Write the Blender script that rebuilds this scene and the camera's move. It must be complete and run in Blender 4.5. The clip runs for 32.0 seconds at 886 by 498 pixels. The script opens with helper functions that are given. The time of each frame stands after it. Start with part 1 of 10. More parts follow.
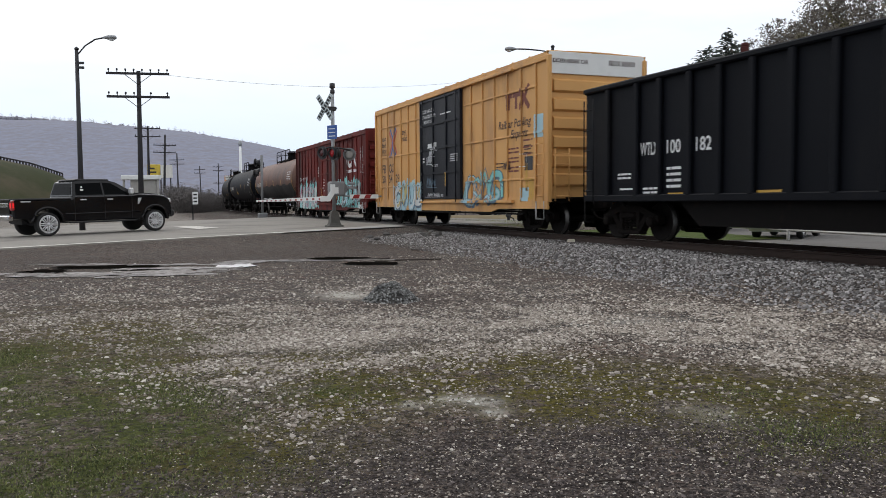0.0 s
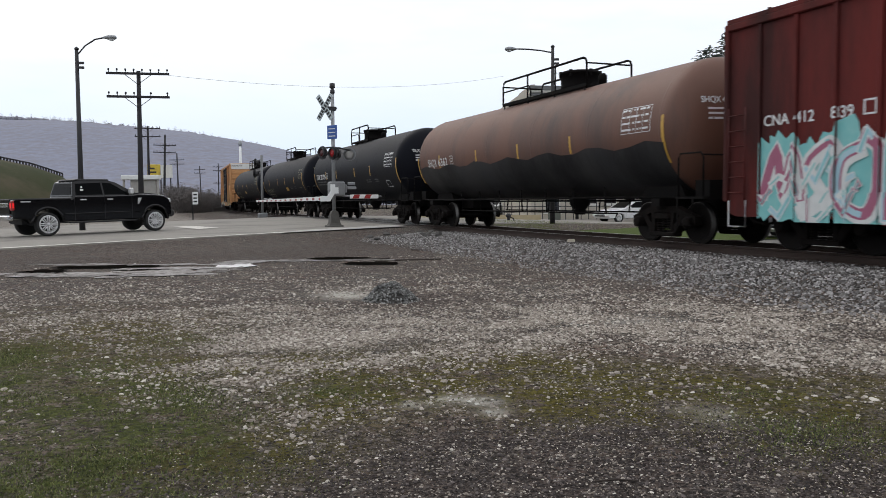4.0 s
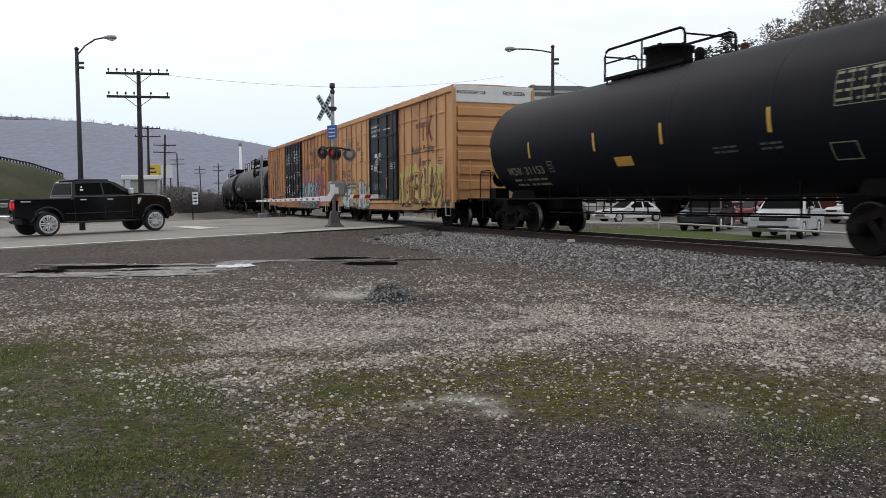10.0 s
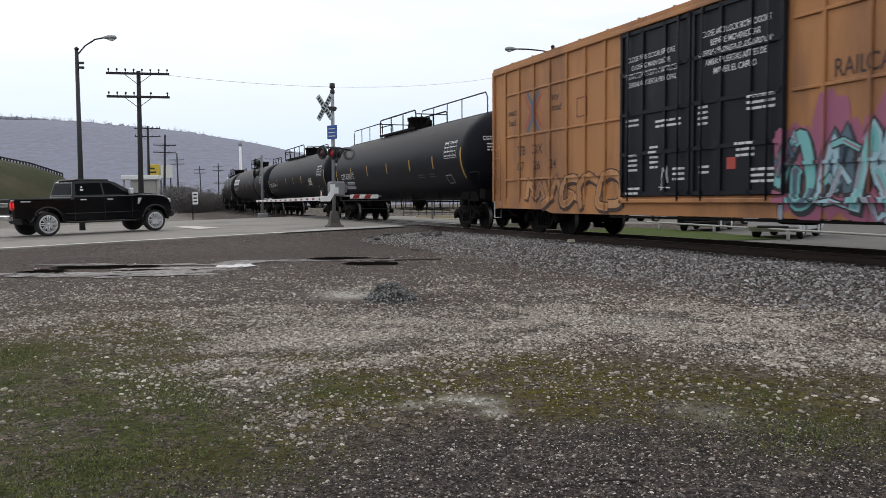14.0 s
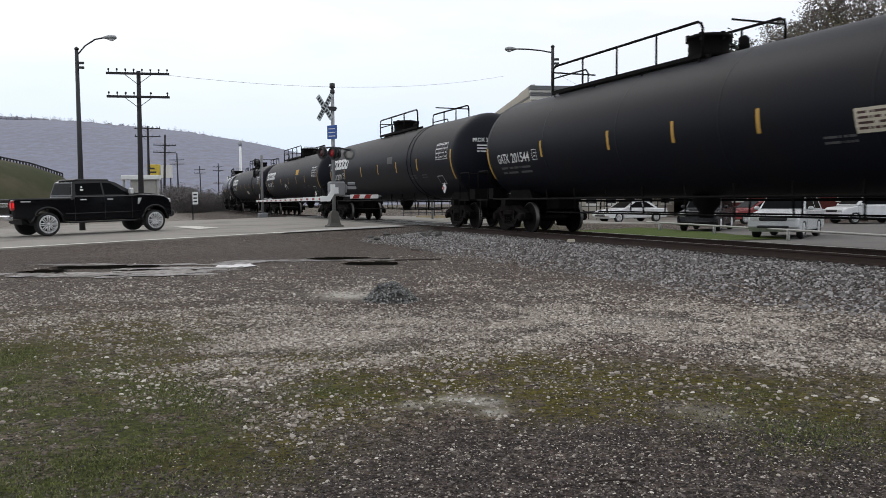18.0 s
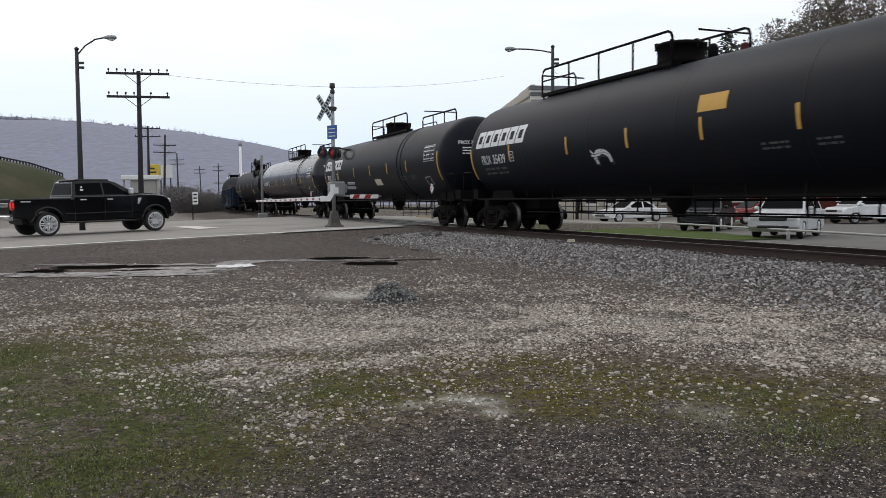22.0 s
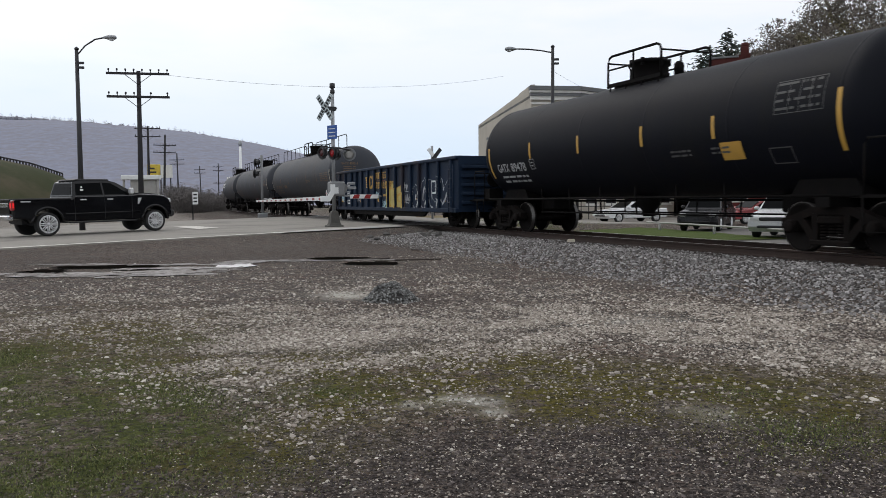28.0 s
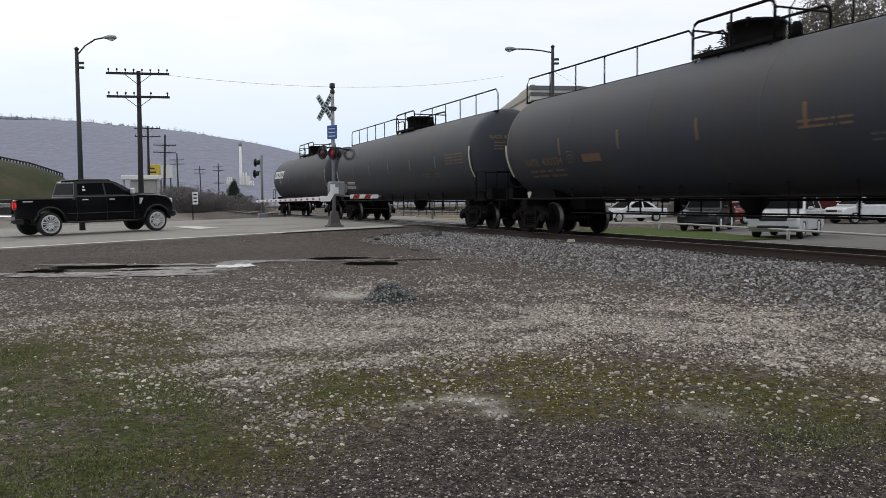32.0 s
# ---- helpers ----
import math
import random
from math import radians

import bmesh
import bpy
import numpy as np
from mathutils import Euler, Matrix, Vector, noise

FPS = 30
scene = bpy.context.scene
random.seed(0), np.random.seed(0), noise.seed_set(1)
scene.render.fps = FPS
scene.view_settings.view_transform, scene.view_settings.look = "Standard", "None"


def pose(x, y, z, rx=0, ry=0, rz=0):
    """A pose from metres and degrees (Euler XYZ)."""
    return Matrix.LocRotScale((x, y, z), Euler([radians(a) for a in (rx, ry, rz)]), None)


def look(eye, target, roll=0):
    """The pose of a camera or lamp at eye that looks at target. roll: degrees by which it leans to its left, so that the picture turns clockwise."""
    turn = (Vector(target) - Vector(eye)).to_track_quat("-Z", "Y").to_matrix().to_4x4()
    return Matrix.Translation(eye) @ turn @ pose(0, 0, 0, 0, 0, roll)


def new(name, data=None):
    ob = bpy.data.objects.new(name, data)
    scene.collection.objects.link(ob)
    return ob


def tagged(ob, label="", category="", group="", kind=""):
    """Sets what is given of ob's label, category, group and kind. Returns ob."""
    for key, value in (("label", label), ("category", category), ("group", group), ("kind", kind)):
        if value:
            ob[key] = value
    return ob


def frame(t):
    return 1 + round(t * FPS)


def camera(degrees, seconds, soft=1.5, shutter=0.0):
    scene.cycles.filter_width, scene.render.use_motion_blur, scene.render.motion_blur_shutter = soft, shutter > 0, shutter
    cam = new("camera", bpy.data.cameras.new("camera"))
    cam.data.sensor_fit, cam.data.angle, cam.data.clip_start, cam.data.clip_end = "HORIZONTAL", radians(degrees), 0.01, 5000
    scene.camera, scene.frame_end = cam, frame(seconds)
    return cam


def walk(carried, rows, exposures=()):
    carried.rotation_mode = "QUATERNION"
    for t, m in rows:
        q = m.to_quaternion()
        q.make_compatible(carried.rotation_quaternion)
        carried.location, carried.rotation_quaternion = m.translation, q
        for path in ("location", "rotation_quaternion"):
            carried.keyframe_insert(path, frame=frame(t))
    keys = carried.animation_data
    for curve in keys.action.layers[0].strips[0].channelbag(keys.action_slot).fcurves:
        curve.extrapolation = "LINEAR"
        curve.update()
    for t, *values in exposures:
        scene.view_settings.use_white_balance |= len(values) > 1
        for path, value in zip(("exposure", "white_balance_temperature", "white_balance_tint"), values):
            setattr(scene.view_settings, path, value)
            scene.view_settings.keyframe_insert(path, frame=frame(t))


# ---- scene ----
cam = camera(57.48, 32.0, soft=0.8, shutter=0.18)
EYE_Z = 0.975
VIEW = pose(0, 0, EYE_Z, 90 - 3.402, 0, 0) @ pose(0, 0, 0, 0, 0, -0.4)
walk(cam, [(0.0, VIEW), (32.0, VIEW)], exposures=[(0.0, 0.0, 6500, 10), (6.0, -0.04, 6500, 10), (12.0, -0.06, 6500, 10), (25.0, -0.06, 6500, 10), (28.0, -0.12, 6500, 10), (30.0, -0.18, 6500, 10), (32.0, -0.12, 6500, 10)])

# ---- plan: u runs across the track, w along it, away from the viewer; rail tops are z = 0 ----
TURN = math.atan2(577, 1430)
CU, SU = math.cos(TURN), math.sin(TURN)
TRACK_U = 12.65
CURVE_W, CURVE_R = 78.0, 273.0
GAUGE = 0.7175 + 0.035


def xy(u, w):
    return (u * CU - w * SU, u * SU + w * CU)


def uw(x, y):
    return (x * CU + y * SU, -x * SU + y * CU)


def P(u, w, z=0.0):
    return Vector((*xy(u, w), z))


def track_at(d):
    """Plan point and heading (of the way back along the track) at the distance d along the track."""
    if d <= CURVE_W:
        return TRACK_U, d, 0.0
    a = (d - CURVE_W) / CURVE_R
    return TRACK_U + CURVE_R * (1 - math.cos(a)), CURVE_W + CURVE_R * math.sin(a), a


# ---- world and light ----
world = bpy.data.worlds.new("overcast_sky")
scene.world = world
world.use_nodes = True
wn, wl = world.node_tree.nodes, world.node_tree.links
wn.clear()
w_out = wn.new("ShaderNodeOutputWorld")
w_bg = wn.new("ShaderNodeBackground")
w_sky = wn.new("ShaderNodeTexSky")
w_sky.sky_type = "NISHITA"
w_sky.sun_disc = False
w_sky.sun_elevation = radians(38)
w_sky.sun_rotation = radians(-35)
w_sky.air_density, w_sky.dust_density = 1.0, 3.0
w_scale = wn.new("ShaderNodeVectorMath")
w_scale.operation = "SCALE"
w_scale.inputs["Scale"].default_value = 0.11
w_co = wn.new("ShaderNodeTexCoord")
w_map = wn.new("ShaderNodeMapping")
w_map.inputs["Scale"].default_value = (1.0, 1.0, 4.0)
w_noise = wn.new("ShaderNodeTexNoise")
w_noise.inputs["Scale"].default_value = 2.6
w_noise.inputs["Detail"].default_value = 5.0
w_noise.inputs["Roughness"].default_value = 0.55
w_ramp = wn.new("ShaderNodeValToRGB")
w_ramp.color_ramp.elements[0].position, w_ramp.color_ramp.elements[0].color = 0.32, (0.84, 0.92, 1.0, 1)
w_ramp.color_ramp.elements[1].position, w_ramp.color_ramp.elements[1].color = 0.52, (1.0, 1.0, 1.02, 1)
w_mix = wn.new("ShaderNodeMix")
w_mix.data_type = "RGBA"
w_mix.inputs["Factor"].default_value = 0.86
wl.new(w_co.outputs["Generated"], w_map.inputs["Vector"])
wl.new(w_map.outputs["Vector"], w_noise.inputs["Vector"])
wl.new(w_noise.outputs["Fac"], w_ramp.inputs["Fac"])
wl.new(w_sky.outputs["Color"], w_scale.inputs[0])
wl.new(w_scale.outputs["Vector"], w_mix.inputs["A"])
wl.new(w_ramp.outputs["Color"], w_mix.inputs["B"])
# the cloud thins to a pale blue towards the skyline
w_sep = wn.new("ShaderNodeSeparateXYZ")
w_low = wn.new("ShaderNodeMapRange")
w_low.inputs["From Min"].default_value, w_low.inputs["From Max"].default_value = 0.02, 0.26
w_low.inputs["To Min"].default_value, w_low.inputs["To Max"].default_value = 1.0, 0.0
w_thin = wn.new("ShaderNodeMix")
w_thin.data_type = "RGBA"
w_thin.inputs["B"].default_value = (0.66, 0.79, 0.94, 1)
wl.new(w_co.outputs["Generated"], w_sep.inputs["Vector"])
wl.new(w_sep.outputs["Z"], w_low.inputs["Value"])
wl.new(w_low.outputs["Result"], w_thin.inputs["Factor"])
wl.new(w_mix.outputs["Result"], w_thin.inputs["A"])
wl.new(w_thin.outputs["Result"], w_bg.inputs["Color"])
wl.new(w_bg.outputs["Background"], w_out.inputs["Surface"])
w_bg.inputs["Strength"].default_value = 1.15

sun = new("sun", bpy.data.lights.new("sun", "SUN"))
sun.data.energy, sun.data.angle, sun.data.color = 0.6, radians(25), (1.0, 0.97, 0.92)
sun.matrix_world = look((-30, 40, 60), (0, 0, 0))


# ---- materials ----
def material(name, base, second=None, rough=0.7, metal=0.0, scale=6.0, fine=60.0, amount=0.5, bump=0.15, streak=1.0, dirt=None, dirt_at=0.62, spread=0.0, spec=0.5):
    """A surface with variation at two scales: patches of a second colour, dirt, and fine grain in the relief."""
    m = bpy.data.materials.new(name)
    m.use_nodes = True
    n, l = m.node_tree.nodes, m.node_tree.links
    b = n["Principled BSDF"]
    second = second or tuple(c * 0.72 for c in base)
    co = n.new("ShaderNodeTexCoord")
    mp = n.new("ShaderNodeMapping")
    mp.inputs["Scale"].default_value = (1, 1, 1 / streak)
    l.new(co.outputs["Object"], mp.inputs["Vector"])
    big = n.new("ShaderNodeTexNoise")
    big.inputs["Scale"].default_value, big.inputs["Detail"].default_value = scale, 5
    small = n.new("ShaderNodeTexNoise")
    small.inputs["Scale"].default_value, small.inputs["Detail"].default_value = fine, 3
    l.new(mp.outputs["Vector"], big.inputs["Vector"])
    l.new(co.outputs["Object"], small.inputs["Vector"])
    mx = n.new("ShaderNodeMix")
    mx.data_type = "RGBA"
    mx.inputs["A"].default_value, mx.inputs["B"].default_value = (*base, 1), (*second, 1)
    rp = n.new("ShaderNodeMapRange")
    rp.inputs["From Min"].default_value, rp.inputs["From Max"].default_value = 0.35, 0.7
    rp.inputs["To Max"].default_value = amount
    l.new(big.outputs["Fac"], rp.inputs["Value"])
    l.new(rp.outputs["Result"], mx.inputs["Factor"])
    col = mx.outputs["Result"]
    if dirt:
        d2 = n.new("ShaderNodeTexNoise")
        d2.inputs["Scale"].default_value, d2.inputs["Detail"].default_value, d2.inputs["Roughness"].default_value = scale * 0.6, 8, 0.65
        l.new(mp.outputs["Vector"], d2.inputs["Vector"])
        r2 = n.new("ShaderNodeMapRange")
        r2.inputs["From Min"].default_value, r2.inputs["From Max"].default_value = dirt_at - 0.12, dirt_at + 0.1
        l.new(d2.outputs["Fac"], r2.inputs["Value"])
        m2 = n.new("ShaderNodeMix")
        m2.data_type = "RGBA"
        m2.inputs["B"].default_value = (*dirt, 1)
        l.new(r2.outputs["Result"], m2.inputs["Factor"])
        l.new(col, m2.inputs["A"])
        col = m2.outputs["Result"]
    if spread:
        oi = n.new("ShaderNodeObjectInfo")
        hs = n.new("ShaderNodeHueSaturation")
        r3 = n.new("ShaderNodeMapRange")
        r3.inputs["To Min"].default_value, r3.inputs["To Max"].default_value = 1 - spread, 1 + spread
        l.new(oi.outputs["Random"], r3.inputs["Value"])
        l.new(r3.outputs["Result"], hs.inputs["Value"])
        l.new(col, hs.inputs["Color"])
        col = hs.outputs["Color"]
    l.new(col, b.inputs["Base Color"])
    rr = n.new("ShaderNodeMapRange")
    rr.inputs["To Min"].default_value, rr.inputs["To Max"].default_value = max(rough - 0.12, 0.03), min(rough + 0.12, 1)
    l.new(small.outputs["Fac"], rr.inputs["Value"])
    l.new(rr.outputs["Result"], b.inputs["Roughness"])
    b.inputs["Metallic"].default_value = metal
    b.inputs["Specular IOR Level"].default_value = spec
    if bump:
        bp = n.new("ShaderNodeBump")
        bp.inputs["Strength"].default_value, bp.inputs["Distance"].default_value = bump, 0.02
        l.new(small.outputs["Fac"], bp.inputs["Height"])
        l.new(bp.outputs["Normal"], b.inputs["Normal"])
    return m


def glow(name, color, strength):
    m = material(name, color, rough=0.3, bump=0)
    b = m.node_tree.nodes["Principled BSDF"]
    b.inputs["Emission Color"].default_value = (*color, 1)
    b.inputs["Emission Strength"].default_value = strength
    return m


def glass(name, tint, rough=0.05):
    m = material(name, tint, rough=rough, bump=0, amount=0.15)
    b = m.node_tree.nodes["Principled BSDF"]
    b.inputs["Specular IOR Level"].default_value = 0.8
    b.inputs["Coat Weight"].default_value = 0.5
    return m


M = dict(
    orange=material("faded_orange_paint", (0.55, 0.285, 0.12), (0.45, 0.22, 0.088), 0.6, scale=1.2, streak=4, dirt=(0.27, 0.13, 0.065), dirt_at=0.62),
    orange2=material("worn_orange_paint", (0.46, 0.205, 0.068), (0.37, 0.155, 0.052), 0.6, scale=1.2, streak=4, dirt=(0.20, 0.09, 0.045), dirt_at=0.60),
    amber=material("bright_amber_paint", (0.62, 0.33, 0.105), (0.52, 0.26, 0.08), 0.6, scale=1.2, streak=4, dirt=(0.32, 0.17, 0.08), dirt_at=0.63),
    oxide=material("oxide_red_paint", (0.15, 0.024, 0.021), (0.11, 0.02, 0.018), 0.65, scale=1.0, streak=4, dirt=(0.045, 0.015, 0.014), dirt_at=0.56, spec=0.12),
    door=material("dark_navy_door_paint", (0.0085, 0.0095, 0.0145), (0.013, 0.014, 0.019), 0.5, scale=2.0, streak=3, dirt=(0.04, 0.038, 0.04), dirt_at=0.72, spec=0.2),
    white=material("dull_white_paint", (0.72, 0.72, 0.70), (0.6, 0.6, 0.58), 0.6, scale=3),
    black=material("black_tank_paint", (0.0052, 0.0060, 0.0098), (0.0072, 0.0080, 0.0120), 0.55, scale=0.8, streak=3, dirt=(0.0095, 0.0095, 0.0095), dirt_at=0.68, bump=0.05, spec=0.09),
    black2=material("satin_black_tank_paint", (0.0062, 0.0072, 0.0120), (0.0086, 0.0096, 0.0146), 0.5, scale=0.8, streak=3, dirt=(0.011, 0.0105, 0.0105), dirt_at=0.68, bump=0.05, spec=0.13),
    gloss=material("glossy_black_tank_paint", (0.0085, 0.0095, 0.0155), (0.013, 0.014, 0.02), 0.2, scale=0.8, streak=3, bump=0.03, spec=0.4),
    slate=material("weathered_slate_tank_paint", (0.036, 0.040, 0.050), (0.025, 0.028, 0.035), 0.6, scale=0.9, streak=4, dirt=(0.045, 0.04, 0.04), dirt_at=0.6, spec=0.3),
    stained=material("crude_stained_grey_paint", (0.034, 0.034, 0.036), (0.055, 0.05, 0.046), 0.6, scale=0.7, streak=5, dirt=(0.008, 0.008, 0.009), dirt_at=0.56, spec=0.2),
    brown=material("brown_crude_stained_paint", (0.135, 0.058, 0.036), (0.095, 0.045, 0.032), 0.6, scale=0.9, streak=4, dirt=(0.05, 0.03, 0.025), dirt_at=0.62),
    gonblack=material("black_gondola_paint", (0.0042, 0.0050, 0.0075), (0.0065, 0.0075, 0.0105), 0.6, scale=1.0, streak=4, dirt=(0.014, 0.013, 0.013), dirt_at=0.68, spec=0.1),
    gonblue=material("faded_blue_gondola_paint", (0.010, 0.021, 0.044), (0.014, 0.023, 0.04), 0.6, scale=1.0, streak=4, dirt=(0.045, 0.03, 0.025), dirt_at=0.66, spec=0.14),
    # running gear steels: bases lowered to put in the shade beneath the cars
    grimy=material("grimy_underframe_shaded_steel", (0.0048, 0.0042, 0.0042), (0.0075, 0.0062, 0.0058), 0.8, scale=5, dirt=(0.024, 0.014, 0.01), dirt_at=0.72, spec=0.1),
    cast=material("rusty_cast_shaded_steel", (0.0075, 0.0058, 0.0052), (0.0054, 0.0046, 0.0044), 0.85, scale=6, dirt=(0.013, 0.008, 0.0065), dirt_at=0.64, spec=0.1),
    wheel=material("brown_wheel_shaded_steel", (0.0085, 0.0068, 0.0064), (0.0062, 0.0055, 0.0053), 0.75, scale=5, spec=0.1),
    tread=material("polished_wheel_tread", (0.13, 0.125, 0.12), rough=0.45, metal=1.0, bump=0.02),
    railtop=material("polished_rail_head", (0.42, 0.40, 0.38), rough=0.3, metal=1.0, bump=0.03),
    rail=material("rusted_rail_web", (0.034, 0.019, 0.014), (0.026, 0.016, 0.012), 0.85, scale=8),
    tie=material("dark_creosote_timber", (0.035, 0.026, 0.021), (0.055, 0.042, 0.034), 0.9, scale=9, bump=0.5),
    yellow=material("reflective_yellow_tape", (0.52, 0.30, 0.045), (0.44, 0.25, 0.05), 0.5, scale=9, dirt=(0.32, 0.2, 0.05), dirt_at=0.66),
    cream=material("dirty_pale_tape", (0.55, 0.5, 0.4), (0.42, 0.38, 0.3), 0.5, scale=9),
    letter=material("white_stencil_paint", (0.68, 0.69, 0.69), (0.52, 0.53, 0.53), 0.6, scale=6),
    panelgrey=material("faint_grey_stencil_paint", (0.085, 0.085, 0.085), (0.06, 0.06, 0.06), 0.7, scale=6),
    letterdull=material("faded_olive_stencil_paint", (0.24, 0.235, 0.15), (0.16, 0.155, 0.11), 0.6, scale=6),
    ink=material("dark_brown_stencil_paint", (0.045, 0.02, 0.016), (0.07, 0.03, 0.02), 0.6, scale=6),
    red=material("signal_red_paint", (0.42, 0.05, 0.035), (0.33, 0.045, 0.035), 0.5, scale=6),
    brownred=material("faded_brown_red_paint", (0.17, 0.042, 0.026), (0.13, 0.036, 0.024), 0.6, scale=6),
    fadedred=material("faded_red_band_paint", (0.36, 0.085, 0.055), (0.28, 0.07, 0.05), 0.6, scale=6),
    fadedblue=material("faded_blue_band_paint", (0.085, 0.14, 0.19), (0.07, 0.11, 0.15), 0.6, scale=6),
    blue=material("bright_blue_paint", (0.04, 0.11, 0.33), (0.035, 0.09, 0.26), 0.5, scale=6),
    teal=material("teal_spray_paint", (0.16, 0.46, 0.46), (0.26, 0.52, 0.5), 0.55, scale=5),
    sky=material("pale_blue_spray_paint", (0.33, 0.52, 0.6), (0.42, 0.56, 0.6), 0.55, scale=5),
    lime=material("mustard_spray_paint", (0.50, 0.40, 0.12), (0.42, 0.34, 0.12), 0.55, scale=5),
    pink=material("magenta_spray_paint", (0.34, 0.10, 0.17), (0.27, 0.09, 0.15), 0.55, scale=5),
    silver=material("silver_spray_paint", (0.42, 0.43, 0.44), (0.34, 0.35, 0.37), 0.45, scale=5),
    ghost=material("white_spray_paint", (0.62, 0.64, 0.63), (0.5, 0.52, 0.52), 0.55, scale=5),
    outline=material("black_spray_paint", (0.02, 0.02, 0.024), rough=0.5, scale=5),
    goldtext=material("yellow_ochre_stencil_paint", (0.52, 0.30, 0.05), (0.44, 0.25, 0.05), 0.6, scale=6),
)


# ---- mesh helpers ----
def quad(bm, pts, mi=0, smooth=False):
    f = bm.faces.new([bm.verts.new(p) for p in pts])
    f.material_index, f.smooth = mi, smooth
    return f


def box(bm, lo, hi, mi=0, chamfer=0.0):
    """A box between two corners; chamfer bevels its upright and long edges a little."""
    x0, y0, z0 = lo
    x1, y1, z1 = hi
    if chamfer <= 0:
        v = [bm.verts.new(p) for p in ((x0, y0, z0), (x1, y0, z0), (x1, y1, z0), (x0, y1, z0), (x0, y0, z1), (x1, y0, z1), (x1, y1, z1), (x0, y1, z1))]
        for a in ((0, 3, 2, 1), (4, 5, 6, 7), (0, 1, 5, 4), (1, 2, 6, 5), (2, 3, 7, 6), (3, 0, 4, 7)):
            bm.faces.new([v[i] for i in a]).material_index = mi
        return
    c = min(chamfer, (x1 - x0) * 0.45, (y1 - y0) * 0.45, (z1 - z0) * 0.45)
    rings = []
    for z, k in ((z0, c), (z0 + c, 0), (z1 - c, 0), (z1, c)):
        ring = []
        for sx, sy in ((0, 0), (1, 0), (1, 1), (0, 1)):
            px, py = (x1 - k if sx else x0 + k), (y1 - k if sy else y0 + k)
            ax, ay = (-1 if sx else 1), (-1 if sy else 1)
            pair = [(px + ax * c, py, z), (px, py + ay * c, z)]
            if (sx, sy) in ((0, 0), (1, 1)):
                pair.reverse()
            ring += [bm.verts.new(p) for p in pair]
        rings.append(ring)
    for a, b in zip(rings, rings[1:]):
        for i in range(8):
            j = (i + 1) % 8
            bm.faces.new((a[i], a[j], b[j], b[i])).material_index = mi
    bm.faces.new(rings[0][::-1]).material_index = mi
    bm.faces.new(rings[-1]).material_index = mi


def tube(bm, pts, r, seg=6, mi=0, smooth=True, r_end=None):
    """A round bar along a line of points."""
    pts = [Vector(p) for p in pts]
    rings = []
    for i, p in enumerate(pts):
        d = (pts[min(i + 1, len(pts) - 1)] - pts[max(i - 1, 0)]).normalized()
        side = d.cross(Vector((0, 0, 1)) if abs(d.z) < 0.9 else Vector((1, 0, 0))).normalized()
        up = side.cross(d)
        rr = r if r_end is None else r + (r_end - r) * i / max(len(pts) - 1, 1)
        rings.append([bm.verts.new(p + (side * math.cos(a) + up * math.sin(a)) * rr) for a in (k * math.tau / seg for k in range(seg))])
    for a, b in zip(rings, rings[1:]):
        for k in range(seg):
            f = bm.faces.new((a[k], a[(k + 1) % seg], b[(k + 1) % seg], b[k]))
            f.material_index, f.smooth = mi, smooth
    bm.faces.new(rings[0][::-1]).material_index = mi
    bm.faces.new(rings[-1]).material_index = mi


def lathe(bm, profile, seg=24, turn=None, mi=0, smooth=True, mats=None):
    """A body of revolution round z, from (radius, height) pairs; turn carries it elsewhere."""
    turn = turn or Matrix()
    rings = []
    for r, z in profile:
        if r < 1e-5:
            rings.append([bm.verts.new(turn @ Vector((0, 0, z)))])
        else:
            rings.append([bm.verts.new(turn @ Vector((r * math.cos(k * math.tau / seg), r * math.sin(k * math.tau / seg), z))) for k in range(seg)])
    for i, (a, b) in enumerate(zip(rings, rings[1:])):
        for k in range(seg):
            j = (k + 1) % seg
            if len(a) == 1 and len(b) == 1:
                continue
            vs = (a[0], b[j], b[k]) if len(a) == 1 else (a[k], a[j], b[0]) if len(b) == 1 else (a[k], a[j], b[j], b[k])
            f = bm.faces.new(vs)
            f.smooth, f.material_index = smooth, (mats[i] if mats else mi)
    for ring, flip in ((rings[0], True), (rings[-1], False)):
        if len(ring) > 1:
            bm.faces.new(ring[::-1] if flip else ring).material_index = mats[0 if flip else -1] if mats else mi


def prism(bm, outline, y0, y1, mi=0):
    """An outline in x and z, given thickness along y."""
    a = [bm.verts.new((x, y0, z)) for x, z in outline]
    b = [bm.verts.new((x, y1, z)) for x, z in outline]
    n = len(outline)
    bm.faces.new(a).material_index = mi
    bm.faces.new(b[::-1]).material_index = mi
    for i in range(n):
        bm.faces.new((a[i], b[i], b[(i + 1) % n], a[(i + 1) % n])).material_index = mi


def mesh_of(name, bm, mats):
    bmesh.ops.recalc_face_normals(bm, faces=bm.faces)
    me = bpy.data.meshes.new(name)
    bm.to_mesh(me)
    bm.free()
    for m in mats if isinstance(mats, (list, tuple)) else (mats,):
        me.materials.append(m)
    return me


def part(name, bm, mats, parent=None, label="", at=None):
    """Links a bmesh as one mesh object under a thing or a part."""
    ob = new(name, bm if isinstance(bm, bpy.types.Mesh) else mesh_of(name, bm, mats))
    ob.parent = parent
    if at is not None:
        ob.matrix_basis = at if isinstance(at, Matrix) else Matrix.Translation(at)
    if label:
        ob["label"] = label
    return ob


def thing(name, label, category, group="", kind="", at=None):
    ob = new(name)
    ob.empty_display_size = 0.3
    if at is not None:
        ob.matrix_basis = at
    return tagged(ob, label, category, group, kind)


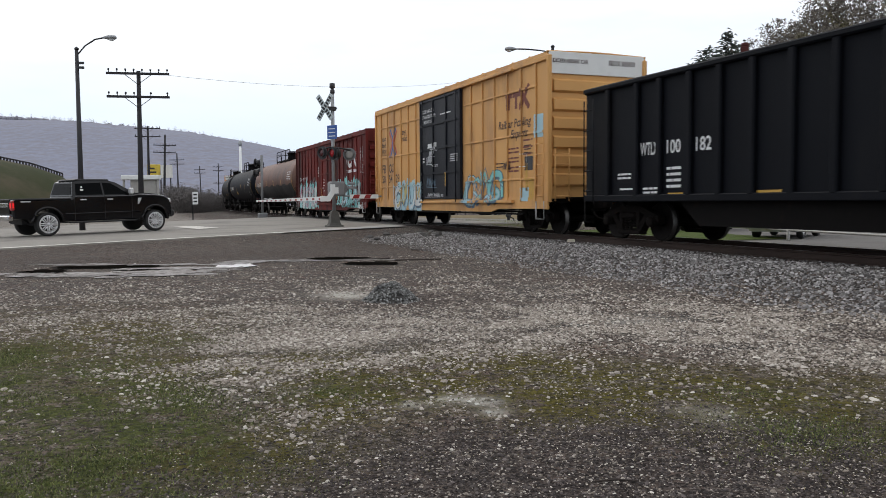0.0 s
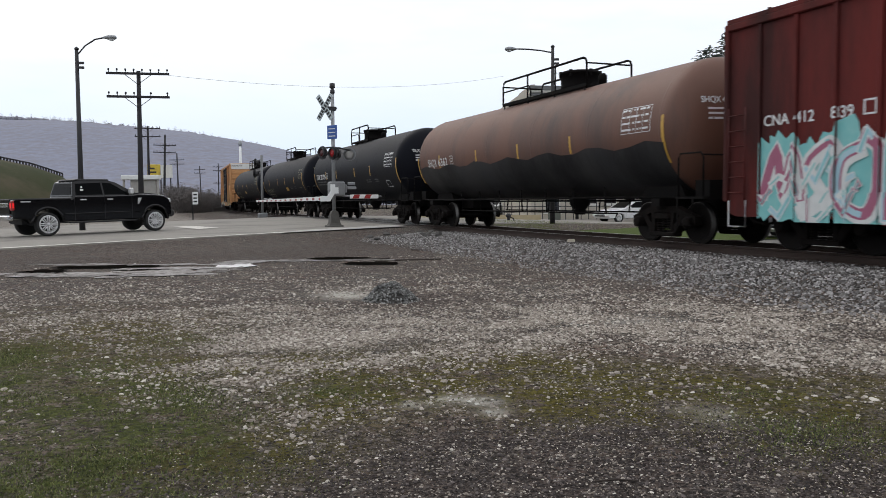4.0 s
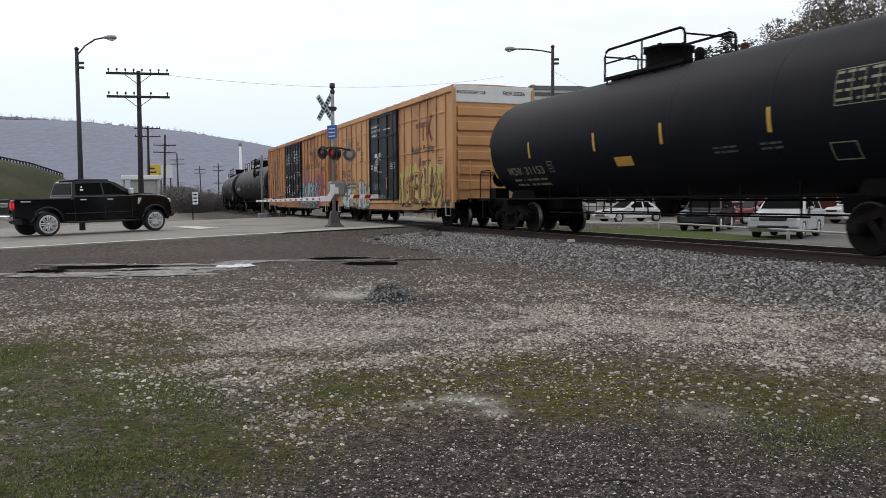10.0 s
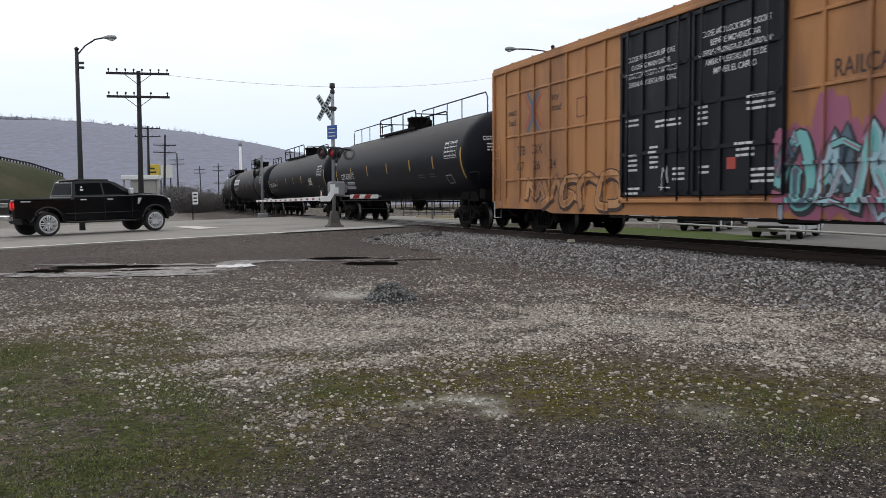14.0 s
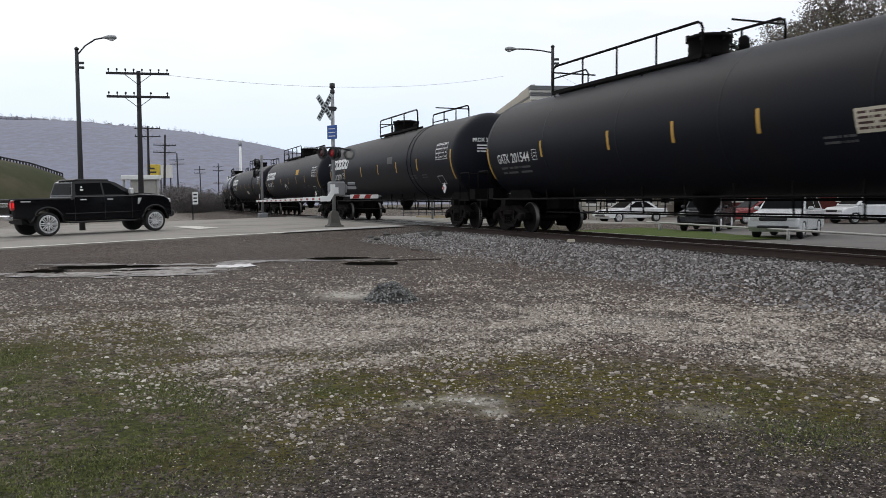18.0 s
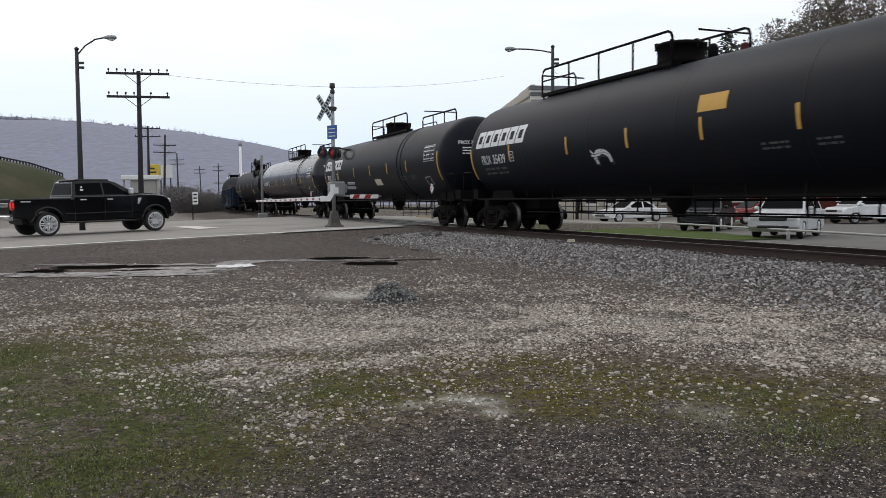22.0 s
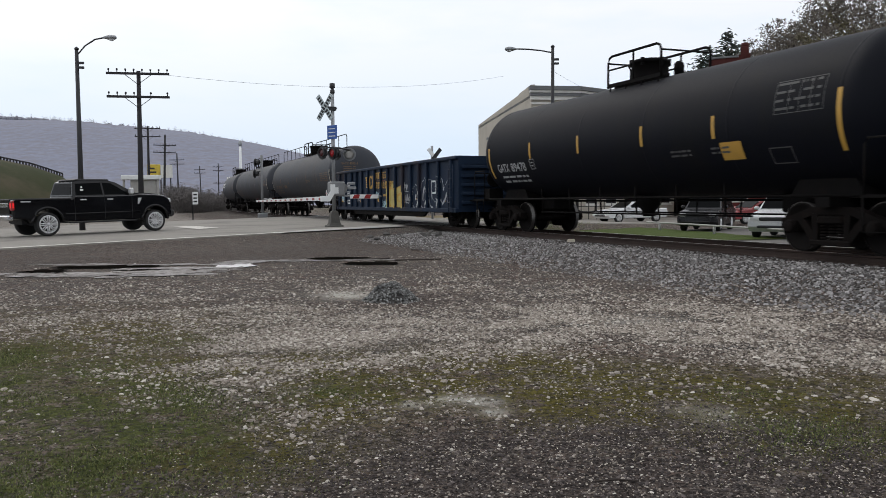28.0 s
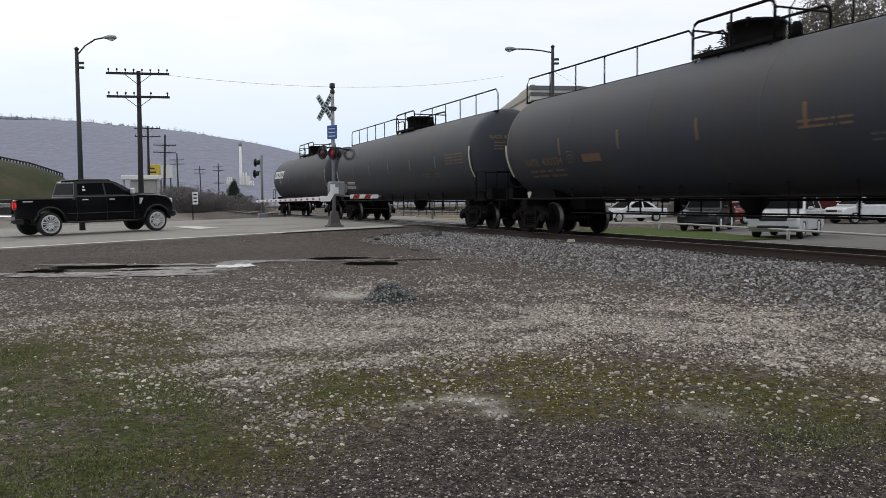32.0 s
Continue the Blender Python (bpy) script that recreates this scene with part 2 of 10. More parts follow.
def letters(text, size, shear=0.0, wide=1.0, bold=0.0):
    """Flat lettering in x and z, its lower left corner at the origin."""
    cu = bpy.data.curves.new("lettering", "FONT")
    cu.body, cu.size, cu.shear, cu.resolution_u = text, size, shear, 3
    cu.space_line, cu.offset = 0.95, bold
    ob = new("lettering", cu)
    me = bpy.data.meshes.new_from_object(ob)
    bpy.data.objects.remove(ob)
    bpy.data.curves.remove(cu)
    bm = bmesh.new()
    bm.from_mesh(me)
    bpy.data.meshes.remove(me)
    for v in bm.verts:
        v.co = (v.co.x * wide, 0, v.co.y)
    return bm


def shift(bm, x, z, first=0):
    for v in list(bm.verts)[first:]:
        v.co.x += x
        v.co.z += z
    return bm


def conform(bm, xs, zs, y_of, lift=0.006):
    """Lays flat paint onto a ribbed or round side: cut at the edges of the ribs, each piece on its own face."""
    for axis, cuts in ((0, xs), (2, zs)):
        vals = [v.co[axis] for v in bm.verts]
        if not vals:
            return bm
        lo, hi = min(vals), max(vals)
        for c in cuts:
            if lo < c < hi:
                co, no = [0, 0, 0], [0, 0, 0]
                co[axis], no[axis] = c, 1
                bmesh.ops.bisect_plane(bm, geom=bm.verts[:] + bm.edges[:] + bm.faces[:], plane_co=co, plane_no=no)
    if callable(y_of):
        bmesh.ops.split_edges(bm, edges=bm.edges[:])
        for f in bm.faces:
            c = f.calc_center_median()
            y = y_of(c.x, c.z)
            for v in f.verts:
                v.co.y = v.co.y + y - lift
    else:
        radius, zc = y_of
        for v in bm.verts:
            v.co.y += -math.sqrt(max(radius * radius - (v.co.z - zc) ** 2, 0.01)) - lift
    return bm


def bars(x, z, w, lines, h=0.05, gap=0.04, seed=0, words=3):
    """Rows of small unreadable stencilling, as plain bars."""
    rng = random.Random(seed)
    bm = bmesh.new()
    for i in range(lines):
        px, zz = x, z - i * (h + gap)
        cuts = sorted(rng.uniform(0.15, 0.9) for _ in range(words - 1))
        a = 0.0
        for c in cuts + [1.0]:
            if c - a > 0.06:
                quad(bm, [(px + a * w, 0, zz), (px + (c - 0.04) * w, 0, zz), (px + (c - 0.04) * w, 0, zz + h), (px + a * w, 0, zz + h)])
            a = c
    return bm


def blob(bm, cx, cz, rx, rz, rng, n=16, wob=0.22, mi=0, y=0.0):
    ph = rng.uniform(0, 6)
    pts = []
    for k in range(n):
        a = k * math.tau / n
        q = 1 + wob * math.sin(2 * a + ph) * 0.6 + rng.uniform(-wob, wob) * 0.5
        ca, sa = math.cos(a), math.sin(a)
        pts.append((cx + math.copysign(abs(ca) ** 0.6, ca) * rx * q, y, cz + math.copysign(abs(sa) ** 0.6, sa) * rz * q))
    f = bm.faces.new([bm.verts.new(p) for p in pts])
    f.material_index = mi


def stroke(bm, pts, wd, mi=0, y=0.0):
    """A painted band along a line, mitred at its bends."""
    p = [Vector(q) for q in pts]
    p = [p[0]] + [b for a, b in zip(p, p[1:]) if (b - a).length > 1e-3]
    if len(p) < 2:
        return
    dirs = [(b - a).normalized() for a, b in zip(p, p[1:])]
    rows = []
    for i, q in enumerate(p):
        d0, d1 = dirs[max(i - 1, 0)], dirs[min(i, len(dirs) - 1)]
        m = d0 + d1
        m = m.normalized() if m.length > 0.3 else d1
        n = Vector((-m.y, m.x)) * (wd / 2 / max(m.dot(d1), 0.6))
        e = (m * wd * 0.3 * (-1 if i == 0 else 1)) if i in (0, len(p) - 1) else Vector((0, 0))
        rows.append((bm.verts.new((q.x + e.x - n.x, y, q.y + e.y - n.y)), bm.verts.new((q.x + e.x + n.x, y, q.y + e.y + n.y))))
    for (a0, a1), (b0, b1) in zip(rows, rows[1:]):
        bm.faces.new((a0, b0, b1, a1)).material_index = mi


def bend(pts, n=4):
    """A smooth line through the points."""
    out = []
    for i in range(len(pts) - 1):
        p0, p1, p2, p3 = (Vector(pts[min(max(i + d, 0), len(pts) - 1)]) for d in (-1, 0, 1, 2))
        for k in range(n):
            t = k / n
            out.append(tuple(0.5 * (2 * p1 + (p2 - p0) * t + (2 * p0 - 5 * p1 + 4 * p2 - p3) * t * t + (3 * p1 - p0 - 3 * p2 + p3) * t ** 3)))
    return out + [tuple(pts[-1])]


# skeletons of sprayed shapes: bent bands in a unit square, none of them a real letter
BENDS = [
    [[(0.08, 0), (0.1, 0.7), (0.3, 0.98), (0.66, 0.98), (0.88, 0.7), (0.9, 0.02)]],
    [[(0.92, 0.86), (0.55, 1.0), (0.14, 0.84), (0.2, 0.58), (0.72, 0.48), (0.92, 0.24), (0.6, 0.02), (0.06, 0.1)]],
    [[(0.5, 0.5), (0.66, 0.4), (0.58, 0.2), (0.3, 0.22), (0.14, 0.55), (0.4, 0.95), (0.85, 0.85), (0.96, 0.3)]],
    [[(0.02, 0.2), (0.25, 0.9), (0.5, 0.3), (0.75, 0.95), (1.0, 0.25)]],
    [[(0.1, 0.9), (0.5, 1.0), (0.85, 0.62), (0.45, 0.32), (0.94, 0.0)], [(0.0, 0.5), (0.4, 0.1)]],
    [[(0.06, 1), (0.16, 0.12), (0.5, 0.02), (0.84, 0.12), (0.94, 1.0)]],
    [[(0.5, 0.98), (0.14, 0.8), (0.1, 0.24), (0.48, 0.02), (0.86, 0.22), (0.9, 0.78), (0.52, 0.98)]],
    [[(0.04, 0.05), (0.3, 0.95), (0.5, 0.42), (0.95, 0.9)], [(0.5, 0.42), (0.9, 0.05)]],
]


def graffiti(parent, x0, x1, z0, z1, mats, xs, zs, y_of, seed, count=5, cloud=True, wild=False, fat=0.3, tight=1.3, edge=1.22, drips=0, label="sprayed graffiti in plain coloured shapes"):
    """Sprayed shapes, unreadable: a cloud, fat bent bands with dark edges and pale glints, loose arrows and drips. First paint: cloud; last: edges."""
    rng = random.Random(seed)
    bm = bmesh.new()
    n, step, h = len(mats), (x1 - x0) / count, z1 - z0
    lay = [0.0]

    def level(d=0.0004):
        lay[0] -= d
        return lay[0]
    if cloud:
        for k in range(count * 3):
            blob(bm, x0 + (k + 0.5) * step / 3, (z0 + z1) / 2 + rng.uniform(-0.16, 0.16) * h, step * rng.uniform(0.3, 0.44), h * rng.uniform(0.4, 0.58), rng, 18, 0.28, 0, level(0.0003))
    order = list(range(len(BENDS)))
    rng.shuffle(order)
    wide = min(step, h * 1.1)
    for k in range(count):
        shape = BENDS[order[k % len(order)]]
        lean = rng.uniform(-0.12, 0.2)
        bx, bw = x0 + k * step - (tight - 1) * step / 2, step * tight
        lo, hi = z0 + fat * wide * 0.5 + rng.uniform(0, 0.08) * h, z1 - fat * wide * 0.5 - rng.uniform(0, 0.1) * h

        def put(p, dx=0.0, dz=0.0):
            return (bx + fat * wide * 0.5 + (p[0] + lean * (p[1] - 0.5)) * (bw - fat * wide) + dx, lo + p[1] * (hi - lo) + dz)
        flip, turn = rng.random() < 0.6, rng.random() < 0.4
        lines = []
        for line in shape:
            line = [(1 - px if flip else px, 1 - pz if turn else pz) for px, pz in line]
            lines.append(bend([put((px + rng.uniform(-0.13, 0.13), pz + rng.uniform(-0.1, 0.1))) for px, pz in line]))
        fill = 1 + k % max(n - 2, 1)
        for line in lines:
            stroke(bm, [(a + 0.05, b - 0.06) for a, b in line], wide * fat * edge, n - 1, level())
        for line in lines:
            stroke(bm, line, wide * fat * edge, n - 1, level())
        for line in lines:
            stroke(bm, line, wide * fat * 0.92, fill, level())
        for line in lines:
            stroke(bm, [(a, b) for a, b in line[: max(2, len(line) // 2 + 1)]], wide * fat * 0.5, 1 + (fill % max(n - 2, 1)), level())
            stroke(bm, [(a - wide * fat * 0.26, b + wide * fat * 0.2) for a, b in line[1:5]], 0.03, 0 if cloud else 1 + (k + 1) % max(n - 2, 1), level())
        if wild:
            for _ in range(4):
                ax, az = put((rng.random(), rng.random()))
                dx, dz = rng.uniform(-0.5, 0.5) * bw, rng.uniform(-0.4, 0.4) * h
                pts = [(ax, az), (ax + dx * 0.6, min(max(az + dz, z0), z1)), (ax + dx, min(max(az + dz * 0.6, z0), z1))]
                stroke(bm, pts, wide * fat * 0.62, n - 1, level())
                stroke(bm, pts, wide * fat * 0.4, 1 + rng.randrange(max(n - 2, 1)), level())
                stroke(bm, pts[:2], 0.03, 0, level())
    for _ in range(drips):
        x = rng.uniform(x0, x1)
        stroke(bm, [(x, z0 + 0.3 * h), (x + 0.01, z0 - rng.uniform(0.0, 0.12))], 0.025, rng.randrange(n), level())
    for v in bm.verts:
        v.co.z = max(v.co.z, z0 - 0.02)
        v.co.x = min(max(v.co.x, x0 - 0.12), x1 + 0.12)
    conform(bm, xs, zs, y_of)
    return part("graffiti", bm, mats, parent, label)


def scrawl(parent, x, z, w, h, mat, xs, zs, y_of, seed, wd=0.03):
    """A quick thin tag: one looping unreadable line."""
    rng = random.Random(seed)
    bm = bmesh.new()
    n = max(6, int(w / h * 7))
    pts = [(x + w * k / n + rng.uniform(-0.1, 0.1) * h, z + (0.15 + 0.7 * (k % 2)) * h + rng.uniform(-0.2, 0.2) * h) for k in range(n + 1)]
    stroke(bm, bend(pts, 3), wd, 0, -0.008)
    stroke(bm, [(x - 0.1 * w, z + rng.uniform(0, 0.2) * h), (x + 1.1 * w, z + rng.uniform(-0.1, 0.15) * h)], wd * 0.8, 0, -0.009)
    conform(bm, xs, zs, y_of)
    return part("graffiti", bm, M[mat], parent, "thin sprayed tag, unreadable")


# ---- rolling stock: +x is the way it runs, -y the side that faces the viewer ----
AXLE_R = 0.457


def wheelset_mesh():
    bm = bmesh.new()
    tube(bm, [(0, -1.08, 0), (0, 1.08, 0)], 0.085, 12)
    for s in (-1, 1):
        prof = [(0.10, 0.66), (0.13, 0.70), (0.36, 0.755), (0.40, 0.70), (0.482, 0.685), (0.482, 0.712), (0.457, 0.728), (0.4555, 0.826), (0.445, 0.832), (0.395, 0.832), (0.37, 0.80), (0.15, 0.815), (0.12, 0.72), (0.085, 0.72)]
        lathe(bm, prof, 40, pose(0, 0, 0, -90 * s, 0, 0), mats=[0, 0, 0, 0, 0, 0, 1, 1, 0, 0, 0, 0, 0])
    return mesh_of("wheelset", bm, [M["wheel"], M["tread"]])


def side_frame_mesh():
    bm = bmesh.new()
    y0, y1 = -0.11, 0.09
    # cast frame: top chord that drops towards the journals, sloping lower chords, spring seat
    prism(bm, [(-1.12, 0.42), (-1.12, 0.60), (-0.78, 0.70), (-0.45, 0.82), (0.45, 0.82), (0.78, 0.70), (1.12, 0.60), (1.12, 0.42), (0.98, 0.56), (0.72, 0.56), (0.42, 0.68), (-0.42, 0.68), (-0.72, 0.56), (-0.98, 0.56)], y0, y1)
    for s in (-1, 1):
        prism(bm, [(s * 0.74, 0.58), (s * 0.60, 0.62), (s * 0.30, 0.30), (s * 0.30, 0.16), (s * 0.42, 0.20)], y0, y1)
        prism(bm, [(s * 0.42, 0.70), (s * 0.28, 0.70), (s * 0.28, 0.24), (s * 0.36, 0.24)], y0 - 0.01, y1)
        box(bm, (s * 0.89 - 0.13, -0.14, 0.36), (s * 0.89 + 0.13, 0.08, 0.60), 0, 0.03)
        lathe(bm, [(0.12, 0), (0.12, 0.07), (0.07, 0.09), (0, 0.09)], 16, pose(s * 0.89, -0.12, 0.457, 90, 0, 0))
    box(bm, (-0.44, -0.15, 0.14), (0.44, 0.10, 0.24), 0, 0.02)
    for k in range(3):
        for j in range(5):
            lathe(bm, [(0.075, 0), (0.085, 0.02), (0.075, 0.04)], 10, Matrix.Translation((-0.18 + 0.18 * k, -0.03, 0.25 + 0.055 * j)))
    box(bm, (-0.27, -0.16, 0.52), (0.27, 0.10, 0.67), 0, 0.03)
    return mesh_of("side_frame", bm, M["cast"])


WHEELSET, SIDE_FRAME = wheelset_mesh(), side_frame_mesh()
SIDE_FRAME_FAR = SIDE_FRAME.copy()
SIDE_FRAME_FAR.transform(Matrix.Diagonal((1, -1, 1, 1)))
SIDE_FRAME_FAR.flip_normals()
_b = bmesh.new()
box(_b, (-0.24, -0.98, 0.50), (0.24, 0.98, 0.72), 0, 0.04)
lathe(_b, [(0.24, 0.70), (0.24, 0.80), (0.1, 0.80)], 16)
for _s in (-1, 1):
    box(_b, (_s * 0.37 - 0.05, -0.82, 0.32), (_s * 0.37 + 0.05, 0.82, 0.42))
BOLSTER = mesh_of("bogie", _b, M["cast"])
_b = bmesh.new()
box(_b, (0.0, -0.14, 0.72), (0.55, 0.14, 0.98), 0, 0.03)
box(_b, (0.5, -0.11, 0.74), (0.72, 0.13, 0.98), 0, 0.05)
tube(_b, [(0.3, -0.3, 0.72), (0.6, -0.32, 0.5), (0.9, -0.2, 0.42)], 0.03, 6)
COUPLER = mesh_of("coupler", _b, M["cast"])
WHEELS = []


def running_gear(car, half, spacing):
    """Two bogies with their wheelsets, and the couplers."""
    for s in (-1, 1):
        bogie = part("bogie", BOLSTER, None, car, at=(s * spacing / 2, 0, 0))
        part("side_frame", SIDE_FRAME, None, bogie, at=(0, -0.985, 0))
        part("side_frame", SIDE_FRAME_FAR, None, bogie, at=(0, 0.985, 0))
        for e in (-1, 1):
            ws = part("wheelset", WHEELSET, None, bogie, "steel wheelset with polished treads", at=(e * 0.889, 0, AXLE_R))
            WHEELS.append((ws, e))
        part("coupler", COUPLER, None, car, at=pose(s * (half - 0.25), 0, 0, 0, 0, 0 if s > 0 else 180))


def ladder(car, x, y, z0, z1, width, across, mat, rungs=6, label=""):
    bm = bmesh.new()
    ends = [(x - width / 2, y), (x + width / 2, y)] if across == "x" else [(x, y - width / 2), (x, y + width / 2)]
    for ex, ey in ends:
        tube(bm, [(ex, ey, z0), (ex, ey, z1)], 0.018, 5)
    for k in range(rungs):
        z = z0 + (k + 0.5) * (z1 - z0) / rungs
        tube(bm, [(*ends[0], z), (*ends[1], z)], 0.014, 5)
    return part("ladder", bm, mat, car, label)


CARS = []


def boxcar(center, half, paint, label, door_half, posts, levels, eave, sill, trim, white_end, double_doors, spacing):
    car = thing("boxcar", label, "boxcar", "cars of the train")
    Y = 1.56
    # body shell: floor to eave, low ridged roof
    bm = bmesh.new()
    box(bm, (-half, -Y, 1.02), (half, Y, eave - 0.10), 0, 0.02)
    part("body", bm, M[paint], car)
    n = 15
    for k in range(n):
        bm = bmesh.new()
        x0, x1 = -half - 0.03 + k * (2 * half + 0.06) / n, -half - 0.03 + (k + 1) * (2 * half + 0.06) / n - 0.015
        pr = [(-Y - 0.06, eave - 0.10), (-Y - 0.06, eave - 0.02), (-0.3, eave + 0.01), (0.3, eave + 0.01), (Y + 0.06, eave - 0.02), (Y + 0.06, eave - 0.10)]
        a = [bm.verts.new((x0, y, z)) for y, z in pr]
        b = [bm.verts.new((x1, y, z)) for y, z in pr]
        bm.faces.new(a), bm.faces.new(b[::-1])
        for i in range(6):
            bm.faces.new((a[i], b[i], b[(i + 1) % 6], a[(i + 1) % 6]))
        tube(bm, [(x1, -Y - 0.05, eave - 0.01), (x1, -0.3, eave + 0.025), (x1, 0.3, eave + 0.025), (x1, Y + 0.05, eave - 0.01)], 0.028, 5)
        part("roof_panel", bm, M[trim], car)
    # side sills: shallow over the bogies, deep between them
    for s in (-1, 1):
        bm = bmesh.new()
        q = half - 3.1
        prism(bm, [(-half, 0.72), (-half, 1.06), (half, 1.06), (half, 0.72), (half - 0.25, sill + 0.12), (q, sill + 0.1), (q - 0.5, sill), (-q + 0.5, sill), (-q, sill + 0.1), (-half + 0.25, sill + 0.12)], s * Y - 0.03, s * Y + 0.03)
        part("side_sill", bm, M[paint], car)
        bm = bmesh.new()
        box(bm, (-door_half - 0.5, s * (Y + 0.02) - 0.05, sill - 0.07), (door_half + 4.5, s * (Y + 0.02) + 0.05, sill - 0.02))
        part("sill_rail", bm, M["grimy"], car)
    edges_x, edges_z, rib_x, rib_z = [], [], [], []
    w = 0.045
    for px in posts:
        rib_x.append(px)
        edges_x += [px - w, px + w]
    for lv in levels:
        rib_z.append(lv)
        edges_z += [lv - w * 0.7, lv + w * 0.7]

    dz0, dz1 = sill + 0.42, eave - 0.26
    leaves = [(-door_half, -0.02), (0.02, door_half)] if double_doors else [(-door_half, door_half)]
    door_x = [a + 0.05 + i * (b - a - 0.1) / 3 for a, b in leaves for i in range(4)]
    door_z = [dz0 + 0.06 + i * (dz1 - dz0 - 0.12) / 4 for i in range(5)]
    edges_x += [x + d for x in door_x for d in (-0.04, 0.04)]
    edges_z += [z + d for z in door_z for d in (-0.04, 0.04)]

    track_end = door_half + min(3.9, half - door_half - 0.4)
    edges_x += [-door_half - 0.1, track_end]
    edges_z += [1.06, dz0 - 0.14, dz0 - 0.05]

    def y_of(x, z):
        if -door_half - 0.1 < x < track_end and dz0 - 0.14 < z < dz0 - 0.05:
            return -Y - 0.14
        if -door_half < x < door_half and dz0 < z < dz1:
            rib = any(abs(x - p) < 0.04 for p in door_x) or any(abs(z - p) < 0.04 for p in door_z)
            return -Y - (0.12 if rib else 0.075)
        if any(abs(x - p) < w for p in rib_x):
            return -Y - 0.05
        if any(abs(z - p) < w * 0.7 for p in rib_z):
            return -Y - 0.04
        return -Y - 0.03 if z < 1.06 else -Y

    for s in (-1, 1):
        for px in posts:
            bm = bmesh.new()
            lo, hi = sorted((s * Y, s * (Y + 0.05)))
            box(bm, (px - w, lo, sill + 0.2 if abs(px) < half - 3 else 0.92), (px + w, hi, eave - 0.12), 0, 0.015)
            part("side_post", bm, M[paint], car)
        for lv in levels:
            for a, b in ((-half + 0.62, -door_half - 0.12), (door_half + 0.12, half - 0.62)):
                bm = bmesh.new()
                lo, hi = sorted((s * Y, s * (Y + 0.04)))
                box(bm, (a, lo, lv - w * 0.7), (b, hi, lv + w * 0.7), 0, 0.012)
                part("side_rail", bm, M[paint], car)
        bm = bmesh.new()
        lo, hi = sorted((s * Y, s * (Y + 0.07)))
        box(bm, (-half, lo, eave - 0.24), (half, hi, eave - 0.10), 0, 0.02)
        part("top_chord", bm, M[paint], car)
    # doors with their own ribs, tracks, locking bars
    dm = M["door"] if paint != "oxide" else M["oxide"]
    for s in (-1, 1):
        for a, b in leaves:
            bm = bmesh.new()
            lo, hi = sorted((s * (Y + 0.015), s * (Y + 0.075)))
            box(bm, (a, lo, dz0), (b, hi, dz1), 0, 0.015)
            leaf = part("door", bm, dm, car, "dark sliding plug door" if paint != "oxide" else "oxide red sliding door")
            bm = bmesh.new()
            lo, hi = sorted((s * (Y + 0.075), s * (Y + 0.12)))
            k = 3
            for i in range(k + 1):
                x = a + 0.05 + i * (b - a - 0.1) / k
                box(bm, (x - 0.04, lo, dz0), (x + 0.04, hi, dz1))
            for i in range(5):
                z = dz0 + 0.06 + i * (dz1 - dz0 - 0.12) / 4
                box(bm, (a, lo, z - 0.04), (b, hi - 0.01 if s > 0 else hi, z + 0.04))
            part("door_ribs", bm, dm, leaf)
            bm = bmesh.new()
            yy = s * (Y + 0.145)
            for x in (a + 0.35, b - 0.35):
                bm = bmesh.new()
                tube(bm, [(x, yy, dz0 - 0.1), (x, yy, dz1)], 0.022, 6)
                part("lock_bar", bm, M["door" if white_end else paint], leaf)
        bm = bmesh.new()
        lo, hi = sorted((s * Y, s * (Y + 0.14)))
        box(bm, (-door_half - 0.1, lo, dz0 - 0.14), (door_half + min(3.9, half - door_half - 0.4), hi, dz0 - 0.05), 0, 0.01)
        part("door_track", bm, M[paint], car)
        bm = bmesh.new()
        box(bm, (-door_half - 0.1, lo, dz1 + 0.01), (door_half + min(3.9, half - door_half - 0.4), hi, dz1 + 0.09), 0, 0.01)
        part("door_track", bm, M[paint], car)
    # corrugated ends
    for s in (-1, 1):
        bm = bmesh.new()
        rows_n = 6
        for k in range(rows_n):
            z = 1.25 + k * (eave - 1.95) / rows_n
            hgt = (eave - 1.95) / rows_n
            pr = [(0.0, z + 0.10), (0.09, z + 0.16), (0.09, z + hgt - 0.10), (0.0, z + hgt - 0.04)]
            a = [bm.verts.new((s * (half + dx), -Y + 0.14, zz)) for dx, zz in pr]
            b = [bm.verts.new((s * (half + dx), Y - 0.14, zz)) for dx, zz in pr]
            for i in range(3):
                bm.faces.new((a[i], b[i], b[i + 1], a[i + 1]))
            bm.faces.new(a), bm.faces.new(b[::-1])
        part("end_corrugation", bm, M[paint], car)
        bm = bmesh.new()
        lo, hi = sorted((s * half, s * (half + 0.05)))
        box(bm, (lo, -Y, eave - 0.6), (hi, Y, eave + 0.0), 0, 0.01)
        part("end_panel", bm, M["white" if white_end else paint], car, "white excess-height end panel" if white_end else "")
        for yy in (-Y, Y):
            bm = bmesh.new()
            lo, hi = sorted((s * (half - 0.02), s * (half + 0.10)))
            box(bm, (lo, yy - 0.07, 0.92), (hi, yy + 0.07, eave - 0.1), 0, 0.02)
            part("corner_post", bm, M[paint], car)
        ladder(car, s * (half - 0.32), -Y - 0.10, 0.95, 2.7, 0.44, "x", M[paint], 6)
        ladder(car, s * (half + 0.17), -Y + 0.35, 0.95, 2.4, 0.44, "y", M[paint], 5)
        bm = bmesh.new()
        yy = -Y - 0.08
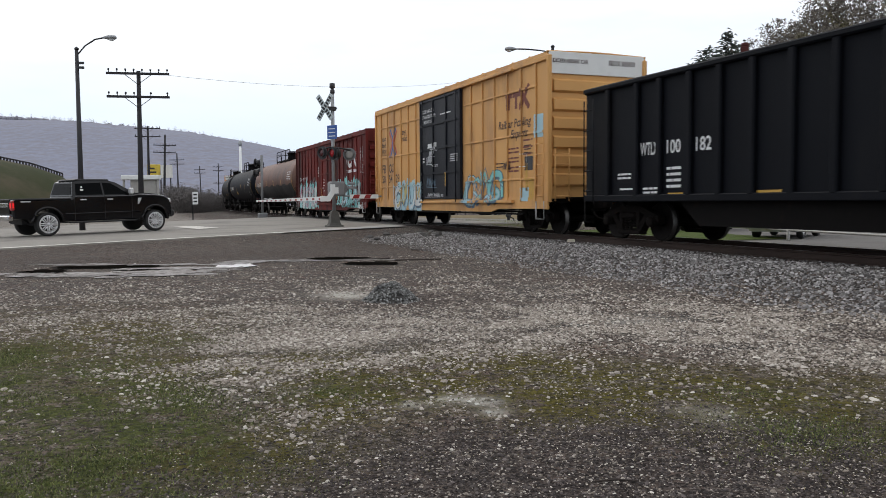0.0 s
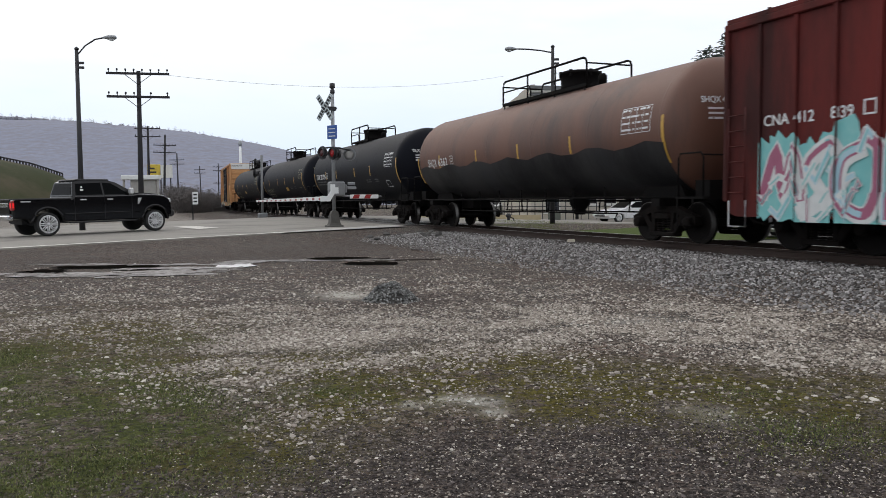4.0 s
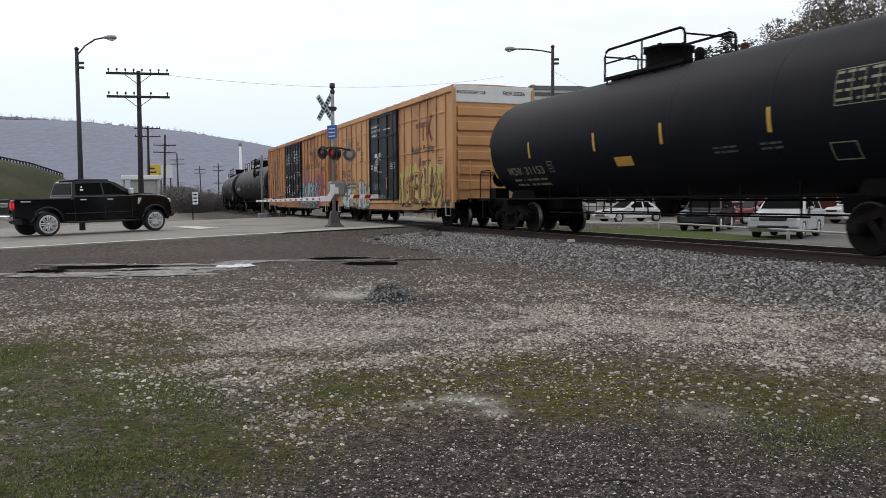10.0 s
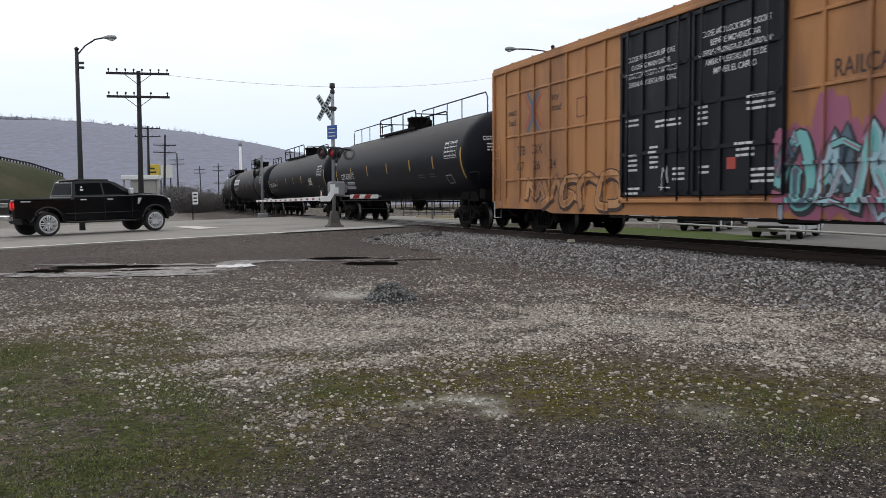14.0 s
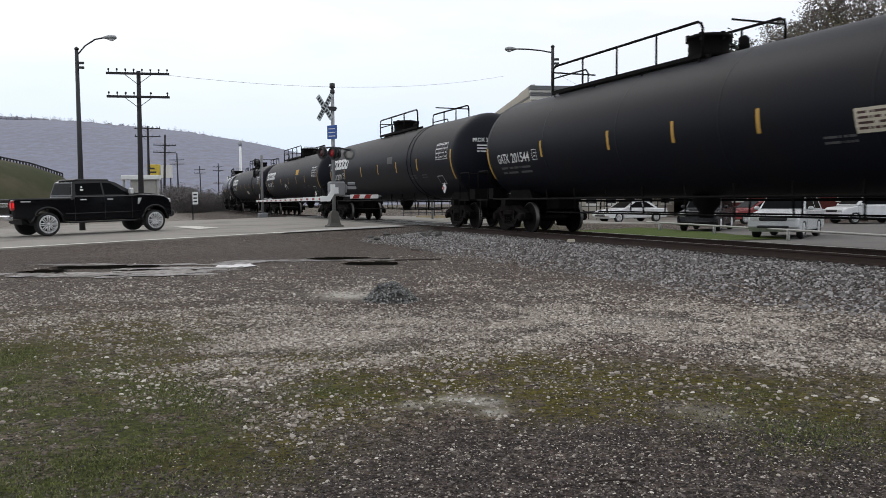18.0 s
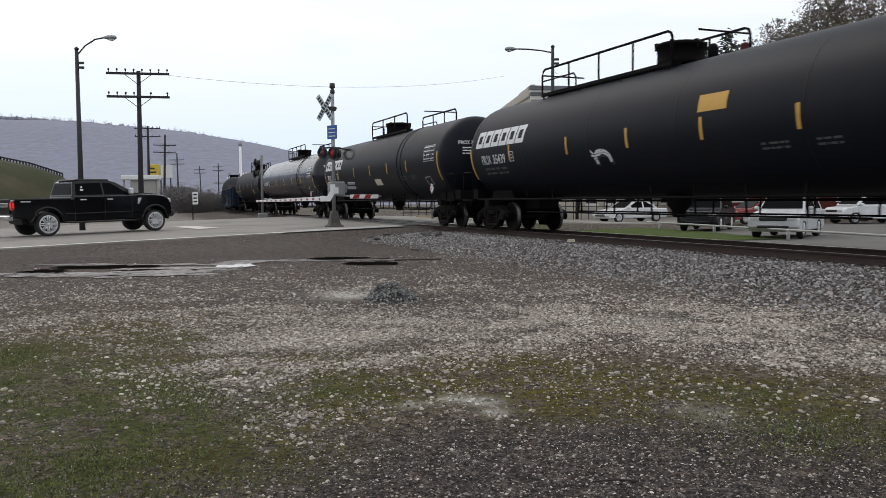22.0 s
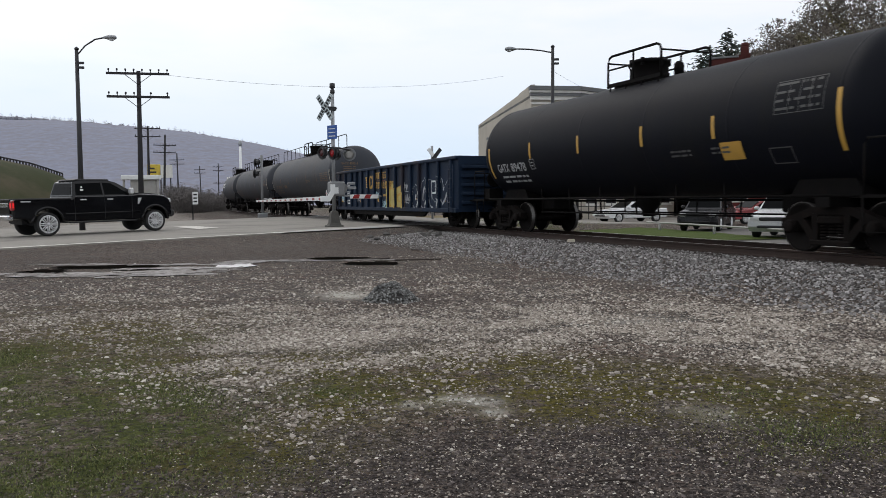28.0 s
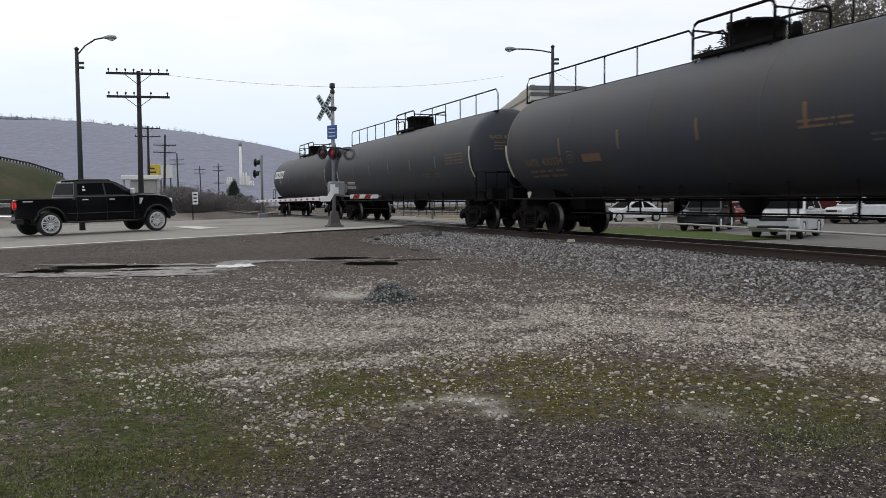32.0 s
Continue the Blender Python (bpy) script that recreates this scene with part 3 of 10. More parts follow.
        tube(bm, [(s * (half - 0.55), yy, 0.95), (s * (half - 0.55), yy, 0.45), (s * (half - 0.1), yy, 0.45), (s * (half - 0.1), yy, 0.95)], 0.018, 5)
        part("step", bm, M["silver"], car, "worn steel sill step")
        bm = bmesh.new()
        box(bm, (min(s * half, s * (half + 0.35)), -1.0, 1.0), (max(s * half, s * (half + 0.35)), 1.0, 1.06))
        lathe(bm, [(0.28, 0), (0.28, 0.03), (0.24, 0.03), (0.24, 0.0)], 20, pose(s * (half + 0.22), 0.8 if s > 0 else 0.2, 2.3, 0, 90, 0))
        part("end_platform", bm, M["grimy"], car)
    bm = bmesh.new()
    box(bm, (-half, -0.35, 0.66), (half, 0.35, 1.02))
    box(bm, (-half + 0.1, -1.4, 0.9), (half - 0.1, 1.4, 1.02))
    lathe(bm, [(0.2, -0.45), (0.24, -0.4), (0.24, 0.4), (0.2, 0.45)], 14, pose(2.0, -0.75, 0.72, 0, 90, 0))
    box(bm, (-1.2, -1.0, 0.5), (-0.7, -0.5, 0.9))
    tube(bm, [(-half + 2, -0.9, 0.62), (half - 2, -0.9, 0.62)], 0.03, 5)
    part("underframe", bm, M["grimy"], car)
    running_gear(car, half + 0.2, spacing)
    CARS.append((car, center, spacing))
    return car, edges_x, edges_z, y_of


def gondola(center, half, paint, label, posts, top, floor, bathtub):
    car = thing("gondola", label, "gondola", "cars of the train")
    Y = 1.50
    for s in (-1, 1):
        bm = bmesh.new()
        lo, hi = sorted((s * Y, s * (Y - 0.06)))
        box(bm, (-half, lo, floor), (half, hi, top))
        part("side", bm, M[paint], car)
        bm = bmesh.new()
        lo, hi = sorted((s * (Y - 0.08), s * (Y + 0.12)))
        box(bm, (-half, lo, top - 0.13), (half, hi, top), 0, 0.03)
        part("top_rail", bm, M[paint], car)
        bm = bmesh.new()
        lo, hi = sorted((s * (Y - 0.02), s * (Y + 0.10)))
        box(bm, (-half, lo, floor - 0.02), (half, hi, floor + 0.14), 0, 0.02)
        part("side_sill", bm, M[paint], car)
        for px in posts:
            bm = bmesh.new()
            lo, hi = sorted((s * Y, s * (Y + 0.11)))
            box(bm, (px - 0.085, lo, floor + 0.1), (px + 0.085, hi, top - 0.1), 0, 0.03)
            part("side_post", bm, M[paint], car)
        bm = bmesh.new()
        lo, hi = sorted((s * half, s * (half - 0.06)))
        box(bm, (lo, -Y + 0.06, floor), (hi, Y - 0.06, top))
        for k in range(5):
            z = floor + 0.25 + k * (top - floor - 0.4) / 5
            a, b = sorted((s * half, s * (half + 0.10)))
            box(bm, (a, -Y + 0.1, z), (b, Y - 0.1, z + 0.16), 0, 0.04)
        part("end_wall", bm, M[paint], car)
        ladder(car, s * (half - 0.35), -Y - 0.16, floor, top - 0.3, 0.42, "x", M[paint], 5)
        bm = bmesh.new()
        a, b = sorted((s * half, s * (half + 0.3)))
        box(bm, (a, -1.1, 0.95), (b, 1.1, 1.0))
        tube(bm, [(s * (half - 0.5), -Y - 0.1, floor), (s * (half - 0.5), -Y - 0.1, 0.42), (s * (half - 0.1), -Y - 0.1, 0.42), (s * (half - 0.1), -Y - 0.1, floor)], 0.018, 5)
        part("step", bm, M["grimy"], car)
    bm = bmesh.new()
    box(bm, (-half + 0.06, -Y + 0.06, floor + 0.1), (half - 0.06, Y - 0.06, floor + 0.16))
    part("floor_plate", bm, M["grimy"], car)
    bm = bmesh.new()
    box(bm, (-half, -0.35, 0.62), (half, 0.35, floor + 0.1))
    if bathtub:
        q = half - 3.4
        prism(bm, [(-q, floor + 0.1), (-q + 0.8, 0.42), (q - 0.8, 0.42), (q, floor + 0.1)], -Y + 0.1, Y - 0.1)
    else:
        q = half - 3.0
        prism(bm, [(-q, floor), (-q + 0.5, floor - 0.22), (q - 0.5, floor - 0.22), (q, floor)], -Y - 0.03, -Y + 0.05)
    lathe(bm, [(0.2, -0.45), (0.24, -0.4), (0.24, 0.4), (0.2, 0.45)], 14, pose(-half + 1.2, -0.6, 0.8, 0, 90, 0))
    part("underframe", bm, M["grimy"], car)
    running_gear(car, half + 0.2, 2 * half - 2.6)
    CARS.append((car, center, 2 * half - 2.6))
    edges = []
    for px in posts:
        edges += [px - 0.085, px + 0.085]

    def y_of(x, z):
        return -Y - 0.11 if any(abs(x - p) < 0.085 for p in posts) else -Y

    return car, edges, [], y_of


HEAD, HEAD_P = 0.78, 0.96


def tank(center, half, paint, label, dome, plat, rails=None, R=1.55, zc=2.60, lower=None, stripes=(), far=None, big_dome=False, straps=()):
    """A tank car. dome: its place; plat: the platform from, to; far: the rail beyond the dome, if it differs; rails: a long top rail from, to; lower: a second paint below."""
    car = thing("tank_car", label, "tank car", "cars of the train")
    bm = bmesh.new()
    head = HEAD
    prof = []
    for k in range(13):
        a = math.pi / 2 * k / 12
        prof.append((R * math.sin(a) ** HEAD_P, -half + head * (1 - math.cos(a) ** HEAD_P)))
    prof += [(R, -half + head + 0.02), (R, 0), (R, half - head - 0.02)]
    for k in range(13):
        a = math.pi / 2 * (12 - k) / 12
        prof.append((R * math.sin(a) ** HEAD_P, half - head * (1 - math.cos(a) ** HEAD_P)))
    lathe(bm, prof, 56, pose(0, 0, zc, 0, 90, 0))
    shell = part("tank_shell", bm, M[paint], car)
    if lower:
        # a second coat on the lower half, wrapped round the shell
        bm = bmesh.new()
        nx, na = 24, 36
        grid = []
        for i in range(nx + 1):
            x = -half + head + i * (2 * half - 2 * head) / nx
            grid.append([bm.verts.new((x, -(R + 0.012) * math.cos(a), zc + (R + 0.012) * math.sin(a))) for a in (radians(-14 + 3 * math.sin(i * 1.7)) - j * radians(150) / na for j in range(na + 1))])
        for a, b in zip(grid, grid[1:]):
            for j in range(na):
                f = bm.faces.new((a[j], b[j], b[j + 1], a[j + 1]))
                f.smooth = True
        part("lower_coat", bm, M[lower], shell, "black paint on the lower half of the tank")
    # low weld seams round the shell, and raised straps
    seams = [(-half + head + 0.1, 0.002), (half - head - 0.1, 0.002)] + [(-half + head + (k + 1) * (2 * half - 2 * head) / 5, 0.0015) for k in range(4)]
    for x, h in seams + [(x, 0.02) for x in straps]:
        bm = bmesh.new()
        lathe(bm, [(R - 0.01, -0.03), (R + h, -0.02), (R + h, 0.02), (R - 0.01, 0.03)], 56, pose(x, 0, zc, 0, 90, 0))
        part("jacket_band", bm, M[paint], shell)
    # manway with its housing, lid and bolts
    bm = bmesh.new()
    dr = 0.56 if big_dome else 0.46
    zt = zc + R + 0.02
    lathe(bm, [(dr + 0.02, 0), (dr, 0.1), (dr, 0.42), (dr + 0.05, 0.43), (dr + 0.05, 0.49), (dr - 0.05, 0.53), (0, 0.56)], 24, Matrix.Translation((dome, 0, zt)))
    for k in range(6):
        a = k * math.tau / 6
        box(bm, (dome + dr * math.cos(a) - 0.04, dr * math.sin(a) - 0.04, zt + 0.36), (dome + dr * math.cos(a) + 0.04, dr * math.sin(a) + 0.04, zt + 0.54))
    lathe(bm, [(0.12, 0), (0.12, 0.3), (0.06, 0.36), (0, 0.36)], 12, Matrix.Translation((dome + 0.95, 0.15, zt)))
    part("manway", bm, M["grimy"], car, "black manway housing with bolted lid")
    # platform and its guard rails, one on each side of the dome
    za, zb = zc + R + 0.0, zc + R + 0.70
    ends = {-1: plat, 1: far or plat}
    bm = bmesh.new()
    for s in (-1, 1):
        a, b = ends[s]
        box(bm, (a, s * 0.5 - 0.03, za - 0.10), (b, s * 0.5 + 0.03, za))
        for k in range(int((b - a) / 0.16)):
            x = a + 0.08 + k * 0.16
            box(bm, (x, min(s * 0.5, s * 0.72), za - 0.04), (x + 0.05, max(s * 0.5, s * 0.72), za - 0.015))
        box(bm, (a, s * 0.72 - 0.03, za - 0.09), (b, s * 0.72 + 0.03, za))
        for k in range(4):
            x = a + 0.1 + k * (b - a - 0.2) / 3
            tube(bm, [(x, s * 0.72, za - 0.05), (x, s * 0.72, zc + 1.1)], 0.025, 5)
    part("platform", bm, M["grimy"], car, "steel grating walkway")
    for s in (-1, 1):
        a, b = ends[s]
        y = s * 0.72
        bm = bmesh.new()
        tube(bm, [(a, y, za - 0.1), (a, y, zb - 0.16), (a + 0.05, y, zb - 0.05), (a + 0.16, y, zb), (b - 0.16, y, zb), (b - 0.05, y, zb - 0.05), (b, y, zb - 0.16), (b, y, za - 0.1)], 0.032, 6)
        n = max(2, round((b - a) / 1.5))
        for k in range(1, n):
            x = a + k * (b - a) / n
            tube(bm, [(x, y, za - 0.1), (x, y, zb)], 0.028, 5)
        c = a + min(1.9, (b - a) * 0.45)
        tube(bm, [(a, y, za + 0.36), (c - 0.12, y, za + 0.36), (c, y, za + 0.24), (c, y, za - 0.08)], 0.024, 5)
        part("railing", bm, M["grimy"], car, "black pipe guard rail")
    bm = bmesh.new()
    for x in (plat[0], ends[1][1]):
        tube(bm, [(x, -0.72, zb - 0.16), (x, 0.72, zb - 0.16)], 0.024, 5)
    part("cross_rail", bm, M["grimy"], car)
    if rails:
        for lo, hi in rails:
            bm = bmesh.new()
            for y in (-0.55,):
                z0 = zc + math.sqrt(R * R - 0.3)
                tube(bm, [(lo, y, z0 - 0.05), (lo, y, zb - 0.25), (lo + 0.15, y, zb - 0.08), (hi - 0.15, y, zb - 0.08), (hi, y, zb - 0.25), (hi, y, z0 - 0.05)], 0.024, 6)
                for k in range(1, int((hi - lo) / 1.45)):
                    x = lo + k * 1.45
                    tube(bm, [(x, y, z0 - 0.05), (x, y, zb - 0.08)], 0.02, 5)
                box(bm, (lo, y - 0.04, z0 - 0.05), (hi, y + 0.04, z0))
            part("top_rail", bm, M["grimy"], car, "long pipe rail along the tank top")
    # stub sills, saddles, end platforms with hand rails
    for s in (-1, 1):
        bm = bmesh.new()
        x0, x1 = sorted((s * (half - 3.2), s * (half + 0.35)))
        box(bm, (x0, -0.36, 0.70), (x1, 0.36, 1.06), 0, 0.03)
        prism(bm, [(s * (half - 2.5), 0.98), (s * (half - 2.2), 1.45), (s * (half - 1.1), 1.45), (s * (half - 0.8), 0.98)], -0.85, 0.85)
        box(bm, (s * (half - 1.33) - 0.15, -1.3, 0.82), (s * (half - 1.33) + 0.15, 1.3, 1.0))
        part("stub_sill", bm, M["grimy"], car)
        bm = bmesh.new()
        x0, x1 = sorted((s * (half - 0.45), s * (half + 0.45)))
        box(bm, (x0, -1.42, 0.98), (x1, 1.42, 1.03))
        tube(bm, [(s * (half - 0.4), -1.42, 0.98), (s * (half - 0.4), -1.42, 0.42), (s * (half + 0.1), -1.42, 0.42), (s * (half + 0.1), -1.42, 0.98)], 0.02, 5)
        part("end_platform", bm, M["grimy"], car)
        bm = bmesh.new()
        for y in (-1.38, 1.38):
            tube(bm, [(s * (half - 0.42), y, 1.03), (s * (half - 0.42), y, 1.85), (s * (half - 0.36), y, 1.95), (s * (half + 0.3), y, 1.95), (s * (half + 0.38), y, 1.85), (s * (half + 0.38), y, 1.03)], 0.02, 6)
        tube(bm, [(s * (half + 0.38), -1.38, 1.9), (s * (half + 0.38), 1.38, 1.9)], 0.02, 6)
        part("end_rail", bm, M["grimy"], car, "bent pipe hand rail")
        bm = bmesh.new()
        lathe(bm, [(0.26, 0), (0.27, 0.02), (0.26, 0.04), (0.22, 0.03)], 20, pose(s * (half + 0.2), 0.75 * s, 1.7, 0, 90, 0))
        part("brake_wheel", bm, M["grimy"], car)
        bm = bmesh.new()
        box(bm, (min(s * (half - 0.2), s * (half + 0.25)), -1.1, 1.03), (max(s * (half - 0.2), s * (half + 0.25)), -0.6, 1.38))
        part("brake_valve", bm, M["grimy"], car)
    # low side rails with droppers, brake pipe, outlet
    for s in (-1, 1):
        bm = bmesh.new()
        y = s * 1.2
        tube(bm, [(-half + 0.4, y, 1.02), (half - 0.4, y, 1.02)], 0.03, 6)
        tube(bm, [(-half + 3.4, s * 0.9, 0.63), (half - 3.4, s * 0.9, 0.63)], 0.022, 5)
        k = -half + 3.5
        while k < half - 3.3:
            tube(bm, [(k, s * 0.9, 0.63), (k, s * 0.95, 1.3)], 0.024, 5)
            k += 1.55
        part("side_rail", bm, M["grimy"], car, "thin pipe rail slung below the tank")
    bm = bmesh.new()
    lathe(bm, [(0.0, 0.55), (0.16, 0.55), (0.18, 0.7), (0.3, 0.85), (0.34, 1.15)], 16, Matrix.Translation((dome, 0, 0)))
    tube(bm, [(-half + 3, 0.3, 0.95), (half - 3, 0.3, 0.95)], 0.03, 5)
    part("underframe", bm, M["grimy"], car)
    zs = [zc - R + 0.12 * k for k in range(1, 24)]
    for x, z, h, m in stripes:
        bm = bmesh.new()
        quad(bm, [(x - 0.05, 0, z - h / 2), (x + 0.05, 0, z - h / 2), (x + 0.05, 0, z + h / 2), (x - 0.05, 0, z + h / 2)])
        conform(bm, [], zs, (R, zc))
        part("reflector", bm, M[m], shell, "upright reflective strip")
    running_gear(car, half + 0.35, 2 * half - 2.65)
    CARS.append((car, center, 2 * half - 2.65))
    return car, shell, zs, (R, zc)


def mark(parent, text, x, z, size, mat, fit, shear=0.0, wide=1.0, name="stencil", label=""):
    """Lettering laid on a side; fit is (xs, zs, y_of)."""
    if not text:
        return None
    bm = shift(letters(text, size, shear, wide, size * 0.014), x, z)
    conform(bm, *fit)
    return part(name, bm, M[mat], parent, label)


def fitted(parent, text, x0, x1, z, high, mat, fit, name="stencil"):
    """Condensed bold stencil lettering, set to run from x0 to x1, capitals of the height given."""
    if not text:
        return None
    bm = letters(text, 1.0, bold=0.012)
    xs = [v.co.x for v in bm.verts]
    lo, hi = min(xs), max(xs)
    top = max(v.co.z for v in bm.verts)
    for v in bm.verts:
        v.co.x = x0 + (v.co.x - lo) * (x1 - x0) / (hi - lo)
        v.co.z = z + v.co.z * high / top
    conform(bm, *fit)
    return part(name, bm, M[mat], parent)


def small_print(parent, x, z, w, lines, mat, fit, seed, h=0.045, gap=0.045, words=3):
    bm = conform(bars(x, z, w, lines, h, gap, seed, words), *fit)
    ob = part("stencil", bm, M[mat], parent)
    ob["kind"] = "stuff"
    return ob


def plate(parent, x0, z0, x1, z1, mat, fit, name="placard", label="", rim=None):
    bm = bmesh.new()
    if rim:
        r = 0.03 if rim is True else rim
        for a in (((x0, z0), (x1, z0 + r)), ((x0, z1 - r), (x1, z1)), ((x0, z0 + r), (x0 + r, z1 - r)), ((x1 - r, z0 + r), (x1, z1 - r))):
            quad(bm, [(a[0][0], 0, a[0][1]), (a[1][0], 0, a[0][1]), (a[1][0], 0, a[1][1]), (a[0][0], 0, a[1][1])])
    else:
        quad(bm, [(x0, 0, z0), (x1, 0, z0), (x1, 0, z1), (x0, 0, z1)])
    conform(bm, *fit)
    return part(name, bm, M[mat], parent, label)


def slant_blocks(parent, x, z, n, w, h, mat, fit, lean=0.28, gap=0.05):
    """A bold logo, as plain slanted blocks with a slot in each."""
    bm = bmesh.new()
    for k in range(n):
        a = x + k * (w + gap)
        t = h * 0.26

        def sl(px, pz):
            return (px + (pz - z) * lean, 0, pz)
        quad(bm, [sl(a, z), sl(a + w, z), sl(a + w, z + t), sl(a, z + t)])
        quad(bm, [sl(a, z + h - t), sl(a + w, z + h - t), sl(a + w, z + h), sl(a, z + h)])
        quad(bm, [sl(a, z + t), sl(a + t, z + t), sl(a + t, z + h - t), sl(a, z + h - t)])
        quad(bm, [sl(a + w - t, z + t), sl(a + w, z + t), sl(a + w, z + h - t), sl(a + w - t, z + h - t)])
    conform(bm, *fit)
    return part("logo", bm, M[mat], parent, "bold logo in plain white blocks")


# ---- the train ----
def posts_of(half, first, step, n):
    p = [half - first - step * k for k in range(n)]
    return [-x for x in p] + p[::-1]


# open-top black gondola
car, *fit = gondola(-151.76, 8.0, "gonblack", "black high-sided gondola car with upright ribs and white stencils", [-6.96, -5.8, -4.96, -3.96, -3.06, -2.16, -1.2, -0.26, 0.7, 1.65, 2.6, 3.55, 4.5, 5.45, 6.4, 7.3], 3.75, 0.95, True)
mark(car, "WTLX", -5.70, 1.98, 0.40, "letter", fit, wide=0.56)
mark(car, "100", -4.82, 1.98, 0.40, "letter", fit, wide=0.9)
mark(car, "182", -3.86, 1.98, 0.40, "letter", fit, wide=0.9)
small_print(car, -6.6, 1.55, 0.55, 2, "letter", fit, 1)
small_print(car, -6.5, 1.2, 0.6, 1, "letter", fit, 2)
small_print(car, -5.6, 1.2, 0.7, 2, "letter", fit, 3)
small_print(car, -4.75, 1.62, 0.5, 4, "letter", fit, 4, 0.06, 0.07, 2)
plate(car, -4.7, 0.99, -4.2, 1.12, "yellow", fit, "reflector", "orange reflective strip")
plate(car, -2.05, 0.99, -1.45, 1.14, "yellow", fit, "reflector", "orange reflective strip")


def cross_logo(car, x, z, size, fit, faded=False):
    """A diagonal cross of red and blue bands round a small blue hub."""
    bm = bmesh.new()
    for sx in (-1, 1):
        for sz in (-1, 1):
            d = Vector((sx * 0.62, sz * 0.78))
            n = Vector((-d.y, d.x)) * (1 if sx * sz > 0 else -1)
            for off, mi in ((0.085, 0), (-0.085, 1)):
                a = Vector((x, z)) + d * size * 0.1 + n * size * off
                b = Vector((x, z)) + d * size * 0.66 + n * size * off
                stroke(bm, [tuple(a), tuple(b)], size * 0.115, mi, -0.001)
    blob(bm, x, z, size * 0.1, size * 0.22, random.Random(1), 14, 0.0, 0, -0.004)
    conform(bm, *fit)
    part("logo", bm, [M["fadedblue" if faded else "blue"], M["fadedred" if faded else "red"]], car, "cross-shaped logo of red and blue bands")


def bar_logo(car, x, z, w, h, fit):
    """The faded brown mark at the front end: two hammers and a cross, as plain bars."""
    bm = bmesh.new()
    for k in range(2):
        a = x + k * w * 0.31
        quad(bm, [(a, 0, z + h * 0.72), (a + w * 0.29, 0, z + h * 0.72), (a + w * 0.29, 0, z + h), (a, 0, z + h)])
        quad(bm, [(a + w * 0.1, 0, z), (a + w * 0.2, 0, z), (a + w * 0.2, 0, z + h * 0.72), (a + w * 0.1, 0, z + h * 0.72)])
    stroke(bm, [(x + w * 0.66, z + h), (x + w * 0.98, z)], w * 0.11, 0, -0.001)
    stroke(bm, [(x + w * 0.98, z + h * 1.25), (x + w * 0.66, z)], w * 0.09, 0, -0.002)
    conform(bm, *fit)
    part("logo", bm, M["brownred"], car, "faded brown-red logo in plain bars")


def end_words(car, half, eave, number):
    bm = shift(letters("EXCESS HEIGHT CAR", 0.15, 0, 0.8, 0.004), -1.45, eave - 0.3)
    bm2 = shift(letters(number, 0.19, 0, 0.8, 0.005), 0.35, eave - 0.3)
    for b in (bm, bm2):
        for v in b.verts:
            v.co = (half + 0.056, v.co.x, v.co.z)
        part("stencil", b, M["ink"], car)


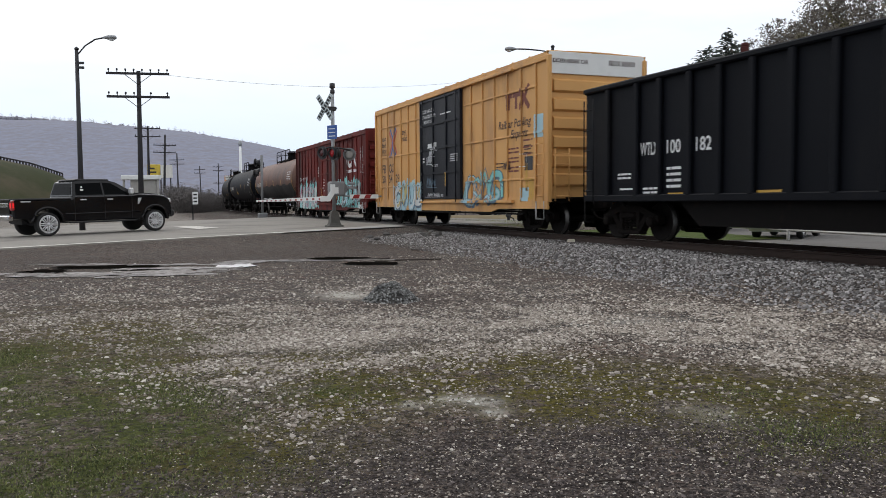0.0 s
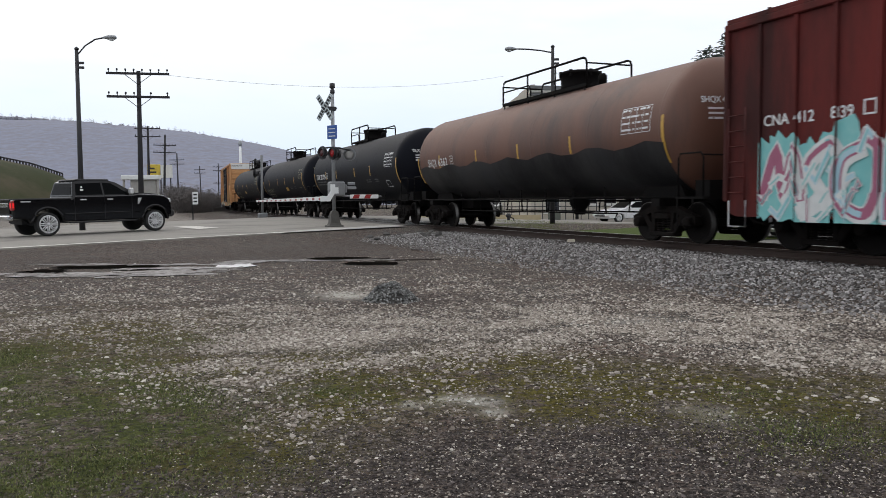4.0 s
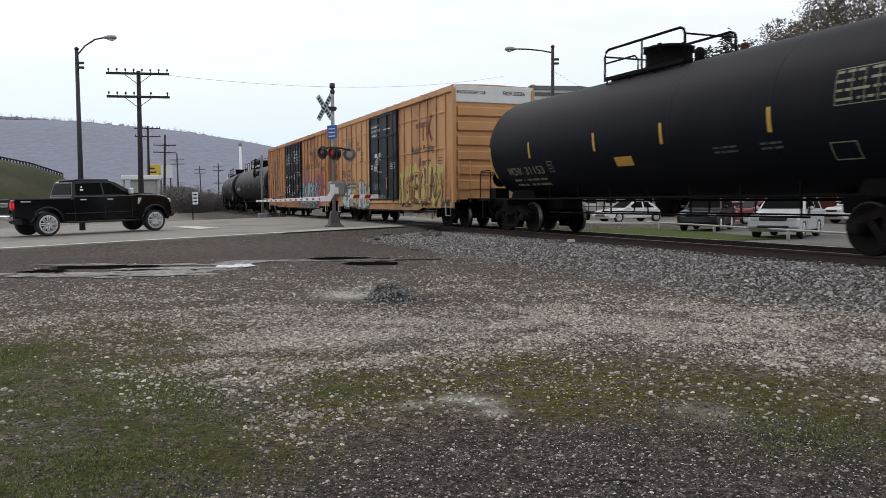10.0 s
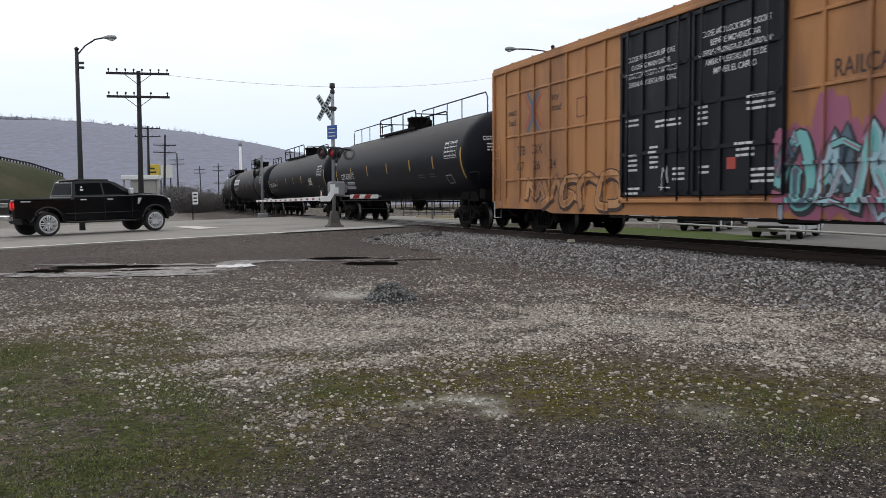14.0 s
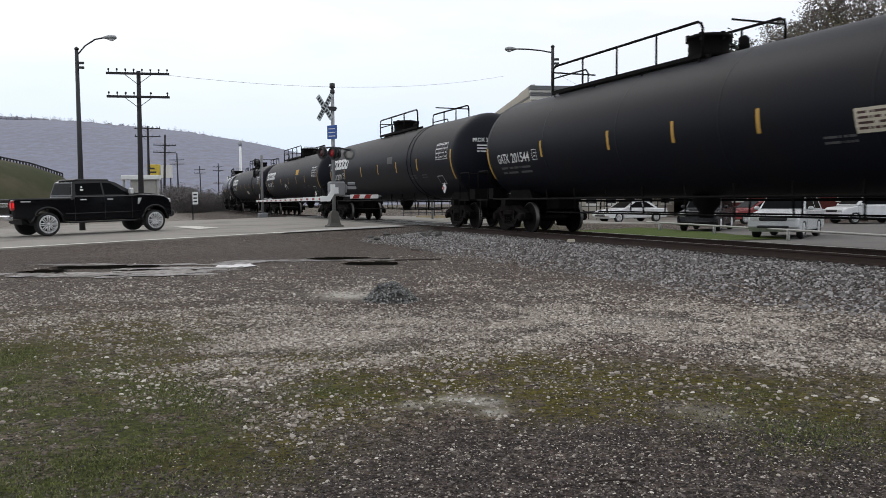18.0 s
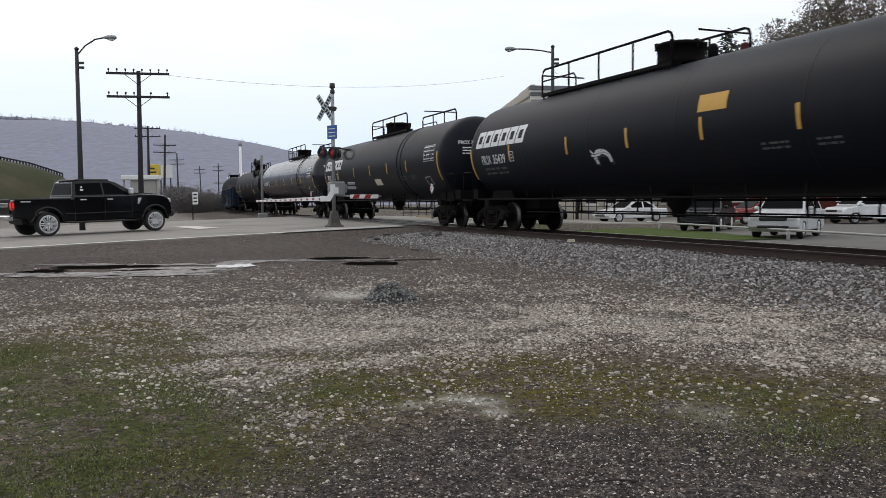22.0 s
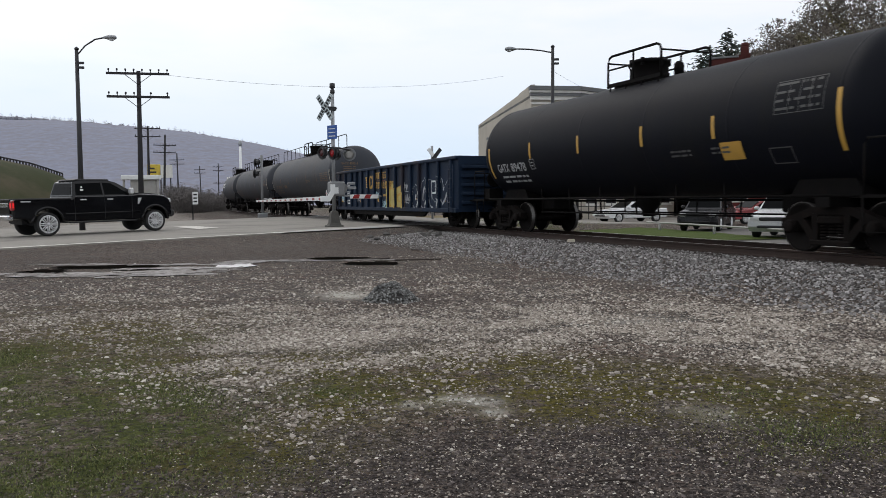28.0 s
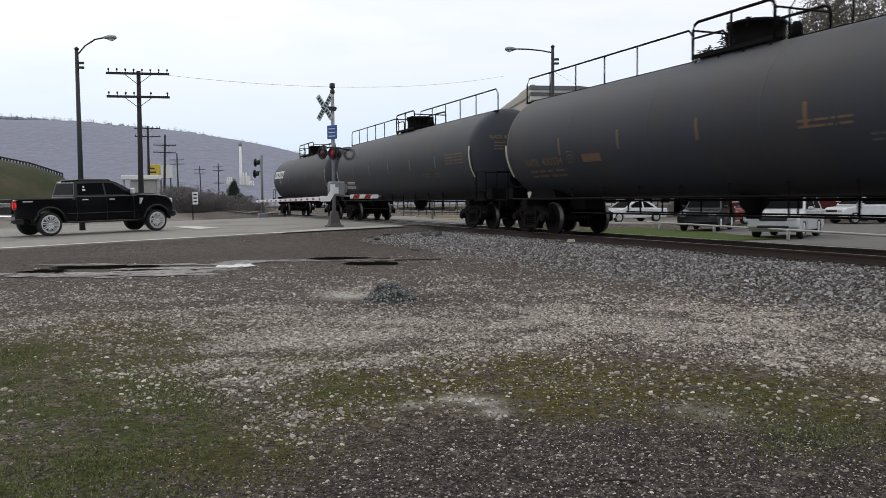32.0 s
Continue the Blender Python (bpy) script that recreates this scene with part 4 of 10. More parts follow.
FB_POSTS = posts_of(7.89, 0.7, 0.9, 6)
for which, (center, half, paint, number, digits) in enumerate(((-134.02, 7.87, "amber", "FBOX 505429", ("50", "54", "29")), (-26.11, 7.91, "orange", "FBOX 505206", ("50", "52", "06")))):
    car, *fit = boxcar(center, half, paint, ("bright amber" if which == 0 else "faded orange") + " high-cube boxcar with navy door and graffiti", 1.98, FB_POSTS, [1.6, 2.9, 4.2], 5.06, 0.62, paint, True, False, 12.5)
    cross_logo(car, -5.55, 3.48, 1.0, fit, which == 1)
    mark(car, "next", -7.1, 3.62, 0.30, "ink", fit, 0.15)
    mark(car, "load", -7.1, 3.35, 0.30, "ink", fit, 0.15)
    mark(car, "any", -4.4, 3.72, 0.34, "ink", fit, 0.15)
    mark(car, "road", -4.4, 3.45, 0.34, "ink", fit, 0.15)
    mark(car, "FB", -7.1, 2.22, 0.52, "ink", fit)
    mark(car, "OX", -6.15, 2.22, 0.52, "ink", fit)
    for k, dg in enumerate(digits):
        mark(car, dg, -7.1 + 0.93 * k, 1.78, 0.48, "ink", fit)
    lx, lz = (1.15, 0.3) if which == 0 else (0.0, 0.0)
    bar_logo(car, 4.1 + lx, 3.3 + lz * 1.3, 1.75 - lx * 0.2, 0.72 - lz * 0.8, fit)
    mark(car, "Railcar Pooling", 3.6 + lx, 2.86 + lz, 0.41 - lx * 0.05, "ink", fit, 0.15, 1.0)
    mark(car, "Experts", 4.45 + lx, 2.36 + lz * 1.6, 0.41 - lx * 0.05, "ink", fit, 0.15, 1.0)
    end_words(car, half, 5.06, number)
    mark(car, "CLOSE AND LOCK", -1.75, 4.30, 0.17, "letter", fit, 0, 0.85)
    mark(car, "BOTH DOORS BEFORE", -1.85, 4.10, 0.17, "letter", fit, 0, 0.85)
    mark(car, "MOVING CAR", -1.6, 3.90, 0.17, "letter", fit, 0, 0.85)
    mark(car, "OPEN CLOSE", -0.75, 2.25, 0.11, "letter", fit, 0, 0.85)
    mark(car, "SEAL", 0.1, 1.12, 0.15, "letter", fit, 0, 0.9)
    small_print(car, 0.1, 4.1, 1.0, 1, "letter", fit, 30 + which, 0.045, 0.05, 4)
    small_print(car, 1.0, 2.6, 0.7, 4, "letter", fit, 20 + which, 0.03, 0.045, 4)
    small_print(car, -1.85, 2.55, 0.3, 2, "letter", fit, 25 + which, 0.08, 0.04, 1)
    for k in range(3):
        scrawl(car, -1.3 + 0.25 * k, 2.35 + 0.25 * k, 0.5, 0.3, "silver", *fit, seed=60 + which * 5 + k, wd=0.045)
    plate(car, -1.2, 2.95, -0.75, 3.12, "ghost", fit, "paint_patch", "white paint smear")
    plate(car, -0.6, 3.0, -0.3, 3.14, "ghost", fit, "paint_patch", "white paint smear")
    scrawl(car, -1.3, 1.5, 0.9, 0.35, "fadedblue", *fit, seed=64 + which, wd=0.04)
    scrawl(car, -1.2, 1.12, 1.2, 0.16, "silver", *fit, seed=66 + which, wd=0.02)
    plate(car, 0.55, 1.5, 0.68, 2.0, "yellow", fit, "reflector", "upright reflective strip")
    plate(car, 6.55, 1.25, 6.68, 2.05, "yellow", fit, "reflector", "upright reflective strip")
    plate(car, -7.3, 1.0, -7.15, 1.5, "yellow", fit, "reflector", "upright reflective strip")
    plate(car, 6.2, 1.95, 6.62, 2.35, "ghost", fit, "placard", "white-edged notice", rim=True)
    small_print(car, 6.45, 2.55, 0.45, 3, "ink", fit, 40 + which, 0.035, 0.07)
    small_print(car, 4.6, 2.1, 0.5, 2, "ink", fit, 50 + which, 0.035, 0.07)
    if which == 0:
        graffiti(car, -5.3, -1.95, 0.62, 1.72, [M["sky"], M["ghost"], M["lime"], M["sky"], M["fadedblue"]], *fit, seed=3, count=4, drips=5)
        graffiti(car, 2.1, 5.0, 0.7, 1.95, [M["sky"], M["sky"], M["amber"], M["teal"], M["fadedblue"]], *fit, seed=7, count=3, cloud=False, wild=True, fat=0.22)
        plate(car, 7.1, 2.75, 7.6, 3.4, "sky", fit, "paint_patch", "pale blue overpainted patch")
        plate(car, 6.3, 0.95, 6.75, 1.35, "sky", fit, "paint_patch", "pale blue overpainted patch")
        plate(car, 6.75, 1.0, 7.05, 1.6, "yellow", fit, "reflector", "upright reflective strip")
        plate(car, 6.5, 1.85, 7.0, 2.25, "outline", fit, "placard", "black notice plate")
        for k in range(3):
            small_print(car, 5.45, 2.5 - 0.28 * k, 0.7, 2, "brownred", fit, 140 + k, 0.05, 0.06, 3)
            small_print(car, 6.4, 2.7 - 0.2 * k, 0.6, 1, "brownred", fit, 150 + k, 0.05, 0.06, 3)
        scrawl(car, 5.1, 1.9, 0.5, 0.25, "ink", *fit, seed=5)
        scrawl(car, -7.1, 3.0, 0.6, 0.3, "ink", *fit, seed=6, wd=0.02)
    else:
        graffiti(car, -7.1, -2.0, 0.6, 1.98, [M["fadedred"], M["lime"], M["sky"], M["lime"], M["silver"], M["sky"], M["outline"]], *fit, seed=11, count=5, cloud=False, fat=0.42, drips=4)
        graffiti(car, 2.1, 6.9, 0.75, 2.25, [M["lime"], M["brownred"], M["lime"], M["fadedred"], M["ink"]], *fit, seed=14, count=8, fat=0.2)
        scrawl(car, 7.0, 0.8, 0.6, 0.22, "outline", *fit, seed=9)
        scrawl(car, -7.5, 1.7, 0.3, 0.5, "blue", *fit, seed=10, wd=0.05)
        for k in range(2):
            small_print(car, -3.75, 3.3 - 0.3 * k, 0.5, 2, "brownred", fit, 160 + k, 0.05, 0.06, 3)
    for x in (-5.2, 4.0):
        plate(car, x, 4.4, x + 0.5, 4.55, paint, fit, "paint_patch", "patched plate")

car, *fit = boxcar(-116.55, 7.95, "oxide", "oxide red steel boxcar with bold graffiti", 1.93, posts_of(7.95, 0.8, 0.85, 6), [], 4.42, 0.52, "oxide", False, False, 12.3)
bm = bmesh.new()
wave = [(5.25, 3.38), (4.95, 3.42), (4.72, 3.34), (4.6, 3.1), (4.7, 2.86), (4.92, 2.78), (5.2, 2.84), (5.36, 3.0), (5.46, 3.3), (5.6, 3.42), (5.74, 3.3), (5.84, 3.0), (5.96, 2.84), (6.1, 2.8), (6.18, 3.0), (6.2, 3.42)]
stroke(bm, wave, 0.19, 0)
conform(bm, *fit)
part("logo", bm, M["letter"], car, "white wavy-band logo")
small_print(car, 4.5, 2.45, 1.9, 1, "letter", fit, 71, 0.14, 0.1, 6)
mark(car, "CNA", -7.05, 2.3, 0.28, "letter", fit)
mark(car, "412", -6.3, 2.3, 0.28, "letter", fit)
mark(car, "839", -5.5, 2.3, 0.28, "letter", fit)
plate(car, -4.9, 2.3, -4.62, 2.55, "letter", fit, "placard", rim=True)
graffiti(car, -7.0, -1.98, 0.58, 2.05, [M["teal"], M["pink"], M["ghost"], M["pink"], M["sky"], M["ghost"]], *fit, seed=17, count=6, wild=True, fat=0.24, drips=4)
graffiti(car, 2.6, 6.75, 0.7, 2.02, [M["teal"], M["teal"], M["silver"], M["sky"], M["outline"]], *fit, seed=19, count=5, fat=0.3, drips=5)
scrawl(car, 6.5, 0.62, 0.9, 0.25, "ghost", *fit, seed=20)
for k in range(3):
    scrawl(car, 6.9, 2.35 + 0.42 * k, 0.45, 0.5, "silver", *fit, seed=23 + k, wd=0.022)
small_print(car, -1.75, 2.9, 0.2, 4, "letter", fit, 72, 0.10, 0.05, 1)
small_print(car, -0.5, 2.2, 0.35, 5, "letter", fit, 73, 0.035, 0.12, 2)
for x in (-0.9, 2.2, 6.7):
    plate(car, x, 1.15, x + 0.12, 1.75, "yellow", fit, "reflector", "upright reflective strip")
for x in (-6.7, -3.3, 3.3, 6.7):
    plate(car, x - 0.4, 3.75, x + 0.4, 4.1, "oxide", fit, "paint_patch", "darker repainted patch")

car, *fit = boxcar(-6.52, 9.43, "orange2", "weathered orange sixty-foot boxcar with double navy doors and graffiti", 2.5, posts_of(9.43, 0.75, 0.9, 7), [1.59, 2.88, 4.13], 5.06, 0.62, "orange2", True, True, 14.4)
cross_logo(car, -6.95, 3.5, 0.95, fit, True)
mark(car, "next", -8.5, 3.5, 0.28, "ink", fit, 0.1)
mark(car, "load", -8.5, 3.2, 0.28, "ink", fit, 0.1)
mark(car, "any", -5.9, 3.7, 0.28, "ink", fit, 0.1)
mark(car, "road", -5.9, 3.4, 0.28, "ink", fit, 0.1)
mark(car, "TB", -7.85, 2.3, 0.38, "ink", fit)
mark(car, "OX", -7.0, 2.3, 0.38, "ink", fit)
mark(car, "67", -7.85, 1.85, 0.36, "ink", fit)
mark(car, "26", -6.9, 1.85, 0.36, "ink", fit)
mark(car, "24", -6.0, 1.85, 0.36, "ink", fit)
bar_logo(car, 4.66, 3.38, 1.9, 0.62, fit)
fitted(car, "RAILCAR POOLING EXPERTS", 3.5, 7.65, 2.98, 0.3, "ink", fit)
end_words(car, 9.43, 5.06, "TBOX 672624")
for k, (text, x0, x1) in enumerate((("CLOSE AND LOCK BOTH DOORS", 0.3, 2.15), ("BEFORE MOVING CAR", 0.55, 1.9), ("CIERRE Y PONGA EL SEGURO EN", 0.25, 2.2), ("AMBAS PUERTAS ANTES DE", 0.4, 2.05), ("MOVER EL CARRO", 0.65, 1.8))):
    fitted(car, text, x0, x1, 4.2 - 0.19 * k, 0.12, "letter", fit)
for k, (text, x0, x1) in enumerate((("CLOSE THIS DOOR BEFORE", -2.25, -0.55), ("CLOSING MAIN DOOR", -2.1, -0.7), ("CIERRE ESTA PUERTA ANTES DE", -2.3, -0.45), ("CERRAR LA PUERTA PRINCIPAL", -2.25, -0.5))):
    fitted(car, text, x0, x1, 4.1 - 0.19 * k, 0.11, "letter", fit)
for k, (x, z, w, n) in enumerate(((-2.3, 2.75, 0.5, 2), (-1.2, 2.65, 0.9, 2), (-2.2, 1.95, 0.35, 4), (-1.4, 2.1, 0.3, 5), (-0.6, 1.6, 0.4, 3), (0.2, 2.8, 0.3, 4), (1.6, 2.85, 0.7, 3), (1.3, 2.0, 0.5, 3), (1.7, 1.5, 0.6, 3), (0.25, 1.6, 0.3, 2), (-2.25, 1.2, 0.5, 2))):
    small_print(car, x, z, w, n, "letter", fit, 82 + k, 0.05, 0.06, 3)
plate(car, 1.05, 1.55, 1.3, 1.78, "red", fit, "placard", "small red notice")
scrawl(car, -1.0, 1.2, 0.3, 0.5, "letter", *fit, seed=86)
graffiti(car, 2.4, 7.1, 0.6, 2.28, [M["pink"], M["teal"], M["fadedblue"], M["sky"], M["teal"], M["outline"]], *fit, seed=29, count=6, wild=True, fat=0.3, drips=4)
graffiti(car, 6.75, 8.1, 0.9, 2.7, [M["pink"], M["brownred"], M["pink"]], *fit, seed=31, count=2, fat=0.24)
graffiti(car, -7.3, -2.55, 0.66, 1.75, [M["orange2"], M["orange"], M["orange2"], M["ink"]], *fit, seed=37, count=5, cloud=False, fat=0.22)
scrawl(car, 7.6, 2.75, 0.9, 0.3, "ink", *fit, seed=87)
scrawl(car, 8.0, 1.75, 0.8, 0.2, "ink", *fit, seed=88)
for x in (2.9, 5.0, 6.6, 8.3):
    plate(car, x, 1.15, x + 0.13, 1.65, "yellow", fit, "reflector", "upright reflective strip")
plate(car, -4.6, 3.1, -4.1, 3.6, "brownred", fit, "placard", "round-cornered faded notice", rim=True)
plate(car, 7.6, 0.98, 8.1, 1.25, "yellow", fit, "placard", "yellow notice plate")


LEAD = 0.19


def strips(rear, front, inner, mat="yellow", dim=None):
    """Reflective strips: a long one near each end, short ones along the side."""
    return [(rear + LEAD, 2.16, 0.95, mat), (front + LEAD, 2.3, 1.05, mat)] + [(x + LEAD, 2.42, 0.46, dim or mat) for x in inner]


M["rustmark"] = material("rusty_ochre_stencil_paint", (0.14, 0.085, 0.045), (0.10, 0.065, 0.04), 0.7, scale=6)
M["dimstrip"] = material("grimy_grey_strip", (0.11, 0.108, 0.105), (0.08, 0.079, 0.078), 0.6, scale=6)


FIVE = (-5.98, -2.94, -0.21, 2.4, 4.95)
TANKS = dict(
    brown=tank(-98.91, 8.36, "brown", "brown and black stained tank car with white stencils", 1.7, (-1.9, 3.2), lower="stained", stripes=strips(-7.95, 7.4, (-5.76, -2.5, 0.5, 3.5)), big_dome=True),
    first=tank(-80.62, 8.4, "black", "black tank car with yellow reflective strips and white stencils", -0.13, (-2.13, 1.0), stripes=strips(-7.64, 7.53, (-4.87, -2.56, 1.0, 3.64)), big_dome=True),
    second=tank(-62.44, 8.2, "black", "matt black tank car with pale strips and faded stencils", -0.75, (-1.9, 1.4), stripes=strips(-7.65, 6.82, (-5.07, -1.65, 1.04, 4.22))),
    third=tank(-44.47, 8.2, "black", "matt black tank car with faded olive stencils", -0.5, (-2.2, 1.0), stripes=strips(-7.65, 6.9, (-5.07, -1.65, 1.04, 4.22)), big_dome=True),
    fourth=tank(14.23, 9.31, "black2", "black tank car with long top rails and white stencils", 0.2, (-3.2, 1.8), rails=((-8.4, -3.4), (2.0, 8.6)), stripes=strips(-8.7, 8.3, (-5.8, -3.0, 0.0, 3.0, 5.6))),
    fifth=tank(34.77, 9.67, "black2", "black tank car with a long railed walkway", -0.35, (-6.2, 0.3), far=(-1.4, 1.2), stripes=strips(-9.12, 8.9, (-5.65, -2.31, 0.16, 2.66))),
    sixth=tank(55.51, 9.56, "black2", "black tank car with large white logo and wide railing", -0.4, (-2.1, 3.1), far=(1.2, 5.2), stripes=strips(-8.85, 8.48, FIVE), big_dome=True, straps=(4.0, 4.45)),
    seventh=tank(76.18, 9.56, "black2", "black tank car with white logo and a rust-orange patch", 0.0, (-5.5, 0.6), far=(-1.2, 1.5), stripes=strips(-9.1, 8.5, (-6.3, -2.94, -0.21, 2.4, 4.95)), big_dome=True),
    eighth=tank(96.89, 9.58, "black2", "black tank car with white logo and yellow strips", -0.2, (-2.1, 3.1), far=(1.2, 5.2), stripes=strips(-8.85, 8.48, FIVE), big_dome=True, straps=(4.0, 4.45)),
    ninth=tank(117.9, 9.87, "gloss", "glossy new black tank car with yellow strips", -0.1, (-2.1, 3.5), far=(1.6, 5.6), stripes=strips(-9.1, 8.85, (-6.2, -3.1, -0.2, 2.6, 5.4)), straps=(4.4, 4.85)),
    tenth=tank(137.04, 7.71, "black", "short matt black tank car with yellow strips", -0.3, (-1.1, 1.1), R=1.45, zc=2.50, stripes=strips(-6.98, 6.64, (-4.25, -1.61, 1.15, 3.56))),
    eleventh=tank(173.39, 9.42, "slate", "slate grey weathered tank car with a full-length top rail", -0.05, (-1.2, 1.2), rails=((-9.3, -1.4), (1.4, 9.0)), stripes=strips(-8.98, 8.6, (-5.83, -3.08, -0.25, 2.59, 5.4), "cream", dim="rustmark"), big_dome=True),
    twelfth=tank(193.79, 9.42, "slate", "slate grey tank car with long pipe rails", -0.05, (-1.2, 1.2), rails=((-9.3, -1.4), (1.4, 9.0)), stripes=strips(-8.98, 8.6, (-5.83, -3.08, -0.25, 2.59, 5.4), "cream", dim="dimstrip"), big_dome=True),
    last=tank(213.49, 8.72, "slate", "grey tank car with a bold white logo", -0.1, (-2.4, 1.8), stripes=strips(-8.1, 7.8, (-5.2, -2.5, 0.2, 2.8), "cream", dim="dimstrip"), big_dome=True),
)


def tank_marks(key, half, letters_, digits, x0, x1, mat="letter", logo=False, z=2.26, high=0.28, panel="letter", box_at=None, head=0.19):
    """The car's letters and number from x0 to x1, small print below, data panel and notices towards the front end."""
    car, shell, zs, rz = TANKS[key]
    fit = ([], zs, rz)
    x0, x1 = x0 + LEAD, x1 + LEAD
    cut = x0 + (x1 - x0) * len(letters_) / (len(letters_) + len(digits) + 0.8)
    fitted(shell, letters_, x0, cut, z, high, mat, fit)
    fitted(shell, digits, x1 - (x1 - x0) * len(digits) / (len(letters_) + len(digits) + 0.8), x1, z, high, mat, fit)
    dull = "panelgrey" if mat == "letter" else mat
    small_print(shell, x0 + 0.1, z - 0.18, (x1 - x0) * 0.95, 2, dull, fit, len(digits) + int(half * 10), 0.06, 0.08, 7)
    b = box_at + LEAD if box_at else x1 + 0.3
    plate(shell, b, z + 0.02, b + 0.27, z + 0.32, mat, fit, "placard", rim=0.018)
    small_print(shell, b + 0.08, z + 0.2, 0.12, 2, mat, fit, 3, 0.03, 0.06, 1)
    if logo:
        slant_blocks(shell, -half + 1.05, 2.68, 6, 0.51, 0.52, "letter", fit)
    if panel:
        a = half - 2.3
        plate(shell, a - 0.03, 2.5, a + 1.1, 3.1, panel, fit, "placard", "stencilled data panel", rim=0.014)
        for k in range(4):
            small_print(shell, a, 3.02 - 0.15 * k, 1.05, 1, panel, fit, int(half * 7) + k, 0.045, 0.05, 9)
        for k in (0.3, 0.55, 0.8):
            plate(shell, a + k - 0.006, 2.52, a + k + 0.006, 3.08, panel, fit, "panel_rule")
        plate(shell, a - 0.25, 1.62, a + 0.3, 1.92, panel, fit, "placard", rim=0.02)
    for k, w in ((5.4, 0.7), (4.1, 0.55)):
        small_print(shell, half - k, 1.98, w, 2, "panelgrey", fit, int(half * 9 + k), 0.04, 0.05, 6)
    head_text = (letters_ + " " if letters_ else "") + digits
    bm = letters(head_text, head, bold=0.004)
    for v in bm.verts:
        v.co.x, v.co.z = v.co.x * 0.82 - 0.98, v.co.z + 3.05
    small = bars(-0.85, 2.9, 0.7, 3, 0.045, 0.06, 5, 4)
    for b in (bm, small):
        for v in b.verts:
            rr = math.hypot(v.co.x, v.co.z - rz[1]) / rz[0]
            v.co = (half - HEAD * (1 - math.sqrt(max(1 - min(rr, 1) ** (2 / HEAD_P), 0)) ** HEAD_P) + 0.012, v.co.x, v.co.z)
        part("stencil", b, M[mat], shell)


tank_marks("brown", 8.36, "SHQX", "6362", -6.9, -5.01, box_at=-4.74)
tank_marks("first", 8.4, "TILX", "281095", -7.1, -4.98, box_at=-4.74)
tank_marks("second", 8.2, "WCHX", "31139", -6.72, -4.5, "letterdull", z=1.74, high=0.22, panel="letterdull")
tank_marks("third", 8.2, "WCHX", "31153", -6.72, -4.5, "letterdull", z=1.74, high=0.22, panel="letterdull")
tank_marks("fourth", 9.31, "CGTX", "65332", -7.75, -5.95, z=2.12, box_at=-5.66)
tank_marks("fifth", 9.67, "GATX", "201544", -8.45, -6.39, z=2.12, box_at=-6.2)
tank_marks("sixth", 9.56, "PROX", "39773", -8.28, -6.61, logo=True, z=2.14)
tank_marks("seventh", 9.56, "PROX", "35439", -8.28, -6.61, logo=True, z=2.14)
tank_marks("eighth", 9.58, "PROX", "33720", -8.28, -6.61, logo=True, z=2.14)
tank_marks("ninth", 9.87, "TILX", "306642", -8.5, -6.6)
tank_marks("tenth", 7.71, "GATX", "89478", -6.5, -4.65, "silver", z=1.86, high=0.25, panel="panelgrey")
tank_marks("eleventh", 9.42, "NATX", "400334", -7.85, -5.79, "rustmark", z=1.95, high=0.2, panel="", head=0.19)
tank_marks("twelfth", 9.42, "NATX", "400329", -7.85, -5.79, "rustmark", z=1.95, high=0.2, panel="", head=0.19)
tank_marks("last", 8.72, "", "", -7.5, -6.0, "letter", logo=True, panel="")

for key, x0, z0, x1, z1, mat in (("first", -2.95, 1.78, -2.1, 2.05, "yellow"), ("second", 1.0, 1.78, 1.8, 2.0, "yellow"), ("third", -0.9, 1.78, -0.2, 2.0, "yellow"), ("brown", 4.6, 2.0, 5.1, 2.15, "goldtext"),
                                 ("fifth", 4.77, 2.02, 5.6, 2.42, "cream"), ("seventh", 2.3, 2.75, 3.15, 3.1, "goldtext"), ("eighth", 0.25, 1.72, 1.2, 2.0, "cream"), ("sixth", 1.2, 2.6, 1.9, 2.9, "panelgrey"),
                                 ("tenth", 3.7, 1.75, 4.3, 2.1, "goldtext"), ("eleventh", -4.79, 1.95, -3.93, 2.15, "rustmark")):
    c_, s_, z_, r_ = TANKS[key]
    plate(s_, x0 + LEAD, z0, x1 + LEAD, z1, mat, ([], z_, r_), "paint_patch", "faded painted panel")
for key, half, x, z, w, rows in (("eleventh", 9.75, 6.5, 2.6, 1.9, 5), ("eleventh", 9.75, 2.6, 2.3, 1.2, 2), ("twelfth", 9.75, 6.6, 2.6, 1.7, 4), ("last", 9.05, 5.9, 2.7, 1.6, 4)):
    small_print(TANKS[key][1], x, z, w, rows, "rustmark", ([], TANKS[key][2], TANKS[key][3]), int(x * 10), 0.045, 0.06, 6)
for key, half in (("fifth", 9.67), ("sixth", 9.56), ("seventh", 9.56), ("eleventh", 9.42), ("eighth", 9.58), ("ninth", 9.87)):
    bm = bmesh.new()
    box(bm, (-0.14, -0.006, -0.14), (0.14, 0.006, 0.14), 0)
    board = part("hazard_placard", bm, M["letter"], TANKS[key][0], "white and red diamond placard", at=pose(half - 1.75, -1.43, 1.45, 0, 45, 0))
    bm = bmesh.new()
    box(bm, (-0.10, -0.012, -0.10), (0.02, -0.0065, 0.02), 0)
    part("red_field", bm, M["red"], board)
_c, _s, _z, _r = TANKS["fifth"]
small_print(_s, 5.02, 2.5 - 0.17, 0.7, 4, "ink", ([], _z, (_r[0] + 0.004, _r[1])), 99, 0.04, 0.045, 5)
_c, _s, _z, _r = TANKS["seventh"]
